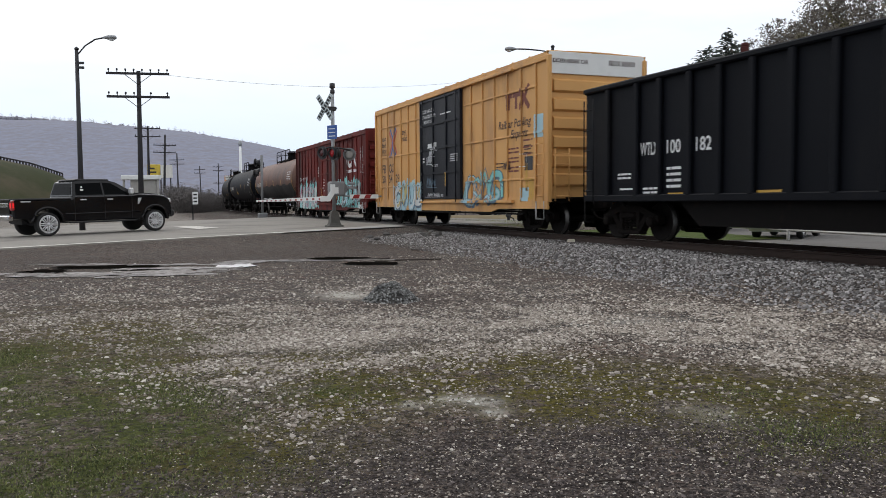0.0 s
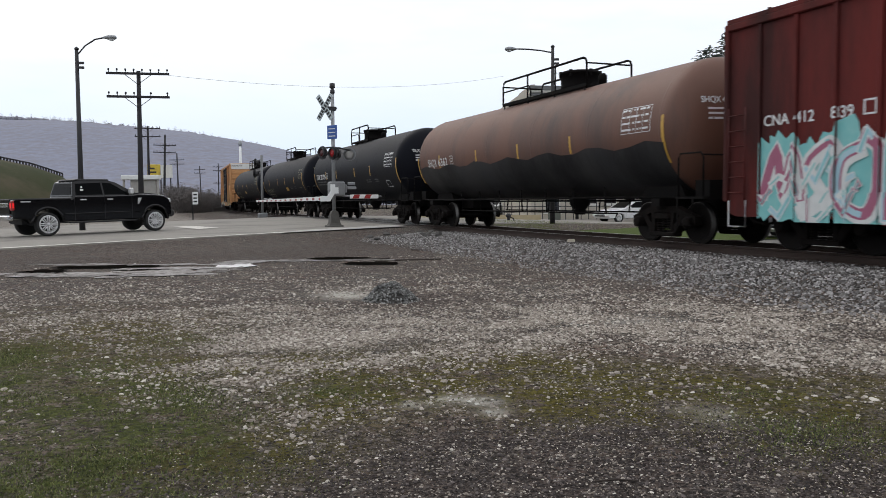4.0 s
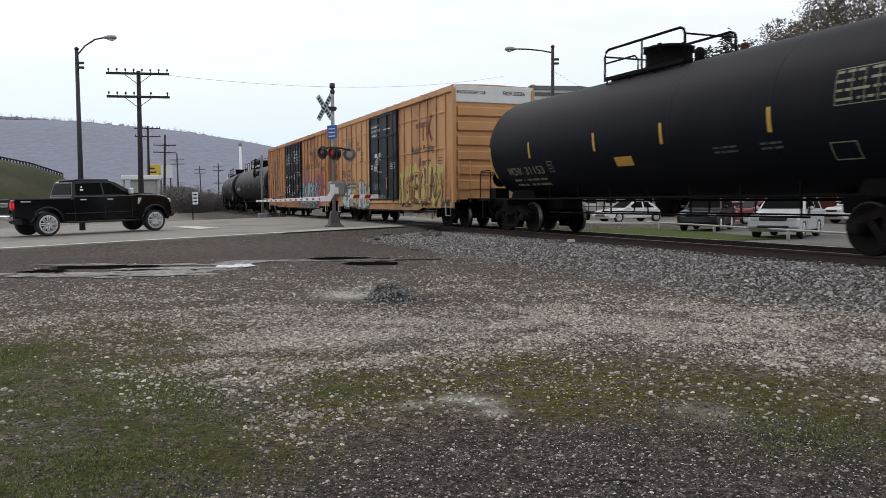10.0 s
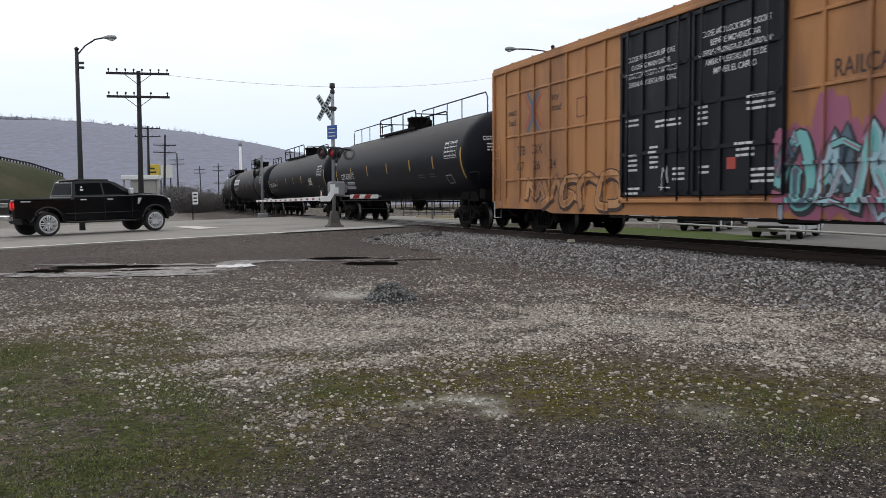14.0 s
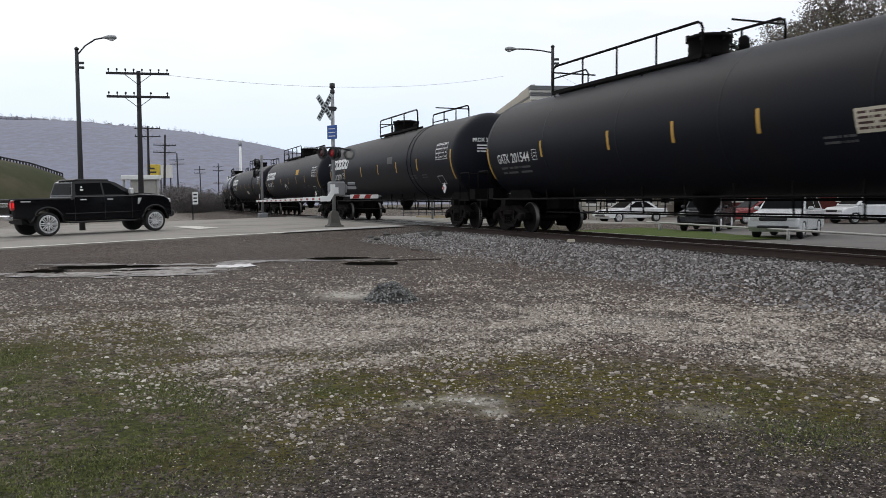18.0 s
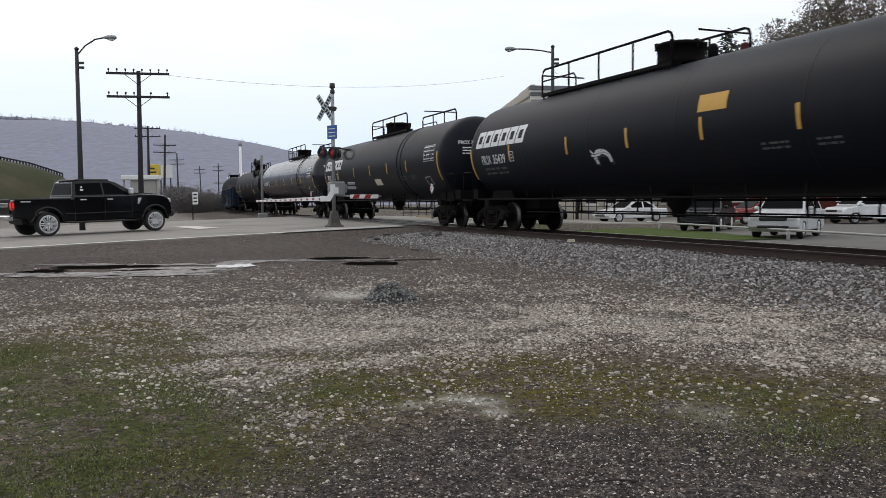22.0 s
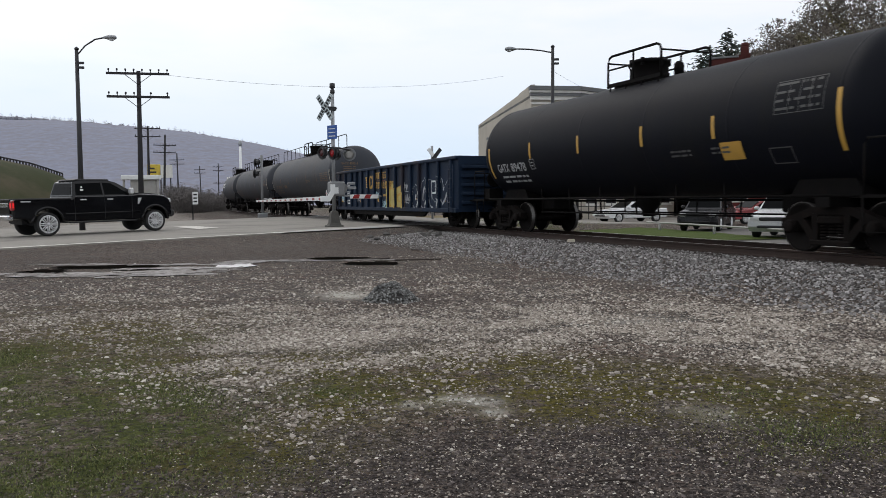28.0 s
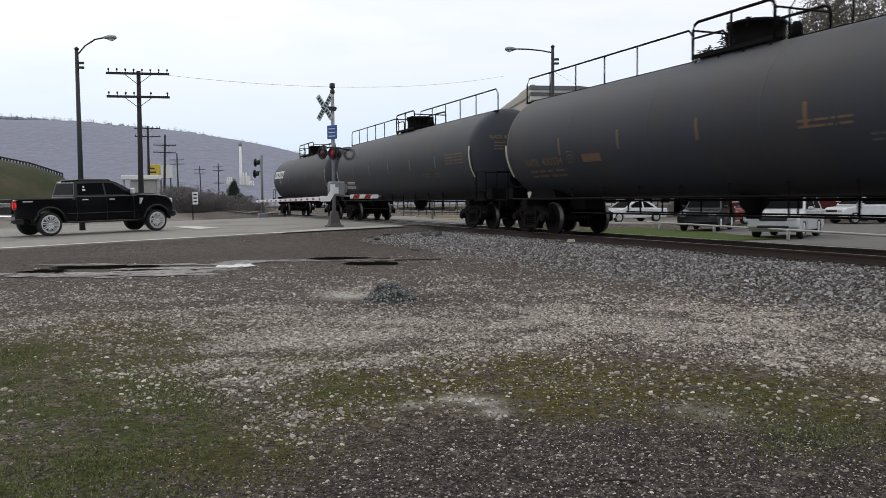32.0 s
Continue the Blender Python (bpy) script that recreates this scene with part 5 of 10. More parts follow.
graffiti(_s, -1.5, -0.8, 1.85, 2.25, [M["ghost"], M["ghost"], M["outline"]], [], _z, _r, 41, 1, cloud=False, wild=True)

# blue low-sided gondola
car, *fit = gondola(154.5, 8.25, "gonblue", "faded dark blue gondola car with yellow lettering and graffiti", [-7.75, -6.65, -5.5, -4.6, -3.63, -2.6, -1.58, -0.62, 0.4, 1.43, 2.4, 3.42, 4.36, 5.25, 6.45, 7.7], 2.56, 0.58, False)
fitted(car, "NOKL", -6.42, -5.62, 1.72, 0.26, "letter", fit)
fitted(car, "320392", -6.45, -5.6, 1.26, 0.26, "letter", fit)
small_print(car, -6.4, 1.0, 0.75, 2, "letter", fit, 91, 0.07, 0.07)
bm = bmesh.new()
for k in range(5):
    quad(bm, [(-2.95 - 0.05 * k, 0, 1.62 + 0.11 * k), (-2.5, 0, 1.62 + 0.11 * k), (-2.5, 0, 1.69 + 0.11 * k), (-2.92 - 0.05 * k, 0, 1.69 + 0.11 * k)])
for cx in (-2.25, -1.85):
    stroke(bm, [(cx + 0.16, 2.06), (cx + 0.1, 2.13), (cx - 0.12, 2.13), (cx - 0.16, 2.04), (cx - 0.16, 1.7), (cx - 0.12, 1.63), (cx + 0.12, 1.63), (cx + 0.16, 1.72)], 0.1, 0)
for zz, nn, x0 in ((2.0, 7, -1.45), (1.56, 10, -1.45)):
    for k in range(nn):
        a = x0 + k * 0.265
        for (q0, r0), (q1, r1) in (((0, 0), (0.06, 0.3)), ((0.06, 0.24), (0.16, 0.3)), ((0.12, 0.0), (0.18, 0.26)), ((0.06, 0.0), (0.12, 0.05 if k % 3 else 0.0))):
            if r1 > r0:
                quad(bm, [(a + q0, 0, zz + r0), (a + q1, 0, zz + r0), (a + q1, 0, zz + r1), (a + q0, 0, zz + r1)])
conform(bm, *fit)
part("logo", bm, M["goldtext"], car, "ochre company name in plain blocks")
plate(car, -1.5, 1.9, 0.4, 1.92, "brownred", fit, "rule", "thin red rule between the lines")
for k, (x0, x1) in enumerate(((0.5, 1.42), (1.5, 2.38))):
    graffiti(car, x0, x1, 0.7, 1.6, [M["lime"], M["lime"], M["goldtext"]], *fit, seed=44 + k, count=1, fat=0.3, edge=1.3)
graffiti(car, 3.5, 4.32, 0.66, 1.7, [M["gonblue"], M["gonblue"], M["ghost"]], *fit, seed=47, count=1, cloud=False, fat=0.42, edge=1.04)
graffiti(car, 4.45, 7.4, 0.66, 1.9, [M["gonblue"], M["gonblue"], M["gonblue"], M["silver"]], *fit, seed=48, count=3, cloud=False, fat=0.3, edge=1.04)
for k, (x, z, w) in enumerate(((-7.5, 1.0, 0.9), (-4.5, 1.0, 0.7), (-1.4, 1.1, 0.5), (2.6, 0.9, 0.7), (-0.4, 0.72, 0.8), (2.5, 1.4, 0.5))):
    scrawl(car, x, z, w, 0.35, "silver" if k % 2 else "sky", *fit, seed=53 + k, wd=0.03)
small_print(car, -0.4, 1.2, 0.6, 1, "goldtext", fit, 92, 0.1, 0.07)
for x in (-7.5, -4.1, -1.2, 3.65, 6.6):
    plate(car, x, 0.95, x + 0.45, 1.1, "yellow", fit, "reflector", "orange reflective strip")
plate(car, 5.6, 1.25, 6.1, 1.75, "ghost", fit, "placard", "white-edged square notice", rim=0.06)


# ---- ground, track, road ----
def smooth(a, b, x):
    t = min(max((x - a) / (b - a), 0), 1)
    return t * t * (3 - 2 * t)


ROAD_W0, ROAD_W1, ROAD_SLOPE = 26.2, 50.5, 0.45


def road_z(u):
    if u < 10.9:
        return max(-0.19 + 0.0155 * u, -0.45)
    return -0.02 if u < 15.5 else max(-0.02 - 0.03 * (u - 15.5), -0.55)


def off_track(u, w):
    if w <= CURVE_W:
        return u - TRACK_U
    return math.hypot(u - TRACK_U - CURVE_R, w - CURVE_W) * -1 + CURVE_R


def ground_z(x, y):
    u, w = uw(x, y)
    d = off_track(u, w)
    n = noise.noise((x * 0.35, y * 0.35, 3.1)) * 0.045 + noise.noise((x * 1.3, y * 1.3, 7.7)) * 0.014
    n *= 1 - 0.85 * smooth(13.6, 15.2, y) * smooth(21.0, 19.6, y) * smooth(2.0, 0.0, x)
    z = -0.38 + n
    if u > 15:
        z += -0.22 * smooth(3.5, 7, d)
    bed = smooth(-4.6, -2.1, d) * smooth(4.4, 2.2, d) if abs(d) < 5 else 0
    z = z + (-0.19 + n * 0.3 - z) * bed
    v = w - ROAD_SLOPE * u
    k = smooth(ROAD_W0 - 2.6, ROAD_W0 - 0.3, v) * smooth(ROAD_W1 + 2.6, ROAD_W1 + 0.3, v)
    k *= smooth(-60, -50, u) * smooth(70, 60, u)
    z = z + (road_z(u) - 0.035 - z) * k
    return z


def ground_material():
    m = bpy.data.materials.new("gravel_soil_and_moss")
    m.use_nodes = True
    n, l = m.node_tree.nodes, m.node_tree.links
    b = n["Principled BSDF"]
    co = n.new("ShaderNodeTexCoord")

    def tex(scale, detail=6, rough=0.6):
        t = n.new("ShaderNodeTexNoise")
        t.inputs["Scale"].default_value, t.inputs["Detail"].default_value, t.inputs["Roughness"].default_value = scale, detail, rough
        l.new(co.outputs["Object"], t.inputs["Vector"])
        return t

    def ramp(src, lo, hi, to=1.0):
        r = n.new("ShaderNodeMapRange")
        r.inputs["From Min"].default_value, r.inputs["From Max"].default_value, r.inputs["To Max"].default_value = lo, hi, to
        l.new(src, r.inputs["Value"])
        return r.outputs["Result"]

    def mix(f, a, c):
        x = n.new("ShaderNodeMix")
        x.data_type = "RGBA"
        l.new(f, x.inputs["Factor"])
        for key, val in (("A", a), ("B", c)):
            if isinstance(val, tuple):
                x.inputs[key].default_value = (*val, 1)
            else:
                l.new(val, x.inputs[key])
        return x.outputs["Result"]

    def attr(name):
        a = n.new("ShaderNodeAttribute")
        a.attribute_name = name
        return a.outputs["Fac"]

    def mul(a, c):
        x = n.new("ShaderNodeMath")
        x.operation = "MULTIPLY"
        l.new(a, x.inputs[0])
        l.new(c, x.inputs[1])
        return x.outputs[0]

    def voronoi(scale):
        v = n.new("ShaderNodeTexVoronoi")
        v.inputs["Scale"].default_value = scale
        l.new(co.outputs["Object"], v.inputs["Vector"])
        return v

    soil = mix(ramp(tex(0.9).outputs["Fac"], 0.35, 0.65), (0.21, 0.14, 0.112), (0.225, 0.185, 0.16))
    # near-black flecks paint the small shadows among stones into the soil
    soil = mix(ramp(tex(17, 8, 0.8).outputs["Fac"], 0.465, 0.56), (0.018, 0.012, 0.009), soil)
    fine = voronoi(75)
    soil = mix(mul(ramp(fine.outputs["Color"], 0.62, 0.8), ramp(tex(5).outputs["Fac"], 0.35, 0.6)), soil, (0.34, 0.305, 0.265))
    vor = voronoi(26.0)
    peb = mix(ramp(vor.outputs["Color"], 0.2, 0.9), (0.12, 0.11, 0.103), (0.42, 0.405, 0.385))
    # dark cell edges: shade between pebbles put into the colour
    gravel = mix(ramp(vor.outputs["Distance"], 0.3, 0.55), peb, (0.03, 0.026, 0.023))
    f = mul(attr("stone"), ramp(tex(3.2, 8, 0.7).outputs["Fac"], 0.38, 0.6))
    col = mix(f, soil, gravel)
    # dark ends of moss and grass carry painted shade among the tufts
    moss = mix(ramp(tex(14, 8, 0.75).outputs["Fac"], 0.38, 0.62), (0.018, 0.015, 0.004), (0.18, 0.152, 0.024))
    col = mix(mul(attr("moss"), ramp(tex(4.5, 8, 0.75).outputs["Fac"], 0.40, 0.53)), col, moss)
    grass = mix(ramp(tex(16, 8, 0.75).outputs["Fac"], 0.38, 0.62), (0.014, 0.018, 0.005), (0.115, 0.130, 0.028))
    col = mix(mul(attr("grass"), ramp(tex(4.0, 8, 0.75).outputs["Fac"], 0.43, 0.56)), col, grass)
    col = mix(mul(attr("dark"), ramp(tex(5.5, 8, 0.7).outputs["Fac"], 0.36, 0.56)), col, mix(ramp(fine.outputs["Color"], 0.3, 0.85), (0.015, 0.011, 0.010), (0.095, 0.074, 0.066)))
    col = mix(mul(attr("white"), ramp(tex(6, 8, 0.75).outputs["Fac"], 0.36, 0.48)), col, (0.58, 0.55, 0.49))
    l.new(col, b.inputs["Base Color"])
    b.inputs["Roughness"].default_value = 0.95
    b.inputs["Specular IOR Level"].default_value = 0.2
    bp = n.new("ShaderNodeBump")
    bp.inputs["Strength"].default_value, bp.inputs["Distance"].default_value = 1.0, 0.05
    add = n.new("ShaderNodeMath")
    add.operation = "ADD"
    l.new(tex(30, 6, 0.75).outputs["Fac"], add.inputs[0])
    l.new(vor.outputs["Distance"], add.inputs[1])
    l.new(add.outputs[0], bp.inputs["Height"])
    l.new(bp.outputs["Normal"], b.inputs["Normal"])
    return m


# patches of cover: centre across and along the track, reach, weight
MOSS = [(2.94, 6.1, 0.8, 0.7), (2.94, 5.0, 0.8, 1.0), (3.05, 4.5, 0.6, 1.0), (3.76, 4.35, 0.6, 1.0), (3.7, 3.35, 0.5, 1.0), (1.53, 5.65, 0.55, 1.0), (1.54, 6.7, 0.6, 0.9), (0.35, 6.9, 0.5, 0.8), (1.0, 6.6, 0.4, 0.8), (0.0, 6.1, 0.5, 0.7), (2.5, 5.4, 0.5, 0.9), (1.85, 5.5, 0.4, 0.8), (3.68, 3.85, 0.5, 0.9), (0.8, 4.35, 0.5, 0.8), (0.2, 4.4, 0.5, 0.8), (3.6, 4.7, 0.6, 0.8), (4.05, 3.95, 0.5, 0.9), (-0.4, 8.2, 1.2, 0.7), (0.4, 9.3, 0.9, 0.5), (-0.8, 10.5, 1.5, 0.4), (1.3, 5.0, 0.4, 0.7), (5.0, 4.3, 0.7, 0.6)]
GRASS = [(-0.5, 5.4, 0.8, 1.0), (-0.7, 6.6, 0.8, 1.0), (-0.36, 4.6, 0.7, 1.0), (-0.9, 7.8, 0.8, 0.9), (-0.15, 5.85, 0.5, 1.0), (-0.4, 4.1, 0.6, 1.0), (0.05, 4.8, 0.45, 0.9), (0.11, 5.38, 0.42, 0.8), (-0.65, 6.1, 0.8, 1.0), (0.3, 4.3, 0.4, 0.6), (1.53, 5.65, 0.4, 0.7), (3.75, 3.35, 0.45, 0.7), (4.1, 4.28, 0.35, 0.4), (0.61, 8.37, 0.5, 0.35)]
STONE = [(0.5, 6.05, 0.40, 1.0), (0.3, 5.85, 0.3, 0.9), (0.85, 5.95, 0.4, 1.0), (0.34, 6.52, 0.4, 0.8), (0.92, 6.95, 0.45, 0.8), (-0.06, 6.93, 0.35, 0.7), (1.45, 6.75, 0.45, 0.8), (2.11, 7.69, 0.6, 0.8), (2.16, 6.6, 0.5, 0.6), (1.0, 5.05, 0.28, 0.9), (0.85, 4.6, 0.2, 0.6), (1.3, 9.05, 0.8, 0.5), (1.0, 8.2, 0.5, 0.5), (1.5, 7.6, 0.6, 0.8), (2.95, 7.69, 0.6, 0.8), (3.58, 7.81, 0.6, 0.7), (3.9, 7.2, 0.6, 0.6), (3.4, 8.9, 0.8, 0.5), (4.4, 8.6, 0.9, 0.6), (5.05, 7.6, 0.8, 0.8), (5.48, 6.95, 0.8, 0.9), (5.55, 6.15, 0.7, 0.8), (5.6, 5.5, 0.7, 0.7), (5.7, 4.9, 0.7, 0.6), (3.1, 6.3, 0.6, 0.45), (1.9, 3.85, 0.3, 0.8), (2.4, 3.7, 0.3, 0.6), (6.2, 10.4, 1.3, 0.7), (6.6, 8.5, 1.2, 0.8), (6.7, 6.6, 1.2, 0.8), (2.5, 9.2, 0.9, 0.5), (1.5, 11.5, 1.6, 0.6), (4.6, 12.2, 1.6, 0.6), (-1.0, 12.8, 1.8, 0.5), (3.0, 15.0, 2.2, 0.55), (6.8, 14.0, 2.0, 0.7), (0.0, 16.0, 2.0, 0.45), (7.5, 18.0, 2.2, 0.6)]
WHITE = [(1.81, 5.0, 0.10, 0.8), (2.1, 5.03, 0.12, 0.9), (2.27, 4.88, 0.11, 0.9), (2.2, 4.6, 0.09, 0.8), (3.1, 11.35, 0.42, 1.0), (3.4, 4.0, 0.2, 0.4), (5.45, 7.6, 0.5, 0.35)]
DARK = [(1.5, 3.7, 0.7, 0.9), (2.1, 3.5, 0.6, 1.0), (3.0, 3.0, 0.8, 1.0), (3.4, 2.8, 0.8, 1.0), (2.6, 3.3, 0.6, 1.0), (1.2, 3.6, 0.4, 0.6), (3.5, 10.4, 0.7, 0.7), (-1.0, 20.5, 2.5, 0.5), (4.5, 21.0, 3.0, 0.5), (8.2, 25.0, 2.2, 0.8), (6.6, 4.4, 1.0, 0.6), (0.2, 3.9, 0.5, 0.6)]


def cover(patches, u, w):
    if w > 30 or abs(u) > 16:
        return 0.0
    s = 0.0
    for pu, pw, r, k in patches:
        d2 = ((u - pu) ** 2 + (w - pw) ** 2) / (r * r)
        if d2 < 6:
            s += k * math.exp(-d2)
    return min(s, 1.0)


def build_ground():
    az = sorted(set([radians(a) for a in np.linspace(-42, 42, 330)] + [radians(a) for a in np.linspace(42, 318, 60)[1:-1]]))
    rings = [0.0] + list(np.geomspace(0.6, 3.0, 14)[:-1]) + list(np.geomspace(3.0, 60, 250)[:-1]) + list(np.geomspace(60, 4200, 60))
    verts, faces = [(0, 0, ground_z(0, 0))], []
    for r in rings[1:]:
        for a in az:
            x, y = r * math.sin(a), r * math.cos(a)
            verts.append((x, y, ground_z(x, y) if r < 300 else -0.5))
    n = len(az)
    for j in range(n):
        faces.append((0, 1 + (j + 1) % n, 1 + j))
    for i in range(len(rings) - 2):
        a, b = 1 + i * n, 1 + (i + 1) * n
        for j in range(n):
            k = (j + 1) % n
            faces.append((a + j, a + k, b + k, b + j))
    me = bpy.data.meshes.new("ground")
    me.from_pydata(verts, [], faces)
    names = ("moss", "grass", "stone", "dark", "white")
    data = {k: np.zeros(len(verts), np.float32) for k in names}
    for i, (x, y, z) in enumerate(verts):
        u, w = uw(x, y)
        d = off_track(u, w) if abs(u) < 200 and abs(w) < 300 else 99
        data["moss"][i] = cover(MOSS, u, w)
        data["grass"][i] = max(cover(GRASS, u, w), smooth(2.4, 3.1, d) * smooth(8.0, 6.0, d) * smooth(54, 48, w) if d < 20 else 0, smooth(90, 140, math.hypot(u, w)) * 0.25)
        data["stone"][i] = max(cover(STONE, u, w), smooth(-5.2, -3.4, d) * smooth(5.2, 3.6, d), 0.22 + 0.38 * smooth(9.5, 12.5, math.hypot(x, y)))
        data["dark"][i] = max(cover(DARK, u, w), smooth(-1.7, -1.2, d) * smooth(1.9, 1.4, d) * 0.9, smooth(ROAD_W0 - 3.0, ROAD_W0, w - ROAD_SLOPE * u) * 0.35 if d < -3 else 0)
        data["white"][i] = max(cover(WHITE, u, w), 0.3 * smooth(ROAD_W1 + 0.5, ROAD_W1 + 3, w - ROAD_SLOPE * u) * smooth(-5.0, -8.0, d) if w < 250 else 0)
    for k in names:
        me.attributes.new(k, "FLOAT", "POINT").data.foreach_set("value", data[k])
    me.materials.append(ground_material())
    me.polygons.foreach_set("use_smooth", [True] * len(me.polygons))
    return tagged(new("ground", me), "grey gravel and brown soil ground with moss and grass", "ground", kind="structure")


build_ground()


def sweep_track(profile, offset, name, mats, d0, d1, parent=None, label="", mi_top=None):
    """A long section carried along the track: profile in (across, up)."""
    bm = bmesh.new()
    ds = list(np.arange(d0, min(d1, CURVE_W), 6.0)) + list(np.arange(max(d0, CURVE_W), d1, 3.0)) + [d1]
    rings = []
    for d in ds:
        u, w, a = track_at(d)
        rings.append([bm.verts.new(P(u + (offset + o) * math.cos(a), w - (offset + o) * math.sin(a), z)) for o, z in profile])
    n = len(profile)
    for a, b in zip(rings, rings[1:]):
        for k in range(n):
            f = bm.faces.new((a[k], a[(k + 1) % n], b[(k + 1) % n], b[k]))
            f.material_index = 1 if mi_top is not None and k in mi_top else 0
    bm.faces.new(rings[0]), bm.faces.new(rings[-1][::-1])
    return part(name, bm, mats, parent, label)


track = thing("railway_track", "single railway track with rusty rails on dark ties", "railway track", kind="structure")
RAIL = [(-0.07, -0.172), (0.07, -0.172), (0.07, -0.155), (0.012, -0.13), (0.012, -0.05), (0.036, -0.035), (0.036, -0.004), (0.03, 0.0), (-0.03, 0.0), (-0.036, -0.004), (-0.036, -0.035), (-0.012, -0.05), (-0.012, -0.13), (-0.07, -0.155)]
for s in (-1, 1):
    sweep_track(RAIL, s * GAUGE, "rail", [M["rail"], M["railtop"]], -40, 260, track, "rusty rail with a polished head", mi_top=(6, 7, 8))

# road: a sheet that follows the ground, with the crossing set into it
M["asphalt"] = material("worn_pale_asphalt", (0.235, 0.22, 0.195), (0.19, 0.175, 0.155), 0.9, scale=0.5, fine=70, bump=0.3, dirt=(0.12, 0.11, 0.10), dirt_at=0.62)
M["roadpaint"] = material("worn_white_road_paint", (0.66, 0.63, 0.58), (0.5, 0.48, 0.43), 0.8, scale=3, dirt=(0.24, 0.22, 0.2), dirt_at=0.6)


def road_sheet(name, v0, v1, u0, u1, lift, mat, label, step=1.0, edge=0.04):
    bm = bmesh.new()
    us = list(np.arange(u0, u1, step)) + [u1]
    rows = []
    for u in us:
        rows.append([bm.verts.new(P(u, v + ROAD_SLOPE * u, road_z(u) + lift + dz)) for v, dz in ((v0, -edge), (v0 + 0.02, 0), (v1 - 0.02, 0), (v1, -edge))])
    for a, b in zip(rows, rows[1:]):
        for k in range(3):
            bm.faces.new((a[k], b[k], b[k + 1], a[k + 1]))
    return tagged(part(name, bm, mat), label, "road" if name == "road" else "marking", kind="structure")


road_sheet("road", ROAD_W0, ROAD_W1, -60, TRACK_U - 1.72, 0.0, M["asphalt"], "worn pale grey asphalt road")
road_sheet("road", ROAD_W0, ROAD_W1, TRACK_U + 1.72, 70, 0.0, M["asphalt"], "worn pale grey asphalt road beyond the track")
road_sheet("edge_line", ROAD_W0 + 0.05, ROAD_W0 + 0.42, -60, 9.5, 0.006, M["roadpaint"], "worn white line along the road edge", edge=0.0)

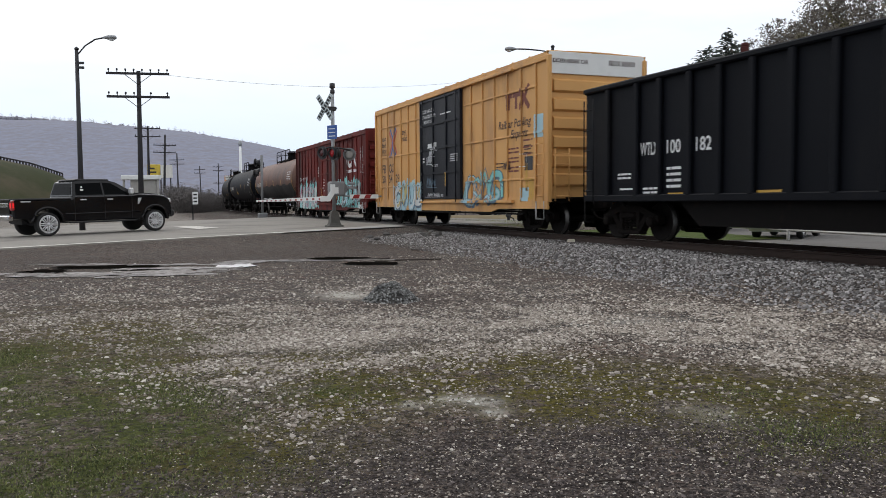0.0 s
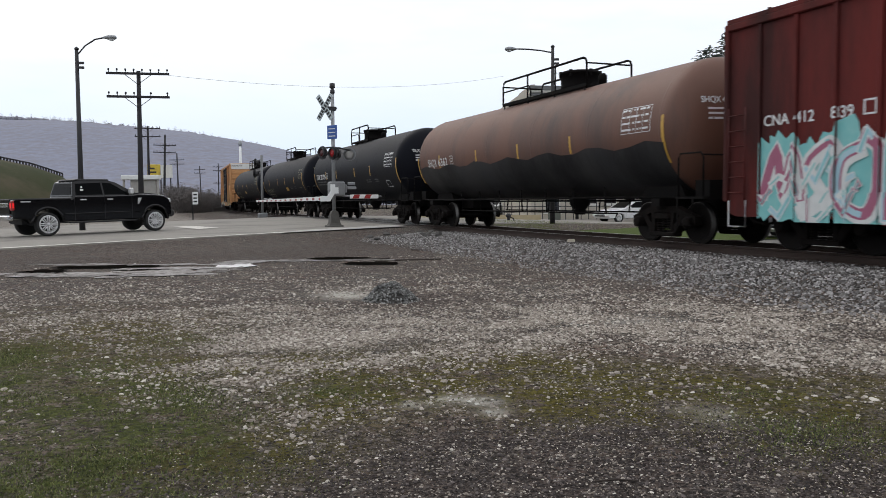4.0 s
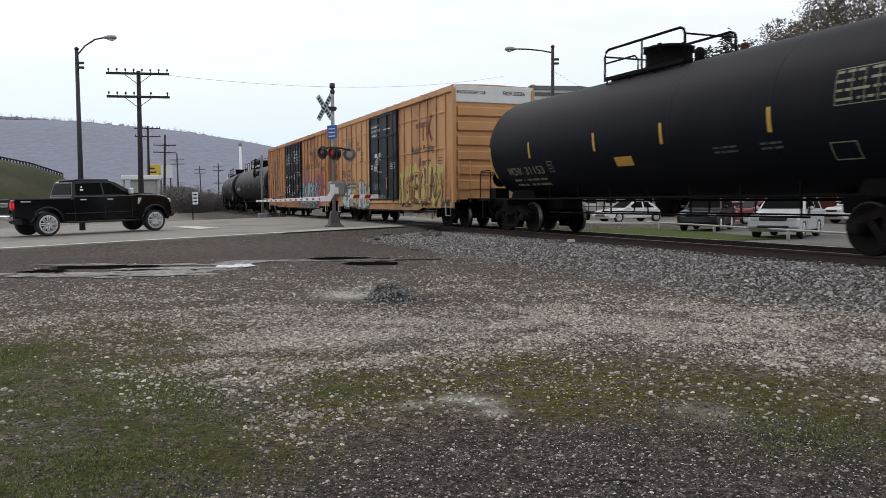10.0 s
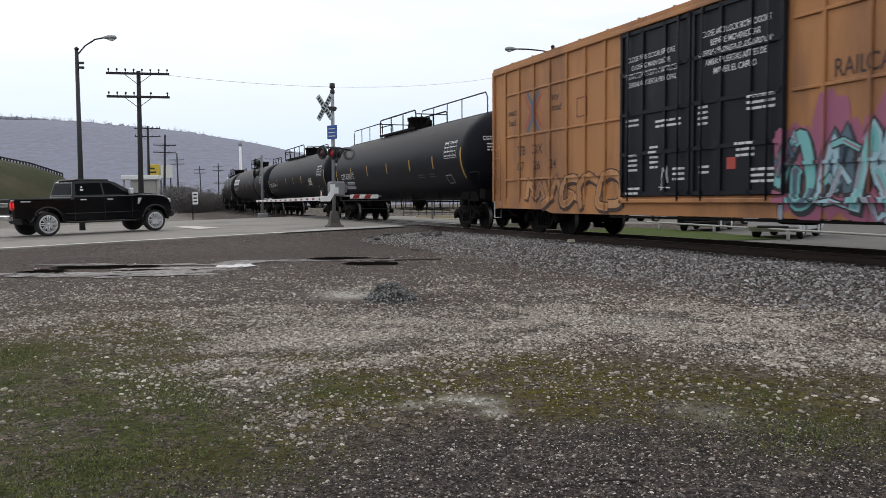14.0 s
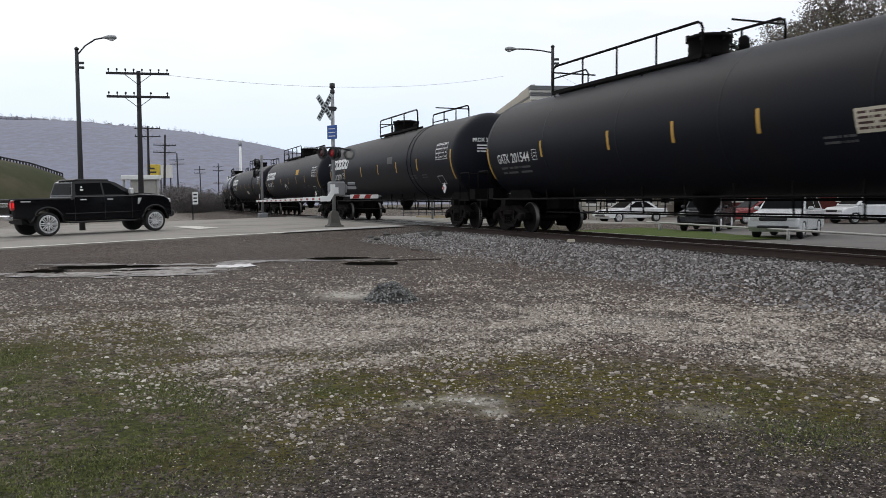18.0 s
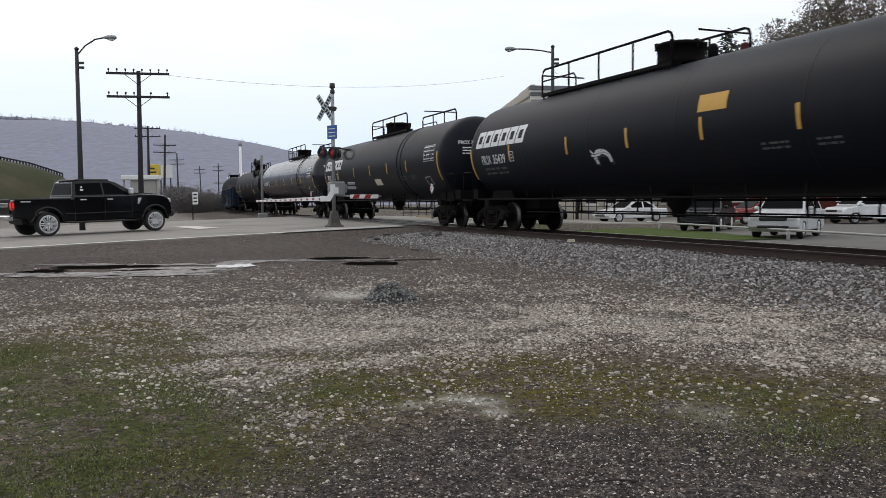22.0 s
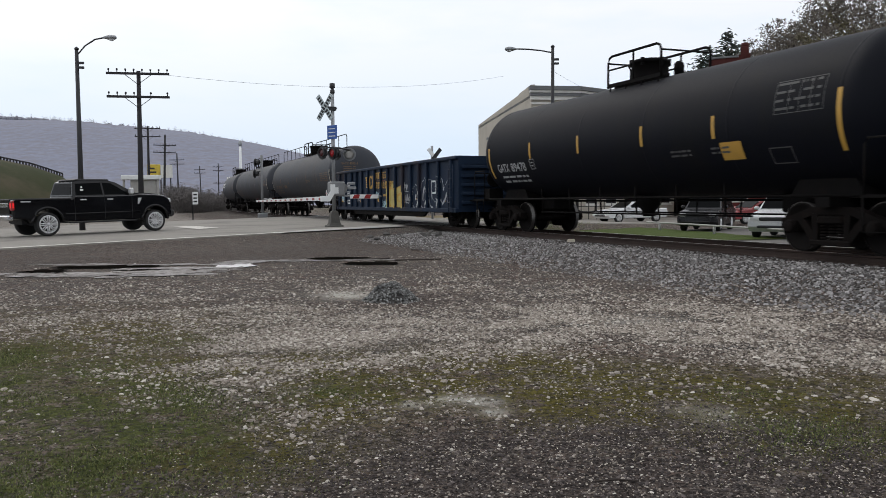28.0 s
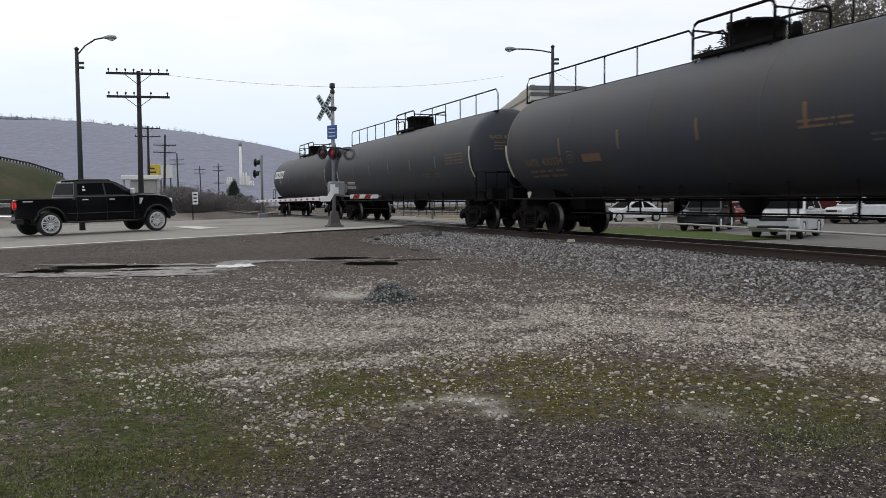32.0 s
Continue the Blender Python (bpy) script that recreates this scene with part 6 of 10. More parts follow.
# ---- surfaces of the surroundings ----
M.update(
    concrete=material("pale_concrete", (0.36, 0.35, 0.33), (0.28, 0.27, 0.255), 0.85, scale=3),
    galv=material("galvanised_steel", (0.30, 0.31, 0.32), (0.22, 0.23, 0.24), 0.5, metal=0.6, scale=5),
    mastpaint=material("dull_aluminium_paint", (0.20, 0.205, 0.21), (0.14, 0.145, 0.15), 0.6, scale=4),
    darkmetal=material("dark_weathered_metal", (0.02, 0.02, 0.023), (0.03, 0.029, 0.031), 0.6, scale=4),
    pole=material("creosoted_pole_wood", (0.022, 0.021, 0.024), (0.036, 0.033, 0.035), 0.9, scale=3, streak=9),
    lens=glow("red_signal_lens", (0.40, 0.015, 0.02), 0.06),
    lensoff=material("dark_red_signal_lens", (0.06, 0.01, 0.012), rough=0.25, bump=0),
    black_p=material("flat_black_enamel", (0.016, 0.016, 0.018), rough=0.6, scale=5),
    bluesign=material("blue_sign_face", (0.03, 0.10, 0.36), rough=0.45, scale=5),
    whitesign=material("white_sign_face", (0.75, 0.76, 0.75), (0.66, 0.67, 0.67), 0.5, scale=4),
    redtape=material("red_reflective_tape", (0.30, 0.022, 0.022), rough=0.4, scale=6),
    # far woods: distance haze is put into these grey-lilac base colours
    hill=material("haze_tinted_woods", (0.235, 0.25, 0.318), (0.16, 0.165, 0.21), 0.95, scale=0.3, fine=0.5, bump=0.0, streak=7, dirt=(0.20, 0.198, 0.23), dirt_at=0.54, spec=0.1),
    twig=material("bare_haze_toned_twigs", (0.20, 0.20, 0.235), (0.235, 0.235, 0.27), 0.95, scale=0.2, fine=2, bump=0, spec=0.1),
    ridgetwig=material("bare_ridge_twigs", (0.16, 0.16, 0.18), (0.2, 0.2, 0.22), 0.95, scale=0.2, fine=2, bump=0, spec=0.1),
    brush=material("brown_brush_twigs", (0.085, 0.07, 0.062), (0.12, 0.095, 0.078), 0.95, scale=1.0),
    slopetwig=material("brown_grey_twigs", (0.075, 0.062, 0.052), (0.11, 0.09, 0.07), 0.95, scale=0.3, fine=2),
    woodhill=material("brown_wooded_slope", (0.085, 0.072, 0.06), (0.12, 0.10, 0.078), 0.95, scale=0.2, fine=2, spec=0.1),
    turf=material("dull_green_turf", (0.038, 0.046, 0.022), (0.062, 0.058, 0.032), 0.95, scale=0.25, fine=5, bump=0.6, dirt=(0.085, 0.07, 0.048), dirt_at=0.56, spec=0.1),
    bark=material("grey_brown_bark", (0.07, 0.055, 0.045), (0.10, 0.08, 0.065), 0.95, scale=5, streak=4),
    spruce=material("dark_spruce_needles", (0.024, 0.034, 0.026), (0.038, 0.046, 0.032), 0.9, scale=2),
    leafy=material("late_autumn_leaves", (0.15, 0.135, 0.05), (0.095, 0.09, 0.035), 0.8, scale=2),
    amberleaf=material("orange_autumn_leaves", (0.34, 0.18, 0.035), (0.24, 0.12, 0.03), 0.8, scale=2),
    redwall=material("red_painted_brick", (0.105, 0.024, 0.022), (0.08, 0.022, 0.021), 0.85, scale=0.6, dirt=(0.065, 0.026, 0.024), dirt_at=0.62, spec=0.2),
    redtrim=material("dark_red_parapet_brick", (0.075, 0.022, 0.02), (0.055, 0.02, 0.019), 0.9, scale=1.0, spec=0.2),
    coping=material("pale_coping_stone", (0.5, 0.49, 0.47), (0.4, 0.39, 0.37), 0.8, scale=2),
    beige=material("cream_painted_brick", (0.44, 0.405, 0.345), (0.37, 0.335, 0.28), 0.85, scale=0.6, dirt=(0.33, 0.29, 0.24), dirt_at=0.66),
    cornice=material("grey_painted_cornice", (0.13, 0.135, 0.14), (0.18, 0.185, 0.19), 0.7, scale=2),
    trimwhite=material("off_white_trim", (0.66, 0.65, 0.61), (0.56, 0.55, 0.52), 0.7, scale=3),
    pane=glass("dark_window_glass", (0.018, 0.02, 0.024), 0.08),
    autoglass=material("tinted_car_glass", (0.004, 0.0045, 0.005), rough=0.12, bump=0, spec=0.03),
    tyre=material("black_tyre_rubber", (0.018, 0.018, 0.018), rough=0.85, scale=9),
    alloy=material("bright_alloy_wheel", (0.62, 0.62, 0.63), (0.55, 0.55, 0.56), 0.35, metal=0.35, scale=6, bump=0.02),
    chrome=material("chrome_trim", (0.72, 0.72, 0.73), rough=0.15, metal=1.0, bump=0),
    truckblack=material("black_car_paint", (0.004, 0.004, 0.005), (0.006, 0.006, 0.007), 0.14, scale=3, bump=0, spec=0.35),
    carwhite=material("white_car_paint", (0.68, 0.69, 0.70), rough=0.2, scale=3, bump=0),
    carsilver=material("silver_car_paint", (0.56, 0.57, 0.58), rough=0.3, metal=0.15, scale=3, bump=0),
    cardark=material("dark_grey_car_paint", (0.012, 0.012, 0.014), rough=0.2, scale=3, bump=0),
    carred=material("maroon_car_paint", (0.22, 0.03, 0.03), rough=0.2, scale=3, bump=0),
    brake=glow("lit_brake_lamp", (0.6, 0.012, 0.012), 0.7),
    lampglass=material("clear_lamp_lens", (0.55, 0.56, 0.56), rough=0.15, bump=0),
    pipe=material("white_barrier_pipe", (0.36, 0.36, 0.34), (0.26, 0.26, 0.25), 0.6, scale=4),
    yellowkerb=material("yellow_painted_kerb", (0.42, 0.35, 0.22), (0.34, 0.28, 0.18), 0.8, scale=3),
    lot=material("worn_parking_asphalt", (0.115, 0.108, 0.10), (0.092, 0.086, 0.08), 0.9, scale=0.6, fine=60, bump=0.25, dirt=(0.075, 0.07, 0.064), dirt_at=0.6),
    cabinetpaint=material("faded_green_grey_enamel", (0.10, 0.11, 0.09), (0.075, 0.082, 0.068), 0.6, scale=3),
    panelrub=material("dark_crossing_panel", (0.10, 0.095, 0.088), (0.075, 0.07, 0.066), 0.9, scale=2, fine=50, bump=0.3),
)


def stone_material(name, dark, light, warm):
    m = bpy.data.materials.new(name)
    m.use_nodes = True
    n, l = m.node_tree.nodes, m.node_tree.links
    b = n["Principled BSDF"]
    g = n.new("ShaderNodeNewGeometry")
    r = n.new("ShaderNodeValToRGB")
    e = r.color_ramp.elements
    e[0].color, e[1].color = (*dark, 1), (*light, 1)
    for at, c in ((0.5, warm), (0.86, tuple(0.55 * w + 0.45 * q for w, q in zip(warm, light)))):
        k = e.new(at)
        k.color = (*c, 1)
    l.new(g.outputs["Random Per Island"], r.inputs["Fac"])
    co = n.new("ShaderNodeTexCoord")
    t = n.new("ShaderNodeTexNoise")
    t.inputs["Scale"].default_value, t.inputs["Detail"].default_value = 140.0, 3
    l.new(co.outputs["Object"], t.inputs["Vector"])
    hs = n.new("ShaderNodeHueSaturation")
    mr = n.new("ShaderNodeMapRange")
    mr.inputs["To Min"].default_value, mr.inputs["To Max"].default_value = 0.6, 1.4
    l.new(t.outputs["Fac"], mr.inputs["Value"])
    l.new(mr.outputs["Result"], hs.inputs["Value"])
    l.new(r.outputs["Color"], hs.inputs["Color"])
    l.new(hs.outputs["Color"], b.inputs["Base Color"])
    b.inputs["Roughness"].default_value = 0.9
    return m


M["pebble"] = stone_material("mixed_grey_pebbles", (0.085, 0.068, 0.054), (0.62, 0.58, 0.52), (0.29, 0.25, 0.21))
M["whitestone"] = stone_material("whitish_grit", (0.34, 0.33, 0.29), (0.72, 0.70, 0.64), (0.5, 0.49, 0.44))
M["heapstone"] = stone_material("damp_grey_gravel", (0.04, 0.04, 0.038), (0.36, 0.36, 0.35), (0.14, 0.14, 0.135))
M["ballast"] = stone_material("grey_ballast_stone", (0.040, 0.036, 0.034), (0.50, 0.48, 0.47), (0.20, 0.19, 0.185))
# serves the dark grit, and ballast darkened to paint in shade at the track
M["darkstone"] = stone_material("dark_gravel_and_shaded_ballast", (0.018, 0.014, 0.013), (0.15, 0.125, 0.118), (0.05, 0.04, 0.037))
M["blade"] = stone_material("grass_blades", (0.034, 0.046, 0.012), (0.22, 0.225, 0.08), (0.10, 0.128, 0.032))
M["mossblade"] = stone_material("dry_moss_tufts", (0.05, 0.046, 0.011), (0.16, 0.14, 0.042), (0.10, 0.09, 0.022))
M["straw"] = stone_material("dry_straw", (0.16, 0.12, 0.06), (0.42, 0.36, 0.24), (0.26, 0.21, 0.12))

# ---- ties and the crossing ----
_b = bmesh.new()
box(_b, (-1.30, -0.115, -0.36), (1.30, 0.115, -0.178), 0, 0.015)
for _s in (-1, 1):
    box(_b, (_s * GAUGE - 0.15, -0.09, -0.18), (_s * GAUGE + 0.15, 0.09, -0.168))
TIE = mesh_of("tie", _b, M["tie"])
rng = random.Random(5)
for k in range(150):
    d = -8 + k * 0.53
    u, w, a = track_at(d)
    if 26.5 < w - ROAD_SLOPE * u < 49.5:
        continue
    p = P(u + rng.uniform(-0.04, 0.04), w)
    part("tie", TIE, None, track, at=pose(p.x, p.y, rng.uniform(-0.012, 0.006), 0, 0, math.degrees(TURN - a) + rng.uniform(-1, 1)))
_panels = {}
for key, x0, x1, dz in (("near", -1.72, -GAUGE - 0.05, 0.0), ("mid", -GAUGE + 0.12, GAUGE - 0.12, -0.004), ("far", GAUGE + 0.05, 1.72, 0.0)):
    _b = bmesh.new()
    box(_b, (x0, -1.2, -0.17), (x1, 1.19, -0.016 + dz), 0, 0.015)
    _panels[key] = mesh_of("crossing_panel", _b, M["panelrub"])
for k in range(10):
    w = 33.2 + 2.42 * k
    for key in _panels:
        p = P(TRACK_U, w)
        part("crossing_panel", _panels[key], None, track, "dark worn crossing panel", at=pose(p.x, p.y, 0, 0, 0, math.degrees(TURN)))

stop = bmesh.new()
for q in ([(2.42, 39.5), (3.1, 35.0), (4.1, 36.1), (3.3, 39.9)],):
    quad(stop, [P(u, w, road_z(u) + 0.02) for u, w in q])
tagged(part("stop_line", stop, M["roadpaint"]), "worn white stop line on the road", "marking", kind="structure")
apron = bmesh.new()
quad(apron, [P(u, v + ROAD_SLOPE * u, road_z(u) + 0.010) for u, v in ((5.2, 26.0), (10.7, 25.6), (10.7, 27.6), (6.5, 27.3))])
tagged(part("concrete_apron", apron, M["concrete"]), "pale concrete strip at the crossing", "pavement", kind="structure")
kerb = bmesh.new()
for a, b in (((19.0, 52.0), (27.0, 49.0)),):
    pa, pb = P(*a), P(*b)
    dvec = (pb - pa).normalized()
    nv = Vector((-dvec.y, dvec.x, 0)) * 0.2
    v = [pa - nv, pb - nv, pb + nv, pa + nv]
    lo = [kerb.verts.new((p.x, p.y, -0.6)) for p in v]
    hi = [kerb.verts.new((p.x, p.y, -0.02)) for p in v]
    kerb.faces.new(hi)
    for k in range(4):
        kerb.faces.new((lo[k], lo[(k + 1) % 4], hi[(k + 1) % 4], hi[k]))
tagged(part("kerb", kerb, M["yellowkerb"]), "faded yellow painted kerb", "kerb", kind="structure")

# ---- crossing signal with lowered gate ----
M["castbase"] = material("weathered_cast_base", (0.085, 0.08, 0.072), (0.055, 0.052, 0.047), 0.85, scale=6)
M["boardgrey"] = material("weathered_white_board", (0.44, 0.50, 0.51), (0.36, 0.41, 0.42), 0.7, scale=6)
def frame_at(u, w, z, turn=0.0):
    p = P(u, w)
    return pose(p.x, p.y, z, 0, 0, math.degrees(TURN) + turn)


def disc(bm, r, depth, m, mi=0, rim=0.02):
    lathe(bm, [(0, 0), (r, 0), (r + rim, 0.01), (r + rim, depth), (r, depth), (0, depth)], 24, m, mi, smooth=False)


sig = thing("crossing_signal", "grey crossing signal mast with crossbuck, lamps and lowered gate", "crossing signal", at=frame_at(8.4, 32.9, road_z(8.4) - 0.05))
bm = bmesh.new()
box(bm, (-0.33, -0.33, 0), (0.33, 0.33, 0.12), 0, 0.03)
lathe(bm, [(0.36, 0.12), (0.30, 0.2), (0.2, 0.66), (0.12, 0.72), (0.0, 0.72)], 4, pose(0, 0, 0, 0, 0, 45), smooth=False)
part("base", bm, M["castbase"], sig, "dark cast base")
bm = bmesh.new()
tube(bm, [(0, 0, 0.6), (0, 0, 5.72)], 0.075, 14)
part("mast", bm, M["galv"], sig)
bm = bmesh.new()
lathe(bm, [(0.05, 5.5), (0.10, 5.56), (0.10, 5.66), (0.065, 5.7), (0.065, 5.74), (0.12, 5.78), (0.11, 5.95), (0.0, 5.98)], 16)
part("bell", bm, M["darkmetal"], sig)
# crossbuck: two boards with a dark pattern of letters as bars, facing the road
for k, ang in enumerate((52, -52)):
    bm = bmesh.new()
    box(bm, (-0.62, -0.02, -0.115), (0.62, 0.02, 0.115), 0, 0.01)
    board = part("crossbuck_board", bm, M["boardgrey"], sig, "weathered white crossbuck board", at=pose(-0.36, -0.12 - 0.045 * k, 4.95, 0, 0, -56) @ pose(0, 0, 0, 0, ang, 0))
    bm = bmesh.new()
    for i in range(8):
        x = -0.52 + i * 0.135
        if abs(x + 0.04) < 0.12 and k == 0:
            continue
        box(bm, (x, -0.026, -0.075), (x + 0.085, -0.0205, 0.075))
    part("lettering", bm, M["black_p"], board)
bm = bmesh.new()
tube(bm, [(-0.5, -0.1, 4.95), (0.2, 0.05, 4.95)], 0.03, 6)
box(bm, (-0.2, -0.1, 4.85), (0.14, 0.1, 5.0))
part("bracket", bm, M["darkmetal"], sig)
bm = bmesh.new()
box(bm, (-0.25, -0.012, -0.28), (0.25, 0.012, 0.28), 0, 0.006)
sg = part("notice_sign", bm, M["bluesign"], sig, "blue notice plate", at=pose(-0.06, -0.1, 3.95, 0, 0, -52))
bm = bmesh.new()
for i in range(3):
    box(bm, (-0.17, -0.018, 0.12 - 0.15 * i), (0.17, -0.0135, 0.155 - 0.15 * i))
part("lettering", bm, M["whitesign"], sg)
# lamp arms: one pair to the road, one pair to the far side
bm = bmesh.new()
tube(bm, [(-0.55, -0.25, 3.25), (-0.2, -0.12, 3.32), (0.3, 0.1, 3.32), (0.85, 0.35, 3.25)], 0.035, 8)
part("lamp_arm", bm, M["darkmetal"], sig)
for x, y, rz, lit in ((-0.52, -0.34, -62, False), (-0.05, -0.22, -62, True), (0.18, 0.16, 100, False), (0.80, 0.38, -14, False)):
    bm = bmesh.new()
    face = pose(x, y, 3.08, 90, 0, rz)
    disc(bm, 0.255, 0.03, face, 0)
    lathe(bm, [(0.175, 0.03), (0.18, 0.13), (0.19, 0.13), (0.19, 0.02)], 18, face, 0)
    lathe(bm, [(0.13, -0.16), (0.13, 0.0), (0.0, 0.0)], 16, face)
    lampo = part("signal_lamp", bm, M["darkmetal"] if x < 0.5 else M["mastpaint"], sig, "round signal lamp with hood")
    bm = bmesh.new()
    rl_ = 0.17 if x < 0.5 else 0.185
    lathe(bm, [(0.0, 0.085), (rl_ * 0.6, 0.075), (rl_, 0.05), (rl_, 0.031)], 18, face)
    part("lens", bm, M["lens" if lit else "lensoff"] if x < 0.5 else M["concrete"], lampo, "red signal lens" if x < 0.5 else "grey lamp back plate")
# gate mechanism, arm and counterweight
bm = bmesh.new()
box(bm, (-0.22, -0.30, 1.32), (0.42, 0.22, 1.92), 0, 0.05)
box(bm, (0.36, -0.2, 1.45), (0.52, 0.12, 1.8), 0, 0.03)
part("gate_mechanism", bm, M["mastpaint"], sig, "grey gate motor box")
bm = bmesh.new()
box(bm, (-0.20, -0.315, 1.42), (0.12, -0.303, 1.68))
part("number_plate", bm, M["whitesign"], sig, "white plate")
bm = bmesh.new()
prism(bm, [(-0.66, 1.10), (-0.26, 1.10), (-0.04, 1.46), (-0.04, 1.80), (-0.22, 1.80), (-0.22, 1.52), (-0.36, 1.32), (-0.66, 1.32)], -0.40, -0.32)
part("arm_bracket", bm, M["whitesign"], sig, "white arm bracket")
arm = bmesh.new()
n = 13
for k in range(n):
    y0, y1 = 0.6 + k * 12.3 / n, 0.6 + (k + 1) * 12.3 / n
    h0, h1 = 0.085 - 0.03 * k / n, 0.085 - 0.03 * (k + 1) / n
    box(arm, (-0.34, y0, 1.22 - h1 - 0.006 * k), (-0.29, y1 + 0.002, 1.22 + h0 - 0.006 * k), 0)
    box(arm, (-0.349, y0 + 0.12, 1.22 - h1 * 0.7 - 0.006 * k), (-0.341, y0 + 0.42, 1.22 + h1 * 0.4 - 0.006 * k), 1)
gate = part("gate_arm", arm, [M["whitesign"], M["redtape"]], sig, "white gate arm with dark red reflectors", at=pose(0, 0, 0, 0, 0, 3.6))
for y in (5.0, 9.0, 12.7):
    bm = bmesh.new()
    lathe(bm, [(0.04, 0), (0.045, 0.09), (0.0, 0.1)], 12, Matrix.Translation((-0.31, y, 1.27 - 0.006 * y)))
    part("gate_lamp", bm, M["lensoff"], gate, "small red lamp")
cw = bmesh.new()
tube(cw, [(0.1, -0.2, 1.35), (0.5, -0.2, 1.32), (2.0, -0.2, 1.30)], 0.035, 8, 0)
box(cw, (0.62, -0.27, 1.21), (1.85, -0.235, 1.38), 1)
for k in (0.72, 1.22):
    prism(cw, [(k, 1.215), (k + 0.26, 1.215), (k + 0.34, 1.375), (k + 0.08, 1.375)], -0.276, -0.2705, 2)
part("walk_gate", cw, [M["galv"], M["whitesign"], M["redtape"]], sig, "short red and white striped arm")
bm = bmesh.new()
box(bm, (0.55, -0.1, 1.6), (0.95, 0.05, 1.72), 0, 0.02)
box(bm, (0.6, -0.1, 1.78), (0.9, 0.05, 1.9), 0, 0.02)
part("counterweight", bm, M["galv"], sig)

# far crossbuck over the track, and the signal beyond the road
sig2 = thing("crossing_signal", "small crossbuck on a mast beyond the track", "crossing signal", at=frame_at(17.3, 44.5, -0.2))
bm = bmesh.new()
tube(bm, [(0, 0, 0), (0, 0, 4.4)], 0.07, 10)
part("mast", bm, M["galv"], sig2)
for k, ang in enumerate((52, -52)):
    bm = bmesh.new()
    box(bm, (-0.62, -0.02, -0.11), (0.62, 0.02, 0.11), 0, 0.01)
    part("crossbuck_board", bm, M["black_p"] if k else M["whitesign"], sig2, "weathered crossbuck board", at=pose(0.1, -0.12 - 0.045 * k, 3.75, 0, ang, 0))
ts = thing("traffic_signal", "slim mast with two black signal heads by the road", "traffic signal", at=frame_at(9.2, 55.5, -0.1))
bm = bmesh.new()
box(bm, (-0.3, -0.3, 0), (0.3, 0.3, 0.35), 0, 0.04)
tube(bm, [(0, 0, 0.3), (0, 0, 4.25)], 0.085, 12)
part("mast", bm, M["mastpaint"], ts)
for z, dx in ((3.75, -0.42), (3.0, -0.48)):
    bm = bmesh.new()
    disc(bm, 0.26, 0.04, pose(dx, 0.1, z, 90, 0, 60), 0)
    lathe(bm, [(0.13, 0.03), (0.14, 0.3), (0.15, 0.3), (0.14, 0.02)], 16, pose(dx, 0.1, z, 90, 0, 60))
    tube(bm, [(0, 0, z + 0.2), (dx, 0.1, z + 0.1)], 0.035, 6)
    part("signal_head", bm, M["black_p"], ts, "black signal head with hood")
bm = bmesh.new()
lathe(bm, [(0.11, 0), (0.12, 0.1), (0.09, 0.16), (0, 0.16)], 12, pose(0.55, -0.1, 1.25, 90, 0, -20))
tube(bm, [(0, 0, 1.35), (0.55, -0.05, 1.25)], 0.03, 6)
part("side_lamp", bm, M["lampglass"], ts, "pale round lamp")
post = thing("sign_post", "small white sign on a dark post by the road", "road sign", at=frame_at(5.1, 60.7, -0.25, -25))
bm = bmesh.new()
tube(bm, [(0, 0, 0), (0, 0, 2.0)], 0.045, 8)
part("post", bm, M["darkmetal"], post)
bm = bmesh.new()
box(bm, (0.02, -0.06, 1.1), (0.42, -0.045, 2.0), 0, 0.01)
face = part("sign_plate", bm, M["whitesign"], post)
bm = bmesh.new()
for k in range(3):
    box(bm, (0.09, -0.066, 1.25 + 0.25 * k), (0.35, -0.0605, 1.36 + 0.25 * k))
part("lettering", bm, M["black_p"], face)


# ---- lamps, poles and wires ----
def street_lamp(x, y, z0, top, reach, rise, mat, label):
    t = thing("street_lamp", label, "street lamp", "street lamps", at=pose(x, y, z0))
    bm = bmesh.new()
    tube(bm, [(0, 0, 0), (0, 0, top * 0.5), (0, 0, top)], 0.13, 12, r_end=0.075)
    part("pole", bm, mat, t)
    bm = bmesh.new()
    lathe(bm, [(0.09, top - 0.02), (0.1, top + 0.05), (0, top + 0.12)], 10)
    part("cap", bm, mat, t)
    bm = bmesh.new()
    za = top - 0.28
    tube(bm, [(0, 0, za), (reach * 0.3, 0, za + rise * 0.55), (reach * 0.65, 0, za + rise * 0.9), (reach, 0, za + rise)], 0.035, 8)
    part("arm", bm, mat, t)
    bm = bmesh.new()
    s = 1 if reach > 0 else -1
    lathe(bm, [(0.0, -0.30), (0.07, -0.26), (0.15, -0.05), (0.16, 0.12), (0.11, 0.26), (0, 0.3)], 16, pose(reach + s * 0.2, 0, za + rise + 0.0, 0, 90 * s, 0) @ Matrix.Diagonal((0.7, 1, 1, 1)))
    head = part("lamp_head", bm, M["galv"], t, "grey cobra lamp head")
    bm = bmesh.new()
    lathe(bm, [(0.12, 0), (0.10, -0.06), (0, -0.09)], 14, Matrix.Translation((reach + s * 0.28, 0, za + rise - 0.07)))
    part("lens", bm, M["lampglass"], head)
    bm = bmesh.new()
    for dz in (0.55, 0.75):
        box(bm, (0.08, -0.05, top - dz - 0.1), (0.3, 0.05, top - dz))
    part("clamp", bm, M["darkmetal"], t)
    return t


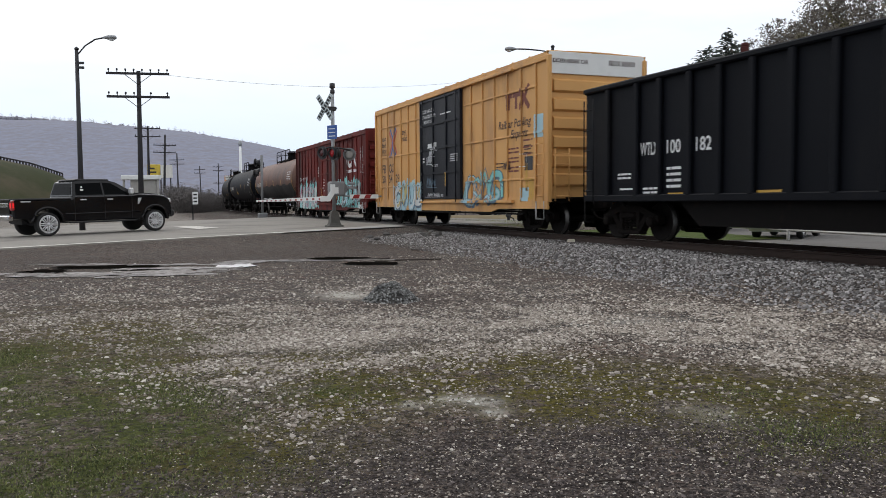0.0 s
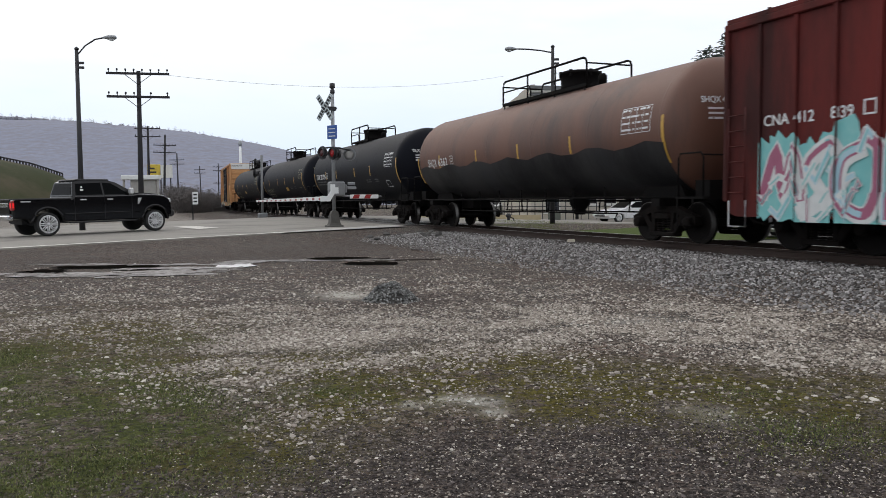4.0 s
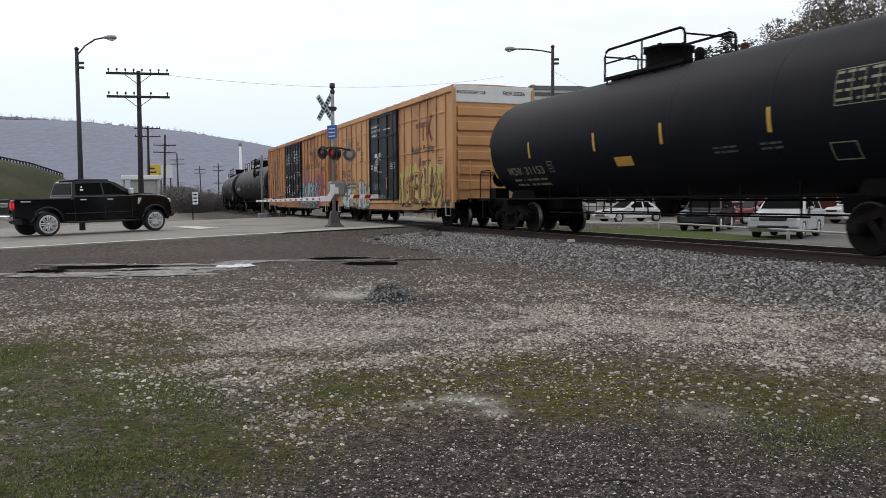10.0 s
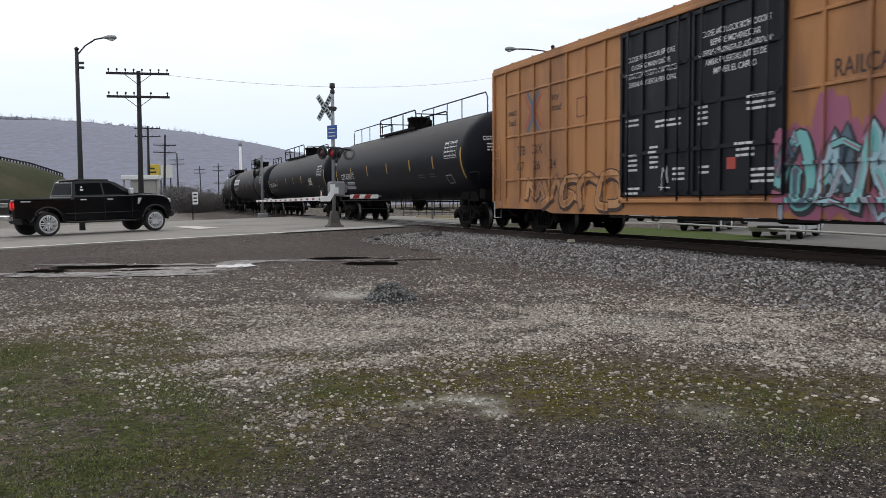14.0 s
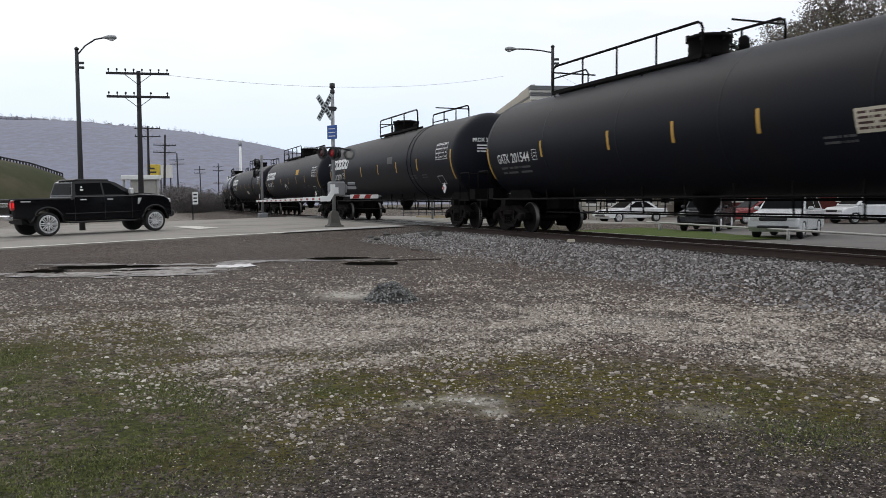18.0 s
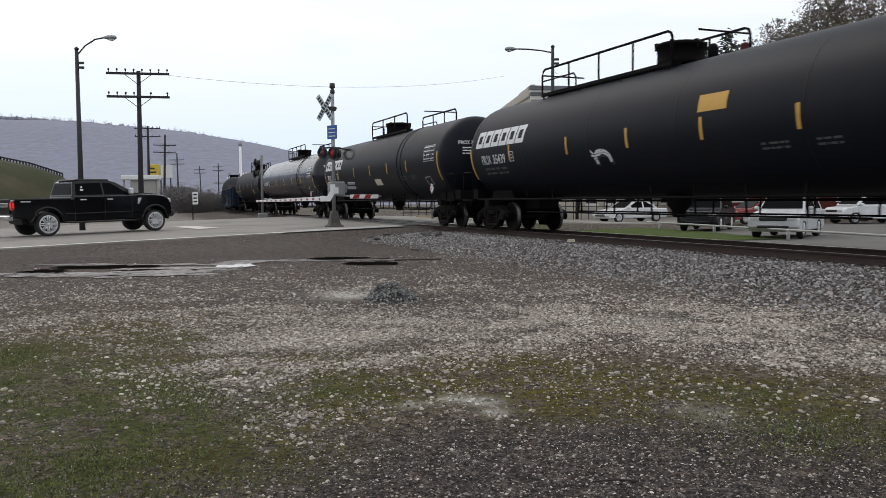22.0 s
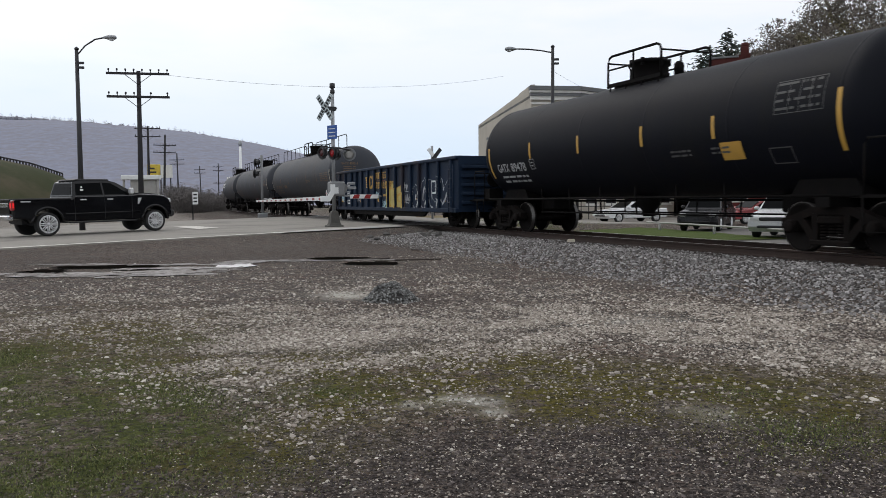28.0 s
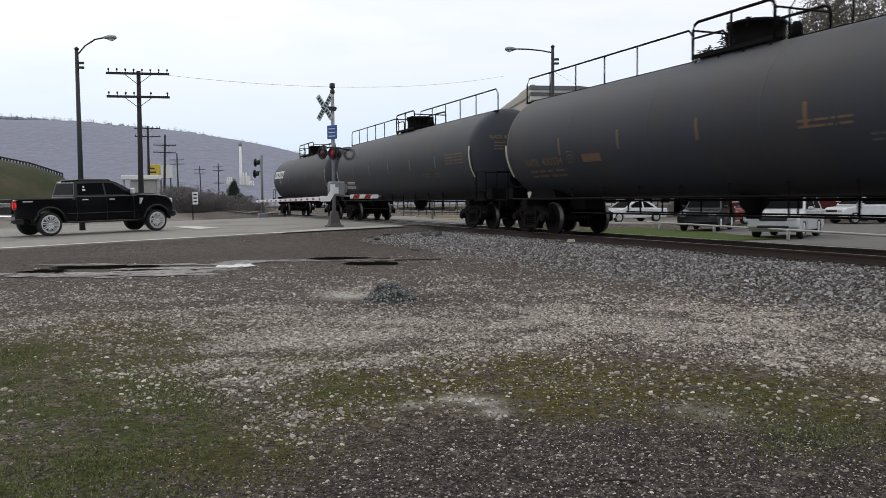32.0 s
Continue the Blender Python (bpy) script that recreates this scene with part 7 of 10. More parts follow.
street_lamp(-16.06, 36.0, -0.35, 8.1, 1.28, 0.78, M["darkmetal"], "tall dark street lamp with a curved arm")
street_lamp(5.43, 40.0, -0.4, 8.85, -1.85, 0.2, M["darkmetal"], "tall street lamp with a long arm beyond the track")
street_lamp(10.3, 62.0, -0.5, 8.9, 2.2, 0.6, M["darkmetal"], "slim street lamp before the cream building")
M["rustsign"] = material("maroon_sign_face", (0.12, 0.025, 0.03), rough=0.5, scale=4)
banner = thing("street_sign", "maroon sign board with pale lines on a pole", "street sign", at=pose(9.05, 60.5, -0.5))
bm = bmesh.new()
tube(bm, [(-0.75, 0, 0), (-0.75, 0, 7.2)], 0.06, 8)
part("post", bm, M["darkmetal"], banner)
bm = bmesh.new()
box(bm, (-0.6, -0.05, 5.35), (0.18, 0.0, 6.9), 0, 0.02)
b_face = part("sign_board", bm, M["rustsign"], banner)
bm = bmesh.new()
for k, (a, b) in enumerate(((-0.5, 0.08), (-0.5, 0.08), (-0.45, 0.02), (-0.5, 0.05))):
    box(bm, (a, -0.058, 5.6 + 0.28 * k), (b, -0.0505, 5.7 + 0.28 * k))
part("lettering", bm, M["trimwhite"], b_face)


def telegraph_pole(x, y, z0, top, arms, half, lean=0.0, turn=0.0, thick=0.15):
    t = thing("telegraph_pole", "dark wooden telegraph pole with crossarms and insulators", "utility pole", "telegraph poles", at=pose(x, y, z0, 0, lean, turn))
    bm = bmesh.new()
    tube(bm, [(0, 0, 0), (0, 0, top * 0.5), (0, 0, top)], thick, 10, r_end=thick * 0.66)
    part("pole", bm, M["pole"], t)
    for i, za in enumerate(arms):
        bm = bmesh.new()
        box(bm, (-half, -thick - 0.05, za - 0.06), (half, -thick + 0.05, za + 0.06), 0, 0.015)
        crossarm = part("crossarm", bm, M["pole"], t)
        bm = bmesh.new()
        for s in (-1, 1):
            tube(bm, [(s * half * 0.42, -thick, za - 0.05), (0, -thick, za - 0.55)], 0.018, 5)
        part("brace", bm, M["darkmetal"], crossarm)
        for k in range(8):
            xk = -half * 0.93 + half * 1.86 * k / 7
            if i == 1 and k in (4, 6):
                continue
            bm = bmesh.new()
            lathe(bm, [(0.02, 0), (0.02, 0.09), (0.045, 0.09), (0.05, 0.15), (0.03, 0.19), (0, 0.19)], 8, Matrix.Translation((xk, -thick, za + 0.06)))
            part("insulator", bm, M["darkmetal"], crossarm)
    return t


telegraph_pole(-15.65, 42.0, -0.4, 8.15, (8.0, 6.82), 1.55, 0.4, 8)
for x, y, top, arms, half, lean in ((-36.6, 101, 11.0, (10.7, 9.7), 1.55, 0.3), (-39.6, 115, 11.1, (9.6, 8.6), 1.55, 2.0), (-57, 175, 12.2, (10.7, 9.8), 1.55, -1.0), (-71.5, 240, 12.3, (11.2, 10.2), 1.6, -1.5), (-66.3, 240, 13.0, (12.0, 10.9, 7.2), 1.5, 0.0)):
    telegraph_pole(x, y, -0.5, top, arms, half, lean, 8, 0.19)


def wire(points, r=0.007):
    bm = bmesh.new()
    tube(bm, points, r, 4)
    return part("wire", bm, M["darkmetal"])


def hang(a, b, sag, n=16):
    a, b = Vector(a), Vector(b)
    return [a.lerp(b, k / n) - Vector((0, 0, sag * 4 * (k / n) * (1 - k / n))) for k in range(n + 1)]


tagged(wire(hang((-14.3, 42, 7.55), (5.0, 66, 11.0), 0.75)), "thin sagging overhead wire", "wire")
tagged(wire(hang((5.43, 40, 7.3), (17, 72, 9.5), 0.4)), "thin overhead wire to the cream building", "wire")

# ---- distance: hills, woods, embankment ----
def ribbed_hill(name, ridge, foot, mat, label, depth_rows=12, kind="structure", category="hill"):
    """A slope between a foot line and a ridge line, both given as places."""
    bm = bmesh.new()
    rows = []
    n = 90
    rl = np.array(ridge, float)
    fl = np.array(foot, float)
    for k in range(n + 1):
        t = k / n
        a = np.array([np.interp(t, np.linspace(0, 1, len(fl)), fl[:, i]) for i in range(3)])
        b = np.array([np.interp(t, np.linspace(0, 1, len(rl)), rl[:, i]) for i in range(3)])
        col = []
        for j in range(depth_rows + 1):
            s = j / depth_rows
            p = a + (b - a) * s
            z = a[2] + (b[2] - a[2]) * math.sin(s * math.pi / 2) ** 1.1
            z += noise.noise((p[0] * 0.02, p[1] * 0.02, 1.3)) * (b[2] - a[2]) * 0.06 * s
            col.append(bm.verts.new((p[0], p[1], z)))
        col.append(bm.verts.new((b[0] * 1.2, b[1] * 1.2, -1.0)))
        rows.append(col)
    for a, b in zip(rows, rows[1:]):
        for j in range(depth_rows + 1):
            f = bm.faces.new((a[j], b[j], b[j + 1], a[j + 1]))
            f.smooth = True
    ob = part(name, bm, mat)
    return tagged(ob, label, category, kind=kind)


def ridge_points(pairs, dist):
    return [((x - 784) / 1430 * dist, dist, EYE_Z + (356 + (784 - x) * 0.007 - y) / 1430 * dist) for x, y in pairs]


FAR_RIDGE = ridge_points([(-420, 218), (-200, 205), (0, 211), (80, 216), (160, 222), (250, 230), (340, 240), (430, 256), (500, 272), (560, 286), (700, 315), (860, 338), (1000, 346)], 640.0)
FAR_FOOT = [(-560, 330, -1.0), (-330, 330, -1), (-150, 340, -1), (0, 360, -1), (110, 380, -1)]
ribbed_hill("hillside", FAR_RIDGE, FAR_FOOT, M["hill"], "wooded hillside in the distance, haze put into its colour")
RIGHT_RIDGE = ridge_points([(1080, 350), (1150, 290), (1200, 225), (1260, 185), (1330, 150), (1400, 95), (1480, 60), (1600, 20), (1900, -30)], 135.0)
RIGHT_FOOT = [(24, 92, -1.0), (34, 88, -1), (48, 84, -1), (64, 80, -1), (90, 70, -1)]
ribbed_hill("hillside", RIGHT_RIDGE, RIGHT_FOOT, M["woodhill"], "steep brown wooded slope behind the buildings")
BANK_TOP = [(-90, 72, 6.6), (-60, 76, 6.1), (-44, 80, 5.35), (-41.5, 82, 4.7), (-38.9, 83, 3.7), (-35.5, 85, 0.2)]
BANK_FOOT = [(-80, 44, -0.5), (-50, 50, -0.5), (-38, 58, -0.45), (-36, 66, -0.45), (-35, 74, -0.45), (-34.5, 83, -0.45)]
ribbed_hill("embankment", BANK_TOP, BANK_FOOT, M["turf"], "dull green grass embankment beside the road", 10, category="embankment")


def on_slope(ridge, foot, lo=0.0, hi=1.0):
    rl, fl = np.array(ridge, float), np.array(foot, float)

    def place(r):
        t, s = r.random(), r.uniform(lo, hi)
        a = [np.interp(t, np.linspace(0, 1, len(fl)), fl[:, i]) for i in range(3)]
        b = [np.interp(t, np.linspace(0, 1, len(rl)), rl[:, i]) for i in range(3)]
        return a[0] + (b[0] - a[0]) * s, a[1] + (b[1] - a[1]) * s, a[2] + (b[2] - a[2]) * math.sin(s * math.pi / 2) ** 1.1 - 0.5, 1.0
    return place


def soft_crowns(name, count, place, size, mat, seed, label, category="woods", leaf=0.22, cards=150, limb=True):
    """Trees seen as a haze of fine twigs: limbs and many small slips in an uneven round crown, joined as one."""
    r = np.random.RandomState(seed)
    pr = random.Random(seed)
    V, F, n = [], [], 0
    for _ in range(count):
        x, y, z, s = place(pr)
        s *= pr.uniform(*size)
        h = r.rand(cards)
        a = r.uniform(0, math.tau, cards)
        lob = 1 + 0.28 * np.sin(3 * a + pr.uniform(0, 6)) + 0.2 * np.sin(7 * h * 3 + pr.uniform(0, 6))
        rad = s * 0.40 * np.sqrt(r.rand(cards)) * np.sin(math.pi * (0.10 + 0.86 * h)) ** 0.7 * lob
        c = np.stack([x + rad * np.cos(a), y + rad * np.sin(a), z + s * (0.18 + 0.8 * h)], 1)
        L = leaf * r.uniform(0.5, 1.6, cards)[:, None]
        d1 = r.normal(0, 1, (cards, 3)) + np.stack([np.cos(a) * 0.6, np.sin(a) * 0.6, np.full(cards, 0.7)], 1)
        d1 /= np.linalg.norm(d1, axis=1)[:, None]
        d2 = np.cross(d1, r.normal(0, 1, (cards, 3)))
        d2 /= np.linalg.norm(d2, axis=1)[:, None]
        V.append(np.stack([c - d1 * L, c + d2 * L * 0.28, c + d1 * L, c - d2 * L * 0.28], 1).reshape(-1, 3))
        F.append((np.arange(cards)[:, None] * 4 + np.arange(4)[None]) + n)
        n += cards * 4
        if limb:
            for k in range(7):
                q, t = pr.uniform(0, math.tau), 0.0 if k == 0 else pr.uniform(0.12, 0.32)
                w = s * (0.016 if k == 0 else 0.008)
                zz = z + s * (0 if k == 0 else pr.uniform(0.1, 0.5))
                tip = (x + math.cos(q) * s * t, y + math.sin(q) * s * t, zz + s * (0.85 if k == 0 else 0.36))
                V.append(np.array([(x - w, y, zz), (x + w, y, zz), (tip[0] + w * 0.3, tip[1], tip[2]), (tip[0] - w * 0.3, tip[1], tip[2])]))
                F.append(np.arange(4)[None] + n)
                n += 4
    me = bpy.data.meshes.new(name)
    me.from_pydata(np.concatenate(V).tolist(), [], np.concatenate(F).tolist())
    me.materials.append(mat)
    return tagged(new(name, me), label, category, kind="stuff")


# crowns on the far hill share its painted haze tint
M["hazetwig"] = stone_material("haze_tinted_crowns", (0.185, 0.185, 0.21), (0.30, 0.30, 0.345), (0.235, 0.237, 0.275))


def wood_tops(name, count, place, size, mat, seed, label, category="woods"):
    """Far tree tops: low rounded uneven crowns, joined as one."""
    r = np.random.RandomState(seed)
    pr = random.Random(seed)
    ring = [(math.cos(k * math.tau / 7), math.sin(k * math.tau / 7)) for k in range(7)]
    base = np.array([(x * 0.8, y * 0.8, -0.3) for x, y in ring] + [(x, y, 0.35) for x, y in ring] + [(x * 0.55, y * 0.55, 0.85) for x, y in ring] + [(0, 0, 1.0)])
    tri = [(a + k, a + (k + 1) % 7, b + (k + 1) % 7, b + k) for a, b in ((0, 7), (7, 14)) for k in range(7)]
    tops = [(14 + k, 14 + (k + 1) % 7, 21) for k in range(7)]
    V, F = [], []
    for i in range(count):
        x, y, z, s = place(pr)
        s *= pr.uniform(*size)
        q = (base + r.uniform(-0.22, 0.22, base.shape)) * (s, s, s * pr.uniform(0.8, 1.3))
        V += (q + (x, y, z)).tolist()
        F += [tuple(22 * i + k for k in f) for f in tri + tops]
    me = bpy.data.meshes.new(name)
    me.from_pydata(V, [], F)
    me.materials.append(mat)
    me.polygons.foreach_set("use_smooth", [True] * len(me.polygons))
    return tagged(new(name, me), label, category, kind="stuff")


M["slopeleaf"] = stone_material("brown_olive_twigs", (0.07, 0.06, 0.053), (0.22, 0.19, 0.14), (0.125, 0.108, 0.092))
M["greytwig"] = stone_material("grey_brown_twigs", (0.10, 0.092, 0.088), (0.20, 0.185, 0.178), (0.145, 0.132, 0.127))
wood_tops("ridge_trees", 1300, on_slope(FAR_RIDGE, FAR_FOOT, 0.975, 1.0), (0.8, 2.3), M["hazetwig"], 2, "leafless trees along the far ridge, haze-tinted")
soft_crowns("bare_woods", 260, on_slope(FAR_RIDGE, FAR_FOOT, 0.93, 1.0), (2.5, 5.0), M["hazetwig"], 22, "thin leafless trees on the far hill, haze-tinted", leaf=0.16, cards=80)
soft_crowns("bare_woods", 420, on_slope(RIGHT_RIDGE, RIGHT_FOOT, 0.1, 1.0), (5, 9), M["slopeleaf"], 3, "brown leafless trees on the near slope", leaf=0.27, cards=300, limb=False)


def brush_place(r):
    t = r.random()
    return -37.5 + 11.5 * t + r.uniform(-1, 1), 112 + r.uniform(-7, 7), -0.7, 1.08 - 0.62 * t + 0.12 * math.sin(t * 19)


def behind_spruce(r):
    t, y = r.random(), r.uniform(84, 93)
    return y * (0.258 + 0.08 * t), y, -1.0, 12.6 + 4.6 * t


soft_crowns("bare_woods", 60, behind_spruce, (0.7, 1.0), M["slopeleaf"], 27, "dark leafless trees beside the spruces", leaf=0.2, cards=420)
soft_crowns("thicket", 260, brush_place, (2.6, 4.0), M["greytwig"], 4, "grey-brown leafless thicket beyond the road", "thicket", leaf=0.11, cards=320)
fence = thing("fence", "dark post-and-rail fence along the embankment top", "fence")
for k in range(46):
    t = k / 45 * 0.8
    p = [np.interp(t, np.linspace(0, 1, 6), np.array(BANK_TOP)[:, i]) for i in range(3)]
    bm = bmesh.new()
    box(bm, (p[0] - 0.06, p[1] - 0.06, p[2] - 0.3), (p[0] + 0.06, p[1] + 0.06, p[2] + 0.42))
    part("post", bm, M["pole"], fence)
bm = bmesh.new()
tube(bm, [tuple(np.interp(k / 30 * 0.8, np.linspace(0, 1, 6), np.array(BANK_TOP)[:, i]) + (0.36 if i == 2 else 0) for i in range(3)) for k in range(31)], 0.07, 5)
part("rail", bm, M["pole"], fence)


# ---- trees ----
def tree(name, x, y, z0, height, spread, mat, leaves, leaf, seed, label, bare=0.35):
    r = random.Random(seed)
    t = thing(name, label, "tree", at=pose(x, y, z0))
    bm = bmesh.new()
    tips = []

    def grow(p, d, length, rad, depth):
        pts = [p]
        for _ in range(3):
            d = (d + Vector((r.uniform(-0.18, 0.18), r.uniform(-0.18, 0.18), r.uniform(-0.03, 0.14)))).normalized()
            p = p + d * (length / 3)
            pts.append(p)
        tube(bm, pts, rad, 6 if depth < 2 else 4, r_end=rad * 0.55)
        if depth >= 3:
            tips.extend(pts[1:])
            return
        for _ in range(4 if depth else 6):
            a = r.uniform(0, math.tau)
            q = (d * r.uniform(0.35, 0.8) + Vector((math.cos(a) * spread, math.sin(a) * spread, r.uniform(0.0, 0.5)))).normalized()
            start = pts[r.randint(1, 3)]
            grow(start, q, length * r.uniform(0.5, 0.72), rad * 0.5, depth + 1)

    grow(Vector((0, 0, 0)), Vector((0, 0, 1)), height * 0.42, height * 0.017, 0)
    part("trunk", bm, M["bark"], t)
    verts, faces = [], []
    for _ in range(leaves):
        c = r.choice(tips) + Vector((r.gauss(0, 0.32), r.gauss(0, 0.32), r.gauss(0, 0.28)))
        n1 = Vector((r.uniform(-1, 1), r.uniform(-1, 1), r.uniform(-1, 1))).normalized() * leaf * r.uniform(0.6, 1.3)
        n2 = n1.cross(Vector((r.uniform(-1, 1), r.uniform(-1, 1), r.uniform(-1, 1)))).normalized() * leaf * 0.6
        i = len(verts)
        verts += [tuple(c - n1), tuple(c + n2), tuple(c + n1), tuple(c - n2)]
        faces.append((i, i + 1, i + 2, i + 3))
    me = bpy.data.meshes.new("crown")
    me.from_pydata(verts, [], faces)
    me.materials.append(mat)
    part("crown", me, None, t)
    return t


M["leafmix"] = stone_material("dull_yellow_green_leaves", (0.05, 0.045, 0.028), (0.24, 0.21, 0.11), (0.10, 0.088, 0.052))
M["ambermix"] = stone_material("orange_yellow_leaves", (0.12, 0.06, 0.02), (0.52, 0.34, 0.08), (0.30, 0.17, 0.04))
tree("leafy_tree", 45.0, 84.0, -1.0, 27, 0.95, M["leafmix"], 24000, 0.12, 3, "tall half-bare tree with dull yellow-green leaves")
tree("leafy_tree", 50.0, 82.0, -1.0, 27, 0.95, M["leafmix"], 18000, 0.12, 9, "tall half-bare tree with brownish leaves")
tree("autumn_tree", 24.9, 54.0, -0.8, 15.5, 0.95, M["ambermix"], 9000, 0.085, 5, "small tree with orange autumn leaves before the red wall")
tree("autumn_tree", 28.6, 55.0, -0.8, 14.5, 0.95, M["ambermix"], 7000, 0.085, 15, "small tree with yellow-brown leaves before the red wall")
tree("bare_tree", 27.5, 98, -1, 16.0, 0.8, M["greytwig"], 1500, 0.14, 7, "bare tree behind the cream building")
tree("bare_tree", 23.0, 104, -1, 15.0, 0.8, M["greytwig"], 1500, 0.14, 8, "bare tree behind the cream building")
tree("bare_tree", 36.5, 96, -1, 21.0, 0.7, M["greytwig"], 1500, 0.14, 18, "bare tree behind the red building")


def conifer(x, y, z0, height, radius, seed, label):
    r = random.Random(seed)
    t = thing("conifer", label, "tree", at=pose(x, y, z0))
    bm = bmesh.new()
    tube(bm, [(0, 0, 0), (0, 0, height)], height * 0.014, 8, r_end=0.02)
    part("trunk", bm, M["bark"], t)
    verts, faces = [], []
    ph = [r.uniform(0, 6) for _ in range(3)]
    for _ in range(5200):
        s = r.random() ** 0.62
        a = r.uniform(0, math.tau)
        lumpy = 0.8 + 0.22 * math.sin(3 * a + ph[0] + 9 * s) + 0.16 * math.sin(s * 31 + 2 * a + ph[1])
        rad = radius * (0.05 + 0.95 * s ** 0.72) * lumpy * r.uniform(0.15, 1.08)
        z = height * (1 - s * 0.86) + r.uniform(-0.5, 0.4)
        c = Vector((math.cos(a) * rad, math.sin(a) * rad, z - rad * 0.12))
        out = Vector((math.cos(a) + r.uniform(-0.5, 0.5), math.sin(a) + r.uniform(-0.5, 0.5), r.uniform(-0.5, 0.5))).normalized() * r.uniform(0.2, 0.42)
        side = Vector((-math.sin(a), math.cos(a), r.uniform(-0.4, 0.4))) * 0.12
        i = len(verts)
        verts += [tuple(c - out * 0.5 - side), tuple(c - out * 0.5 + side), tuple(c + out), tuple(c + Vector((0, 0, 0.12)))]
        faces += [(i, i + 1, i + 3), (i + 1, i + 2, i + 3), (i + 2, i, i + 3)]
    me = bpy.data.meshes.new("crown")
    me.from_pydata(verts, [], faces)
    me.materials.append(M["spruce"])
    part("crown", me, None, t)


conifer(28.0, 80, -1, 18.3, 7.0, 1, "dark spruce tree behind the red building")
conifer(26.6, 82, -1, 17.2, 7.5, 2, "dark spruce tree beside another spruce")
conifer(-52.8, 205, -1, 7.5, 3.0, 3, "dark conifer near the distant works")


# ---- buildings ----
def wall_of(bld, a, b, top_a, top_b, z0, thick, mat, openings, label="", name="wall"):
    """An upright wall between two plan points, with real openings (from, to, sill, head along it)."""
    a, b = Vector((*a, 0)), Vector((*b, 0))
    L = (b - a).length
    d = (b - a) / L
    nrm = Vector((d.y, -d.x, 0))
    xs = sorted({0.0, L, *(o[0] for o in openings), *(o[1] for o in openings)})
    bm = bmesh.new()

    def top(x):
        return top_a + (top_b - top_a) * x / L

    def slab(x0, x1, za0, za1, zb0, zb1):
        pts = []
        for off in (0, -thick):
            for x, lo, hi in ((x0, za0, zb0), (x1, za1, zb1)):
                p = a + d * x + nrm * off
                pts.append((bm.verts.new((p.x, p.y, lo)), bm.verts.new((p.x, p.y, hi))))
        (f0, f0t), (f1, f1t), (g0, g0t), (g1, g1t) = pts
        for q in ((f0, f1, f1t, f0t), (g1, g0, g0t, g1t), (f0t, f1t, g1t, g0t), (f0, g0, g1, f1), (f0, f0t, g0t, g0), (f1, g1, g1t, f1t)):
            bm.faces.new(q)

    for x0, x1 in zip(xs, xs[1:]):
        ops = sorted((o[2], o[3]) for o in openings if o[0] <= x0 + 1e-6 and o[1] >= x1 - 1e-6)
        z = z0
        for lo, hi in ops:
            slab(x0, x1, z, z, lo, lo)
            z = hi
        slab(x0, x1, z, z, top(x0), top(x1))
    bmesh.ops.remove_doubles(bm, verts=bm.verts[:], dist=0.001)
    w = part(name, bm, mat, bld, label)
    for x0, x1, lo, hi in openings:
        m = Matrix.Translation(a + d * x0) @ Matrix.Rotation(math.atan2(d.y, d.x), 4, "Z")
        ww, hh = x1 - x0, hi - lo
        fb = bmesh.new()
        for p0, p1 in (((0, 0), (0.09, hh)), ((ww - 0.09, 0), (ww, hh)), ((0.09, 0), (ww - 0.09, 0.09)), ((0.09, hh - 0.09), (ww - 0.09, hh)), ((0.09, hh / 2 - 0.04), (ww - 0.09, hh / 2 + 0.04))):
            box(fb, (p0[0], 0.06, lo + p0[1]), (p1[0], 0.14, lo + p1[1]))
        win = part("window", fb, M["trimwhite"], bld, "sash window with white frame", at=m)
        for q0, q1 in ((0.09, hh / 2 - 0.04), (hh / 2 + 0.04, hh - 0.09)):
            gb = bmesh.new()
            box(gb, (0.09, 0.095, lo + q0), (ww - 0.09, 0.105, lo + q1))
            part("pane", gb, M["pane"], win)
        sb = bmesh.new()
        box(sb, (-0.1, -0.08, lo - 0.12), (ww + 0.1, 0.1, lo), 0, 0.02)
        part("sill", sb, M["trimwhite"], win)
        hb = bmesh.new()
        box(hb, (-0.08, -0.05, hi), (ww + 0.08, 0.05, hi + 0.25), 0, 0.02)
        part("lintel", hb, M["cornice"], win)
    return w


cream = thing("cream_building", "two-storey cream brick building with grey cornice and sash windows", "building")
A, B, C, D = (7.05, 64.4), (10.75, 64.9), (20.8, 73.0), (4.1, 92.0)
GZ = -1.0


def wins(start, step, n, width, lo, hi):
    return [(start + step * k, start + step * k + width, lo, hi) for k in range(n)]


wall_of(cream, B, C, 9.2, 9.2, GZ, 0.35, M["beige"], wins(1.1, 1.85, 7, 0.85, 5.3, 7.35) + wins(1.1, 2.5, 5, 1.5, 0.6, 3.0))
wall_of(cream, A, B, 9.2, 9.2, GZ, 0.35, M["beige"], [(1.3, 2.3, 5.3, 7.35), (1.1, 2.4, 0.0, 3.0)])
wall_of(cream, D, A, 9.5, 10.0, GZ, 0.35, M["beige"], [(6.0, 6.9, 5.2, 7.4), (11.0, 11.9, 5.2, 7.4), (16.0, 16.9, 5.2, 7.4), (22.2, 23.3, 4.6, 6.6)])
wall_of(cream, C, (26.0, 92), 9.2, 9.2, GZ, 0.35, M["beige"], [])
wall_of(cream, (26.0, 92), D, 9.2, 9.2, GZ, 0.35, M["beige"], [])
bm = bmesh.new()
bm.faces.new([bm.verts.new((*p, 9.1)) for p in (A, B, C, (26.0, 92), D)])
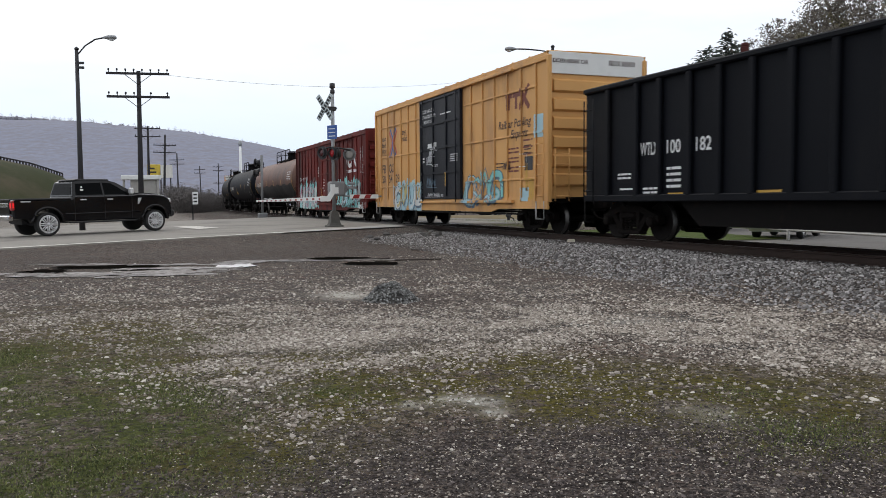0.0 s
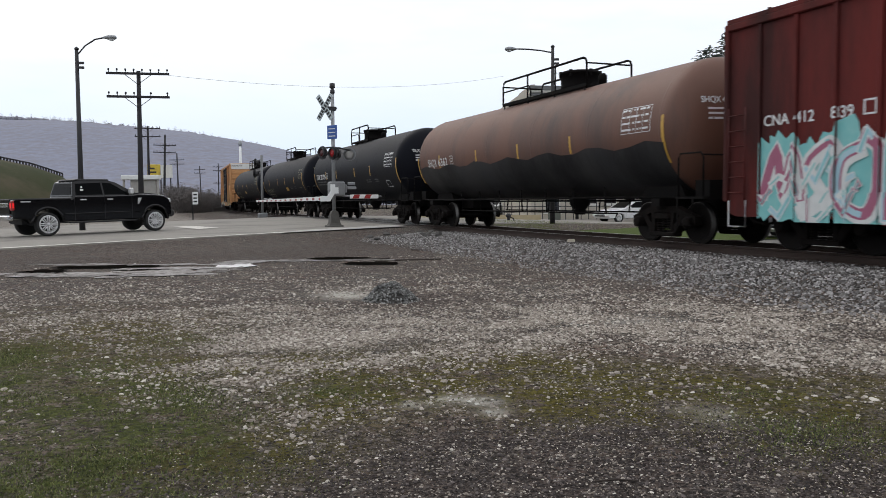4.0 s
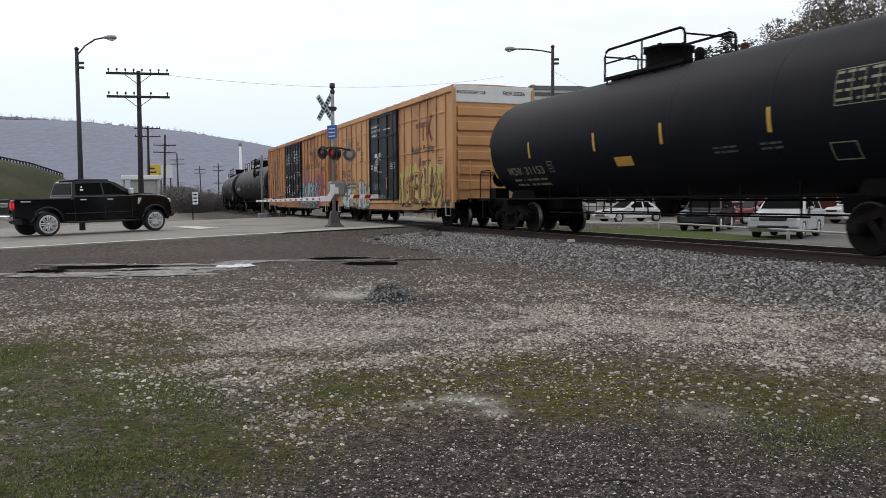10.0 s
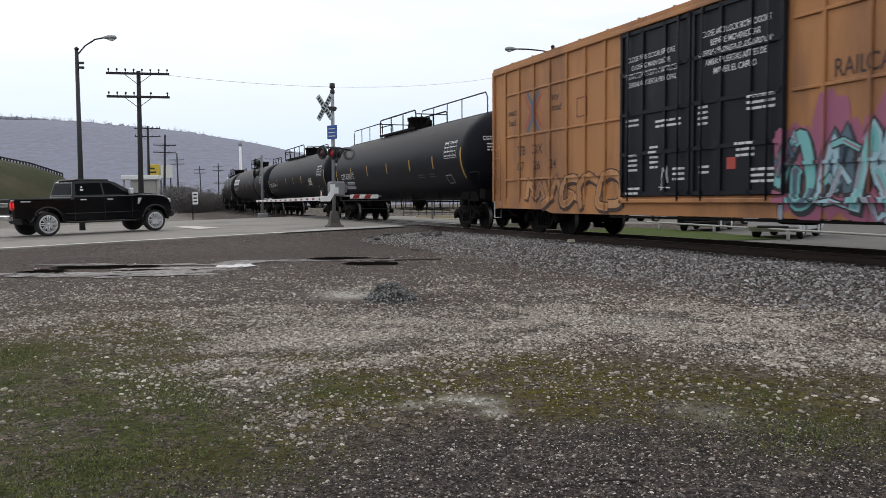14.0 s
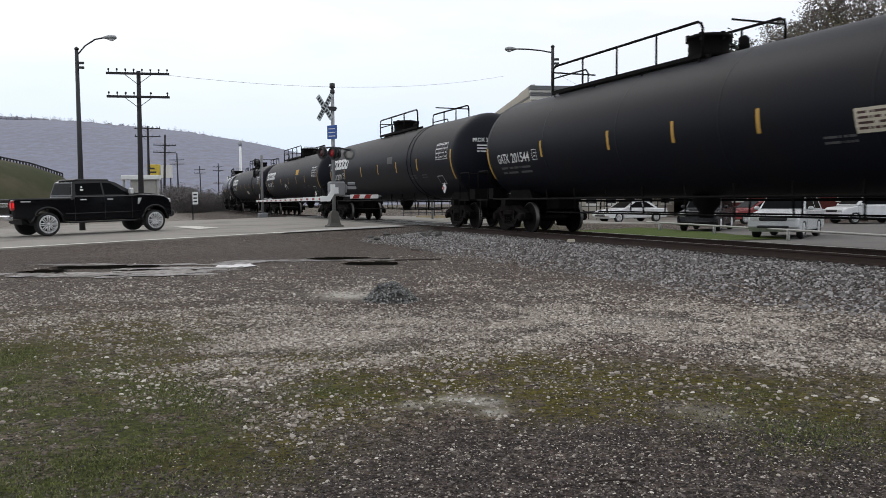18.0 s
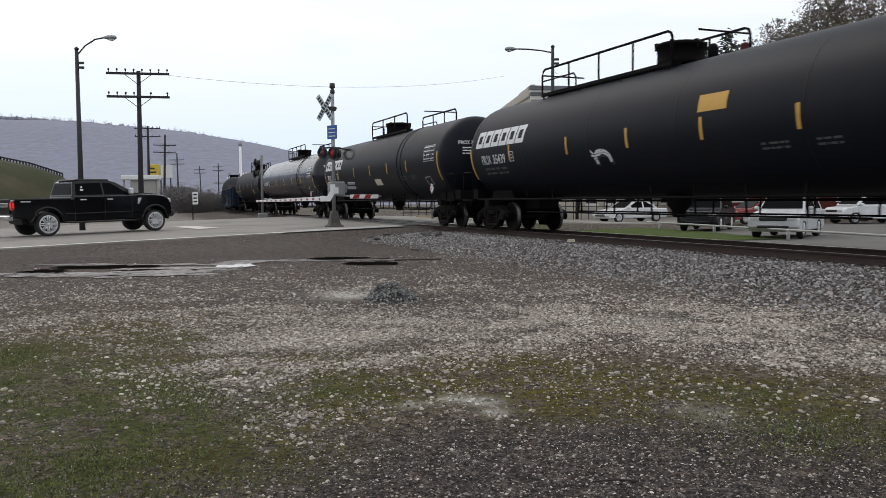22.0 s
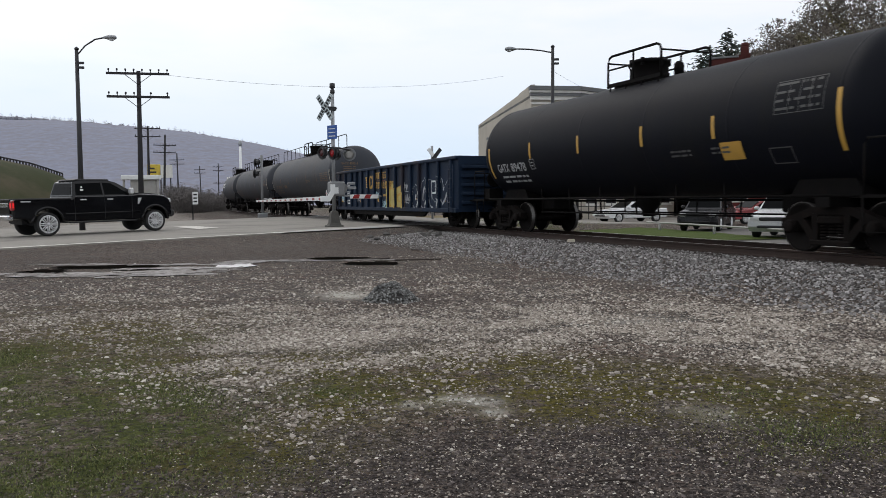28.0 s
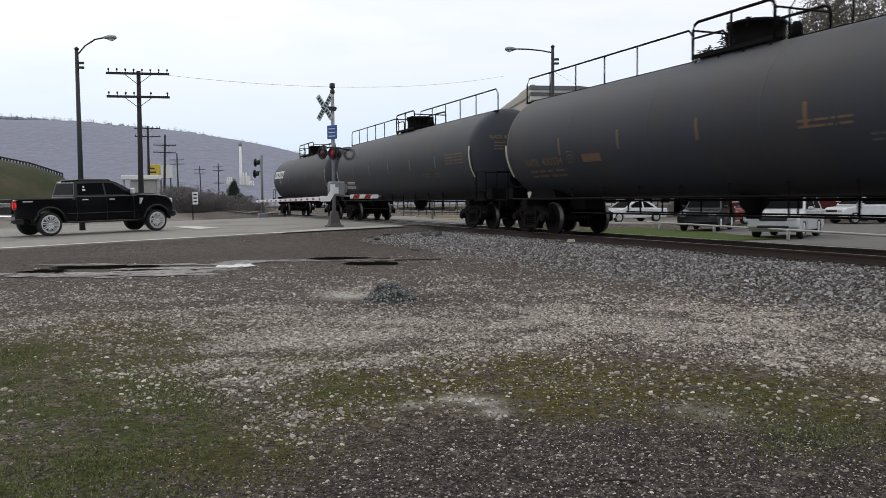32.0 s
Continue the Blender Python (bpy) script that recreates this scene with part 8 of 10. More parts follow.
ret = bmesh.ops.extrude_face_region(bm, geom=bm.faces[:])
bmesh.ops.translate(bm, verts=[v for v in ret["geom"] if isinstance(v, bmesh.types.BMVert)], vec=(0, 0, 0.2))
part("roof", bm, M["cornice"], cream)


def cornice_run(bld, a, b, z, steps, mat):
    a, b = Vector((*a, 0)), Vector((*b, 0))
    d = (b - a).normalized()
    n = Vector((d.y, -d.x, 0))
    for (out, lo, hi, m) in steps:
        bm = bmesh.new()
        v = []
        for p in (a - d * out * 0.4, b + d * out * 0.4):
            for off in (-0.02, out):
                q = p + n * off
                v.append((bm.verts.new((q.x, q.y, z + lo)), bm.verts.new((q.x, q.y, z + hi))))
        (p0, p0t), (p1, p1t), (q0, q0t), (q1, q1t) = v
        for f in ((p1, q1, q1t, p1t), (q0, p0, p0t, q0t), (p1t, q1t, q0t, p0t), (p0, q0, q1, p1), (p0, p1, p1t, p0t), (q1, q0, q0t, q1t)):
            bm.faces.new(f)
        part("cornice", bm, M[m], bld, "moulded cornice band")


STEPS = [(0.12, -0.45, -0.3, "trimwhite"), (0.22, -0.1, 0.18, "trimwhite"), (0.35, 0.2, 0.42, "cornice"), (0.42, 0.44, 0.62, "trimwhite"), (0.55, 0.64, 0.95, "cornice")]
cornice_run(cream, A, B, 9.0, STEPS, None)
cornice_run(cream, B, C, 9.0, STEPS, None)
for k in range(9):
    a, b = Vector((*B, 0)), Vector((*C, 0))
    p = a.lerp(b, (k + 0.3) / 9)
    bm = bmesh.new()
    box(bm, (-0.45, -0.05, 7.95), (0.45, 0.02, 8.2), 0, 0.02)
    box(bm, (-0.32, -0.06, 8.03), (0.32, -0.052, 8.13), 1)
    part("attic_vent", bm, [M["trimwhite"], M["black_p"]], cream, "white framed attic vent", at=Matrix.Translation(p) @ Matrix.Rotation(math.atan2(b.y - a.y, b.x - a.x), 4, "Z"))
wall_of(cream, (6.6, 70.0), A, 10.1, 10.1, 9.0, 0.3, M["beige"], [], "stepped parapet of the side wall", "parapet")

redb = thing("red_building", "red painted brick building with stepped parapet and chimney", "building")
RA, RB = (22.25, 68.0), (41.0, 60.0)
RK = 1.36


def rz(z):
    return EYE_Z + (z - EYE_Z) * RK


wall_of(redb, RA, RB, rz(8.7), rz(8.5), GZ, 0.4, M["redwall"], [(1.75, 3.2, rz(5.4), rz(6.75)), (7.7, 9.3, rz(5.4), rz(6.75)), (14.3, 15.8, rz(5.4), rz(6.75))] + wins(1.4, 4.2, 4, 1.8, 0.8, 3.4))
wall_of(redb, (26.5, 84), RA, rz(8.7), rz(8.7), GZ, 0.4, M["redwall"], [])
wall_of(redb, RB, (45, 78), rz(8.5), rz(8.5), GZ, 0.4, M["redwall"], [])
wall_of(redb, (45, 78), (26.5, 84), rz(8.5), rz(8.5), GZ, 0.4, M["redwall"], [])
bm = bmesh.new()
bm.faces.new([bm.verts.new((*p, rz(8.0))) for p in (RA, RB, (45, 78), (26.5, 84))])
ret = bmesh.ops.extrude_face_region(bm, geom=bm.faces[:])
bmesh.ops.translate(bm, verts=[v for v in ret["geom"] if isinstance(v, bmesh.types.BMVert)], vec=(0, 0, 0.15))
part("roof", bm, M["cornice"], redb)
_d = (Vector((*RB, 0)) - Vector((*RA, 0))).normalized()


def along(k):
    p = Vector((*RA, 0)) + _d * k * RK
    return (p.x, p.y)


def red_piece(name, k0, lo, hi, y0, y1, mat, bev=0.03, cap=False):
    bm = bmesh.new()
    box(bm, (0, y0, lo), ((hi[0] - k0) * RK, y1, hi[1]), 0, bev)
    if cap:
        lathe(bm, [(0.3, hi[1]), (0.32, hi[1] + 0.12), (0.28, hi[1] + 0.3), (0, hi[1] + 0.32)], 12, Matrix.Translation(((hi[0] - k0) * RK / 2, 0.35, 0)))
    part(name, bm, M[mat], redb, at=Matrix.Translation((*along(k0), 0)) @ Matrix.Rotation(math.atan2(_d.y, _d.x), 4, "Z"))


wall_of(redb, along(0), along(2.35), rz(9.45), rz(9.7), rz(8.6), 0.4, M["redtrim"], [], "", "parapet")
for k0, k1, zt, mt in ((0.0, 1.7, 9.5, "cornice"), (2.45, 2.9, 8.72, "coping"), (2.95, 3.75, 9.3, "coping"), (3.8, 6.6, 8.75, "coping"), (6.65, 7.6, 9.5, "coping"), (7.65, 13.5, 8.8, "coping")):
    red_piece("coping", k0, rz(zt), (k1, rz(zt) + 0.15), -0.1, 0.6, mt, 0.02)
for k0, k1, z0, z1 in ((1.8, 2.25, 9.3, 10.15), (3.0, 3.7, 8.5, 9.3), (6.7, 7.55, 8.5, 9.5)):
    red_piece("chimney", k0, rz(z0), (k1, rz(z1)), 0.0, 0.65, "redtrim", 0.04, z1 > 10)
red_piece("brick_band", 0, rz(8.35), (2.4, rz(8.55)), -0.08, 0.02, "redtrim", 0.02)

# canopy with white fascia, billboard, distant works
can = thing("roadside_canopy", "low grey shop with a white fascia beyond the road", "building", at=pose(-34.4, 92, -0.35))
bm = bmesh.new()
box(bm, (-2.1, 0, 4.0), (2.2, 0.9, 4.5), 0, 0.04)
part("fascia", bm, M["whitesign"], can)
bm = bmesh.new()
box(bm, (-1.2, 0.4, 0), (1.7, 0.9, 3.98), 0, 0.02)
part("wall", bm, M["concrete"], can)
for x in (-1.9, 2.0):
    bm = bmesh.new()
    box(bm, (x - 0.1, 0.2, 0), (x + 0.1, 0.4, 3.98))
    part("column", bm, M["concrete"], can)
M["adyellow"] = material("yellow_poster", (0.62, 0.46, 0.05), (0.5, 0.36, 0.05), 0.6, scale=2, dirt=(0.2, 0.12, 0.05), dirt_at=0.62)
bb = thing("billboard", "yellow and white billboard on posts", "billboard", at=pose(-52.2, 150, -0.5))
bm = bmesh.new()
box(bm, (-2.4, 0, 5.9), (0.0, 0.25, 8.6), 0, 0.03)
part("poster", bm, M["adyellow"], bb, "yellow poster with plain dark shapes")
bm = bmesh.new()
for k in range(3):
    box(bm, (-2.2, -0.03, 6.3 + 0.7 * k), (-0.4 - 0.3 * k, -0.005, 6.6 + 0.7 * k))
part("lettering", bm, M["darkmetal"], bb)
bm = bmesh.new()
box(bm, (0.05, 0, 6.1), (2.2, 0.25, 8.5), 0, 0.03)
part("poster", bm, M["trimwhite"], bb, "pale poster")
bm = bmesh.new()
for x in (-1.8, 0, 1.8):
    tube(bm, [(x, 0.3, 0), (x, 0.3, 8.4)], 0.13, 8)
part("support", bm, M["darkmetal"], bb)
works = thing("distant_works", "white industrial stack and low plant in the distance", "factory", at=pose(-99.5, 400, -1))
bm = bmesh.new()
tube(bm, [(0, 0, 0), (0, 0, 31)], 0.85, 14, r_end=0.55)
part("stack", bm, M["whitesign"], works)
bm = bmesh.new()
lathe(bm, [(0.7, 29.5), (1.0, 30.5), (0.9, 31.6), (0.4, 32.4)], 12)
part("stack_cap", bm, M["galv"], works)
for x, w_, h in ((-5, 3, 13), (-2, 2, 9.5), (2.0, 4, 15), (5.5, 3, 11), (9, 5, 7.5), (14, 7, 5)):
    bm = bmesh.new()
    box(bm, (x - w_ / 2, -3, 0), (x + w_ / 2, 3, h), 0, 0.2)
    for k in range(3):
        tube(bm, [(x - w_ / 2 + 0.8 + k * w_ * 0.33, -3.2, 0), (x - w_ / 2 + 0.8 + k * w_ * 0.33, -3.2, h + 1.5)], 0.35, 6)
    part("plant_block", bm, M["trimwhite"], works)
fr = thing("lattice_fence", "dark metal railing beyond the crossing", "fence")
for k in range(34):
    p = P(20.0 + 0.55 * k, 57.5 - 0.2 * k)
    bm = bmesh.new()
    box(bm, (p.x - 0.03, p.y - 0.03, -0.5), (p.x + 0.03, p.y + 0.03, 0.95))
    part("post", bm, M["darkmetal"], fr)
bm = bmesh.new()
for z in (0.95, 0.5, 0.1):
    tube(bm, [P(20.0, 57.5, z), P(38.2, 50.9, z)], 0.035, 5)
part("rail", bm, M["darkmetal"], fr)

# ---- parking lot ----
lot = bmesh.new()
for a, b in zip(np.arange(18.6, 44, 2.0), np.arange(20.6, 46, 2.0)):
    quad(lot, [P(a, 2, -0.53), P(b, 2, -0.53), P(b, 31 + (b - 18) * 0.25, -0.53), P(a, 31 + (a - 18) * 0.25, -0.53)])
tagged(part("parking_lot", lot, M["lot"]), "pale worn asphalt parking lot", "parking lot", kind="structure")
def barrier_u(w):
    return 22.3 + 0.213 * (w - 22.2)


verge = bmesh.new()
for w in np.arange(23.0, 45.0, 1.0):
    for k in range(4):
        q = [(16.6 + (barrier_u(v) + 0.8 - 16.6) * f / 4, v) for f, v in ((k, w), (k + 1, w), (k + 1, w + 1.0), (k, w + 1.0))]
        quad(verge, [P(u, v, -0.5 + 0.02 * math.sin(u * 1.7 + v)) for u, v in q])
M["lawn"] = material("green_grass_verge", (0.052, 0.078, 0.018), (0.085, 0.098, 0.03), 0.95, scale=1.5, fine=40, bump=0.6, spec=0.1)
tagged(part("grass_verge", verge, M["lawn"]), "green grass verge beside the parking lot", "lawn", kind="structure")
bar = thing("pipe_barrier", "low white pipe barrier on short posts", "barrier")
bm = bmesh.new()
tube(bm, [P(barrier_u(w), w, -0.15) for w in (2.0, 12.0, 22.0, 34.0)], 0.04, 8)
part("pipe", bm, M["pipe"], bar)
for k in range(7):
    w = 32.5 - 5.15 * k
    p = P(barrier_u(w), w)
    bm = bmesh.new()
    tube(bm, [(p.x, p.y, -0.62), (p.x, p.y, -0.15)], 0.06, 8)
    part("post", bm, M["pipe"], bar)


# ---- road vehicles: +x ahead, -y the right-hand side ----


def wheel_parts(veh, x, y, r, width, k=0.66):
    s = -1 if y < 0 else 1
    m = pose(x, y, r, 90 if s < 0 else -90, 0, 0)
    bm = bmesh.new()
    lathe(bm, [(r * k, -width / 2), (r * 0.9, -width / 2), (r, -width / 2 + 0.04), (r, width / 2 - 0.04), (r * 0.95, width / 2), (r * (k + 0.01), width / 2 - 0.01), (r * k, 0)], 32)
    tyre = part("wheel", bm, M["tyre"], veh, "black tyre on a bright alloy rim", at=m)
    bm = bmesh.new()
    lathe(bm, [(r * k, -width / 2 + 0.02), (r * (k + 0.012), width / 2 - 0.004), (r * (k - 0.10), width / 2 - 0.02), (r * (k - 0.13), width * 0.26), (r * (k - 0.18), width * 0.12), (0, width * 0.1)], 28)
    for j in range(8):
        a = j * math.tau / 8
        ca, sa = math.cos(a), math.sin(a)
        for q in (-0.04, 0.04):
            tube(bm, [(ca * r * 0.14 - sa * q * 0.6, sa * r * 0.14 + ca * q * 0.6, width * 0.36), (ca * r * (k - 0.06) - sa * q, sa * r * (k - 0.06) + ca * q, width * 0.43)], 0.024, 6)
    lathe(bm, [(r * 0.18, width * 0.2), (r * 0.17, width * 0.42), (0, width * 0.44)], 14)
    part("rim", bm, M["alloy"], tyre, "bright alloy rim")
    bm = bmesh.new()
    lathe(bm, [(r * (k - 0.2), width * 0.13), (r * (k - 0.2), width * 0.16), (0, width * 0.16)], 18)
    part("brake_disc", bm, M["darkmetal"], tyre)
    return tyre


def side_body(bm, outline, half, tuck=0.06, mi=0):
    """A body from its side outline, (x, z) points, with the flanks bellied and the edges rounded."""
    zs = [z for _, z in outline]
    lo, hi = min(zs), max(zs)
    sect = []
    for y, inset in ((-half, 0.05), (-half + 0.05, 0.012), (-half + 0.14, 0.0), (half - 0.14, 0.0), (half - 0.05, 0.012), (half, 0.05)):
        cx = sum(x for x, _ in outline) / len(outline)
        cz = (lo + hi) / 2
        ring = []
        for x, z in outline:
            dx, dz = x - cx, z - cz
            ring.append((x - math.copysign(min(inset, abs(dx)), dx), y, z - math.copysign(min(inset, abs(dz)), dz)))
        sect.append(ring)
    rings = [[bm.verts.new(p) for p in s] for s in sect]
    n = len(outline)
    for a, b in zip(rings, rings[1:]):
        for k in range(n):
            f = bm.faces.new((a[k], b[k], b[(k + 1) % n], a[(k + 1) % n]))
            f.material_index = mi
    bm.faces.new(rings[0]).material_index = mi
    bm.faces.new(rings[-1][::-1]).material_index = mi


def arch(x, r, z, n=9):
    return [(x + r * math.cos(math.pi * k / n), z + r * math.sin(math.pi * k / n)) for k in range(n, -1, -1)]


def cabin(bm, base, top, half_b, half_t, mi=0):
    """A glasshouse: base and top outlines of (x, z), narrower above."""
    n = len(base)
    rb = [[bm.verts.new((x, s * half_b, z)) for x, z in base] for s in (-1, 1)]
    rt = [[bm.verts.new((x, s * half_t, z)) for x, z in top] for s in (-1, 1)]
    for i in range(n - 1):
        for s, (b, t) in enumerate(zip(rb, rt)):
            bm.faces.new((b[i], b[i + 1], t[i + 1], t[i]) if s == 0 else (b[i + 1], b[i], t[i], t[i + 1])).material_index = mi
        bm.faces.new((rt[0][i], rt[0][i + 1], rt[1][i + 1], rt[1][i])).material_index = mi
    bm.faces.new((rb[0][0], rt[0][0], rt[1][0], rb[1][0])).material_index = mi
    bm.faces.new((rb[0][-1], rb[1][-1], rt[1][-1], rt[0][-1])).material_index = mi
    bm.faces.new([*rb[0][::-1], *rb[1]]).material_index = mi


def side_glass(veh, pts, half_b, half_t, z_b, z_t, label="tinted side window"):
    """A side window on the sloping flank, given as (x, z) points; one on each side."""
    for s in (-1, 1):
        bm = bmesh.new()

        def yy(z):
            return s * (half_b + (half_t - half_b) * (z - z_b) / (z_t - z_b) + 0.008)
        outer = [bm.verts.new((x, yy(z), z)) for x, z in pts]
        inner = [bm.verts.new((x, yy(z) - s * 0.03, z)) for x, z in pts]
        bm.faces.new(outer), bm.faces.new(inner[::-1])
        n = len(pts)
        for k in range(n):
            bm.faces.new((outer[k], inner[k], inner[(k + 1) % n], outer[(k + 1) % n]))
        part("side_window", bm, M["autoglass"], veh, label)


def pickup():
    t = thing("pickup_truck", "black crew-cab pickup truck with bright alloy wheels waiting at the crossing", "pickup truck")
    H = 0.99
    WX = 2.15
    paint = M["truckblack"]
    bm = bmesh.new()
    lower = [(-3.36, 0.66), (-3.40, 1.34), (-1.24, 1.38), (-1.20, 1.47), (1.25, 1.49), (1.45, 1.52), (2.2, 1.50), (2.62, 1.44), (2.82, 1.32), (2.90, 1.12), (2.92, 0.66)]
    under = [(2.78, 0.55)] + arch(WX, 0.53, 0.50)[::-1][0:] + [(1.4, 0.50), (-1.4, 0.50)] + arch(-WX, 0.53, 0.50)[::-1] + [(-2.85, 0.62)]
    side_body(bm, lower + under, H)
    part("body", bm, paint, t)
    bm = bmesh.new()
    zb, zt = 1.46, 2.06
    hb, ht = 0.93, 0.76
    cabin(bm, [(-1.22, zb), (-1.0, zb), (1.1, zb), (1.50, zb)], [(-1.10, zt - 0.07), (-0.90, zt), (0.30, zt), (0.60, zt - 0.08)], hb, ht)
    part("cab", bm, paint, t)
    bm = bmesh.new()
    box(bm, (-0.98, -0.74, zt - 0.012), (0.36, 0.74, zt + 0.05), 0, 0.04)
    part("roof", bm, paint, t, "black roof panel")
    side_glass(t, [(-1.06, 1.51), (-1.01, 1.93), (-0.03, 1.97), (0.0, 1.51)], hb, ht, zb, zt)
    side_glass(t, [(0.08, 1.51), (0.05, 1.97), (0.38, 1.95), (1.02, 1.56), (1.04, 1.51)], hb, ht, zb, zt)
    bm = bmesh.new()
    quad(bm, [(1.485, -0.85, 1.51), (1.485, 0.85, 1.51), (0.66, 0.70, 1.95), (0.66, -0.70, 1.95)])
    part("windscreen", bm, M["autoglass"], t)
    bm = bmesh.new()
    quad(bm, [(-1.218, -0.82, 1.52), (-1.218, 0.82, 1.52), (-1.118, 0.70, 1.94), (-1.118, -0.70, 1.94)])
    part("rear_window", bm, M["autoglass"], t)
    bm = bmesh.new()
    prism(bm, [(1.35, 1.48), (2.5, 1.42), (2.45, 1.5), (2.1, 1.545), (1.5, 1.56)], -0.62, 0.62)
    part("bonnet_bulge", bm, paint, t)
    # bed rim, arches, sills, bumpers
    for s in (-1, 1):
        bm = bmesh.new()
        box(bm, (-3.34, s * 0.94 - 0.045, 1.335), (-1.27, s * 0.94 + 0.045, 1.40), 0, 0.02)
        part("bed_rail", bm, M["black_p"], t)
        for x in (-WX, WX):
            bm = bmesh.new()
            tube(bm, [(px, s * 0.975, pz) for px, pz in arch(x, 0.57, 0.48, 16)], 0.055, 8)
            part("wheel_flare", bm, M["truckblack"], t)
        bm = bmesh.new()
        box(bm, (-1.35, min(s * 0.88, s * 1.02), 0.44), (1.35, max(s * 0.88, s * 1.02), 0.50), 0, 0.02)
        part("side_step", bm, M["black_p"], t)
        bm = bmesh.new()
        tube(bm, [(-1.5, s * 0.985, 0.80), (1.5, s * 0.985, 0.82)], 0.028, 6)
        part("body_crease", bm, paint, t)
        for x in (-0.92, 0.14):
            bm = bmesh.new()
            box(bm, (x, s * 0.99 - 0.025, 1.30), (x + 0.24, s * 0.99 + 0.025, 1.345), 0, 0.015)
            part("door_handle", bm, M["alloy"], t, "bright door handle")
        for x in (-1.14, 0.04, 1.16):
            bm = bmesh.new()
            box(bm, (x - 0.006, s * 0.986 - 0.006, 0.56), (x + 0.006, s * 0.986 + 0.006, 1.45))
            part("door_gap", bm, M["black_p"], t)
        bm = bmesh.new()
        box(bm, (1.02, min(s * 0.94, s * 1.22), 1.50), (1.16, max(s * 0.94, s * 1.22), 1.76), 0, 0.05)
        part("mirror", bm, M["alloy" if s < 0 else "black_p"], t, "tall bright-backed mirror")
        bm = bmesh.new()
        box(bm, (-3.42, s * 0.91 - 0.08, 0.98), (-3.30, s * 0.91 + 0.085, 1.32), 0, 0.02)
        lamp = part("tail_lamp", bm, M["redtape"], t, "red tail lamp")
        bm = bmesh.new()
        box(bm, (-3.428, s * 0.90 - 0.05, 1.06), (-3.421, s * 0.90 + 0.05, 1.24))
        box(bm, (-3.39, s * 0.996, 1.06) if s > 0 else (-3.39, -1.003, 1.06), (-3.33, 1.003, 1.24) if s > 0 else (-3.33, -0.996, 1.24))
        part("bulb", bm, M["brake"], lamp, "lit brake bulb")
        bm = bmesh.new()
        box(bm, (2.66, s * 0.82 - 0.16, 1.12), (2.90, s * 0.82 + 0.165, 1.34), 0, 0.05)
        part("headlamp", bm, M["lampglass"], t, "clear headlamp")
        bm = bmesh.new()
        prism(bm, [(1.40, 1.12), (1.46, 1.12), (1.58, 1.36), (1.42, 1.36)], s * 0.99 - 0.008, s * 0.99 + 0.01)
        part("fender_vent", bm, M["alloy"], t)
        bm = bmesh.new()
        box(bm, (-3.1, s * 0.99 - 0.004, 1.26), (-2.75, s * 0.99 + 0.006, 1.31))
        part("badge", bm, M["silver"], t, "plain badge bar")
        bm = bmesh.new()
        yk = s * (hb + (ht - hb) * 0.42 + 0.016)
        box(bm, (-0.86, yk - 0.006, 1.62), (-0.74, yk + 0.006, 1.72))
        box(bm, (-0.83, yk - 0.02 * s - 0.006, 1.76), (-0.77, yk - 0.02 * s + 0.006, 1.84))
        part("sticker", bm, M["whitesign"], t)
    bm = bmesh.new()
    box(bm, (-3.56, -0.95, 0.60), (-3.32, 0.95, 0.80), 0, 0.05)
    part("rear_bumper", bm, M["chrome"], t, "chrome rear bumper")
    bm = bmesh.new()
    box(bm, (-3.425, -0.80, 0.84), (-3.37, 0.80, 1.38), 0, 0.02)
    tg = part("tailgate", bm, paint, t)
    bm = bmesh.new()
    box(bm, (-3.442, -0.76, 1.10), (-3.426, 0.76, 1.24), 0, 0.005)
    part("tailgate_band", bm, M["chrome"], tg, "bright band across the tailgate")
    bm = bmesh.new()
    box(bm, (2.80, -0.98, 0.56), (3.06, 0.98, 0.86), 0, 0.07)
    part("front_bumper", bm, M["black_p"], t)
    bm = bmesh.new()
    for k in range(4):
        box(bm, (2.88, -0.6, 0.92 + 0.09 * k), (2.97, 0.6, 0.97 + 0.09 * k), 0, 0.01)
    part("grille", bm, M["chrome"], t)
    bm = bmesh.new()
    box(bm, (-2.9, -0.5, 0.45), (2.7, 0.5, 0.62))
    for x in (-WX, WX):
        tube(bm, [(x, -0.8, 0.43), (x, 0.8, 0.43)], 0.07, 8)
    lathe(bm, [(0.0, -0.1), (0.16, -0.05), (0.16, 0.05), (0, 0.1)], 12, pose(-WX, 0, 0.42))
    part("chassis", bm, M["black_p"], t)
    wheels = [wheel_parts(t, x, y, 0.435, 0.30, 0.77) for x in (-WX, WX) for y in (-0.86, 0.86)]
    return t, wheels


TRUCK, TRUCK_WHEELS = pickup()
TRUCK_TURN = math.degrees(TURN) + 27.5
_n = Vector((-math.sin(radians(TRUCK_TURN)), math.cos(radians(TRUCK_TURN)), 0))
_t = P(-0.44, 34.15) + _n * 0.95
TRUCK_POSE = pose(_t.x, _t.y, road_z(-0.3) + 0.005, 0, -0.85, TRUCK_TURN)
TRUCK.matrix_basis = TRUCK_POSE


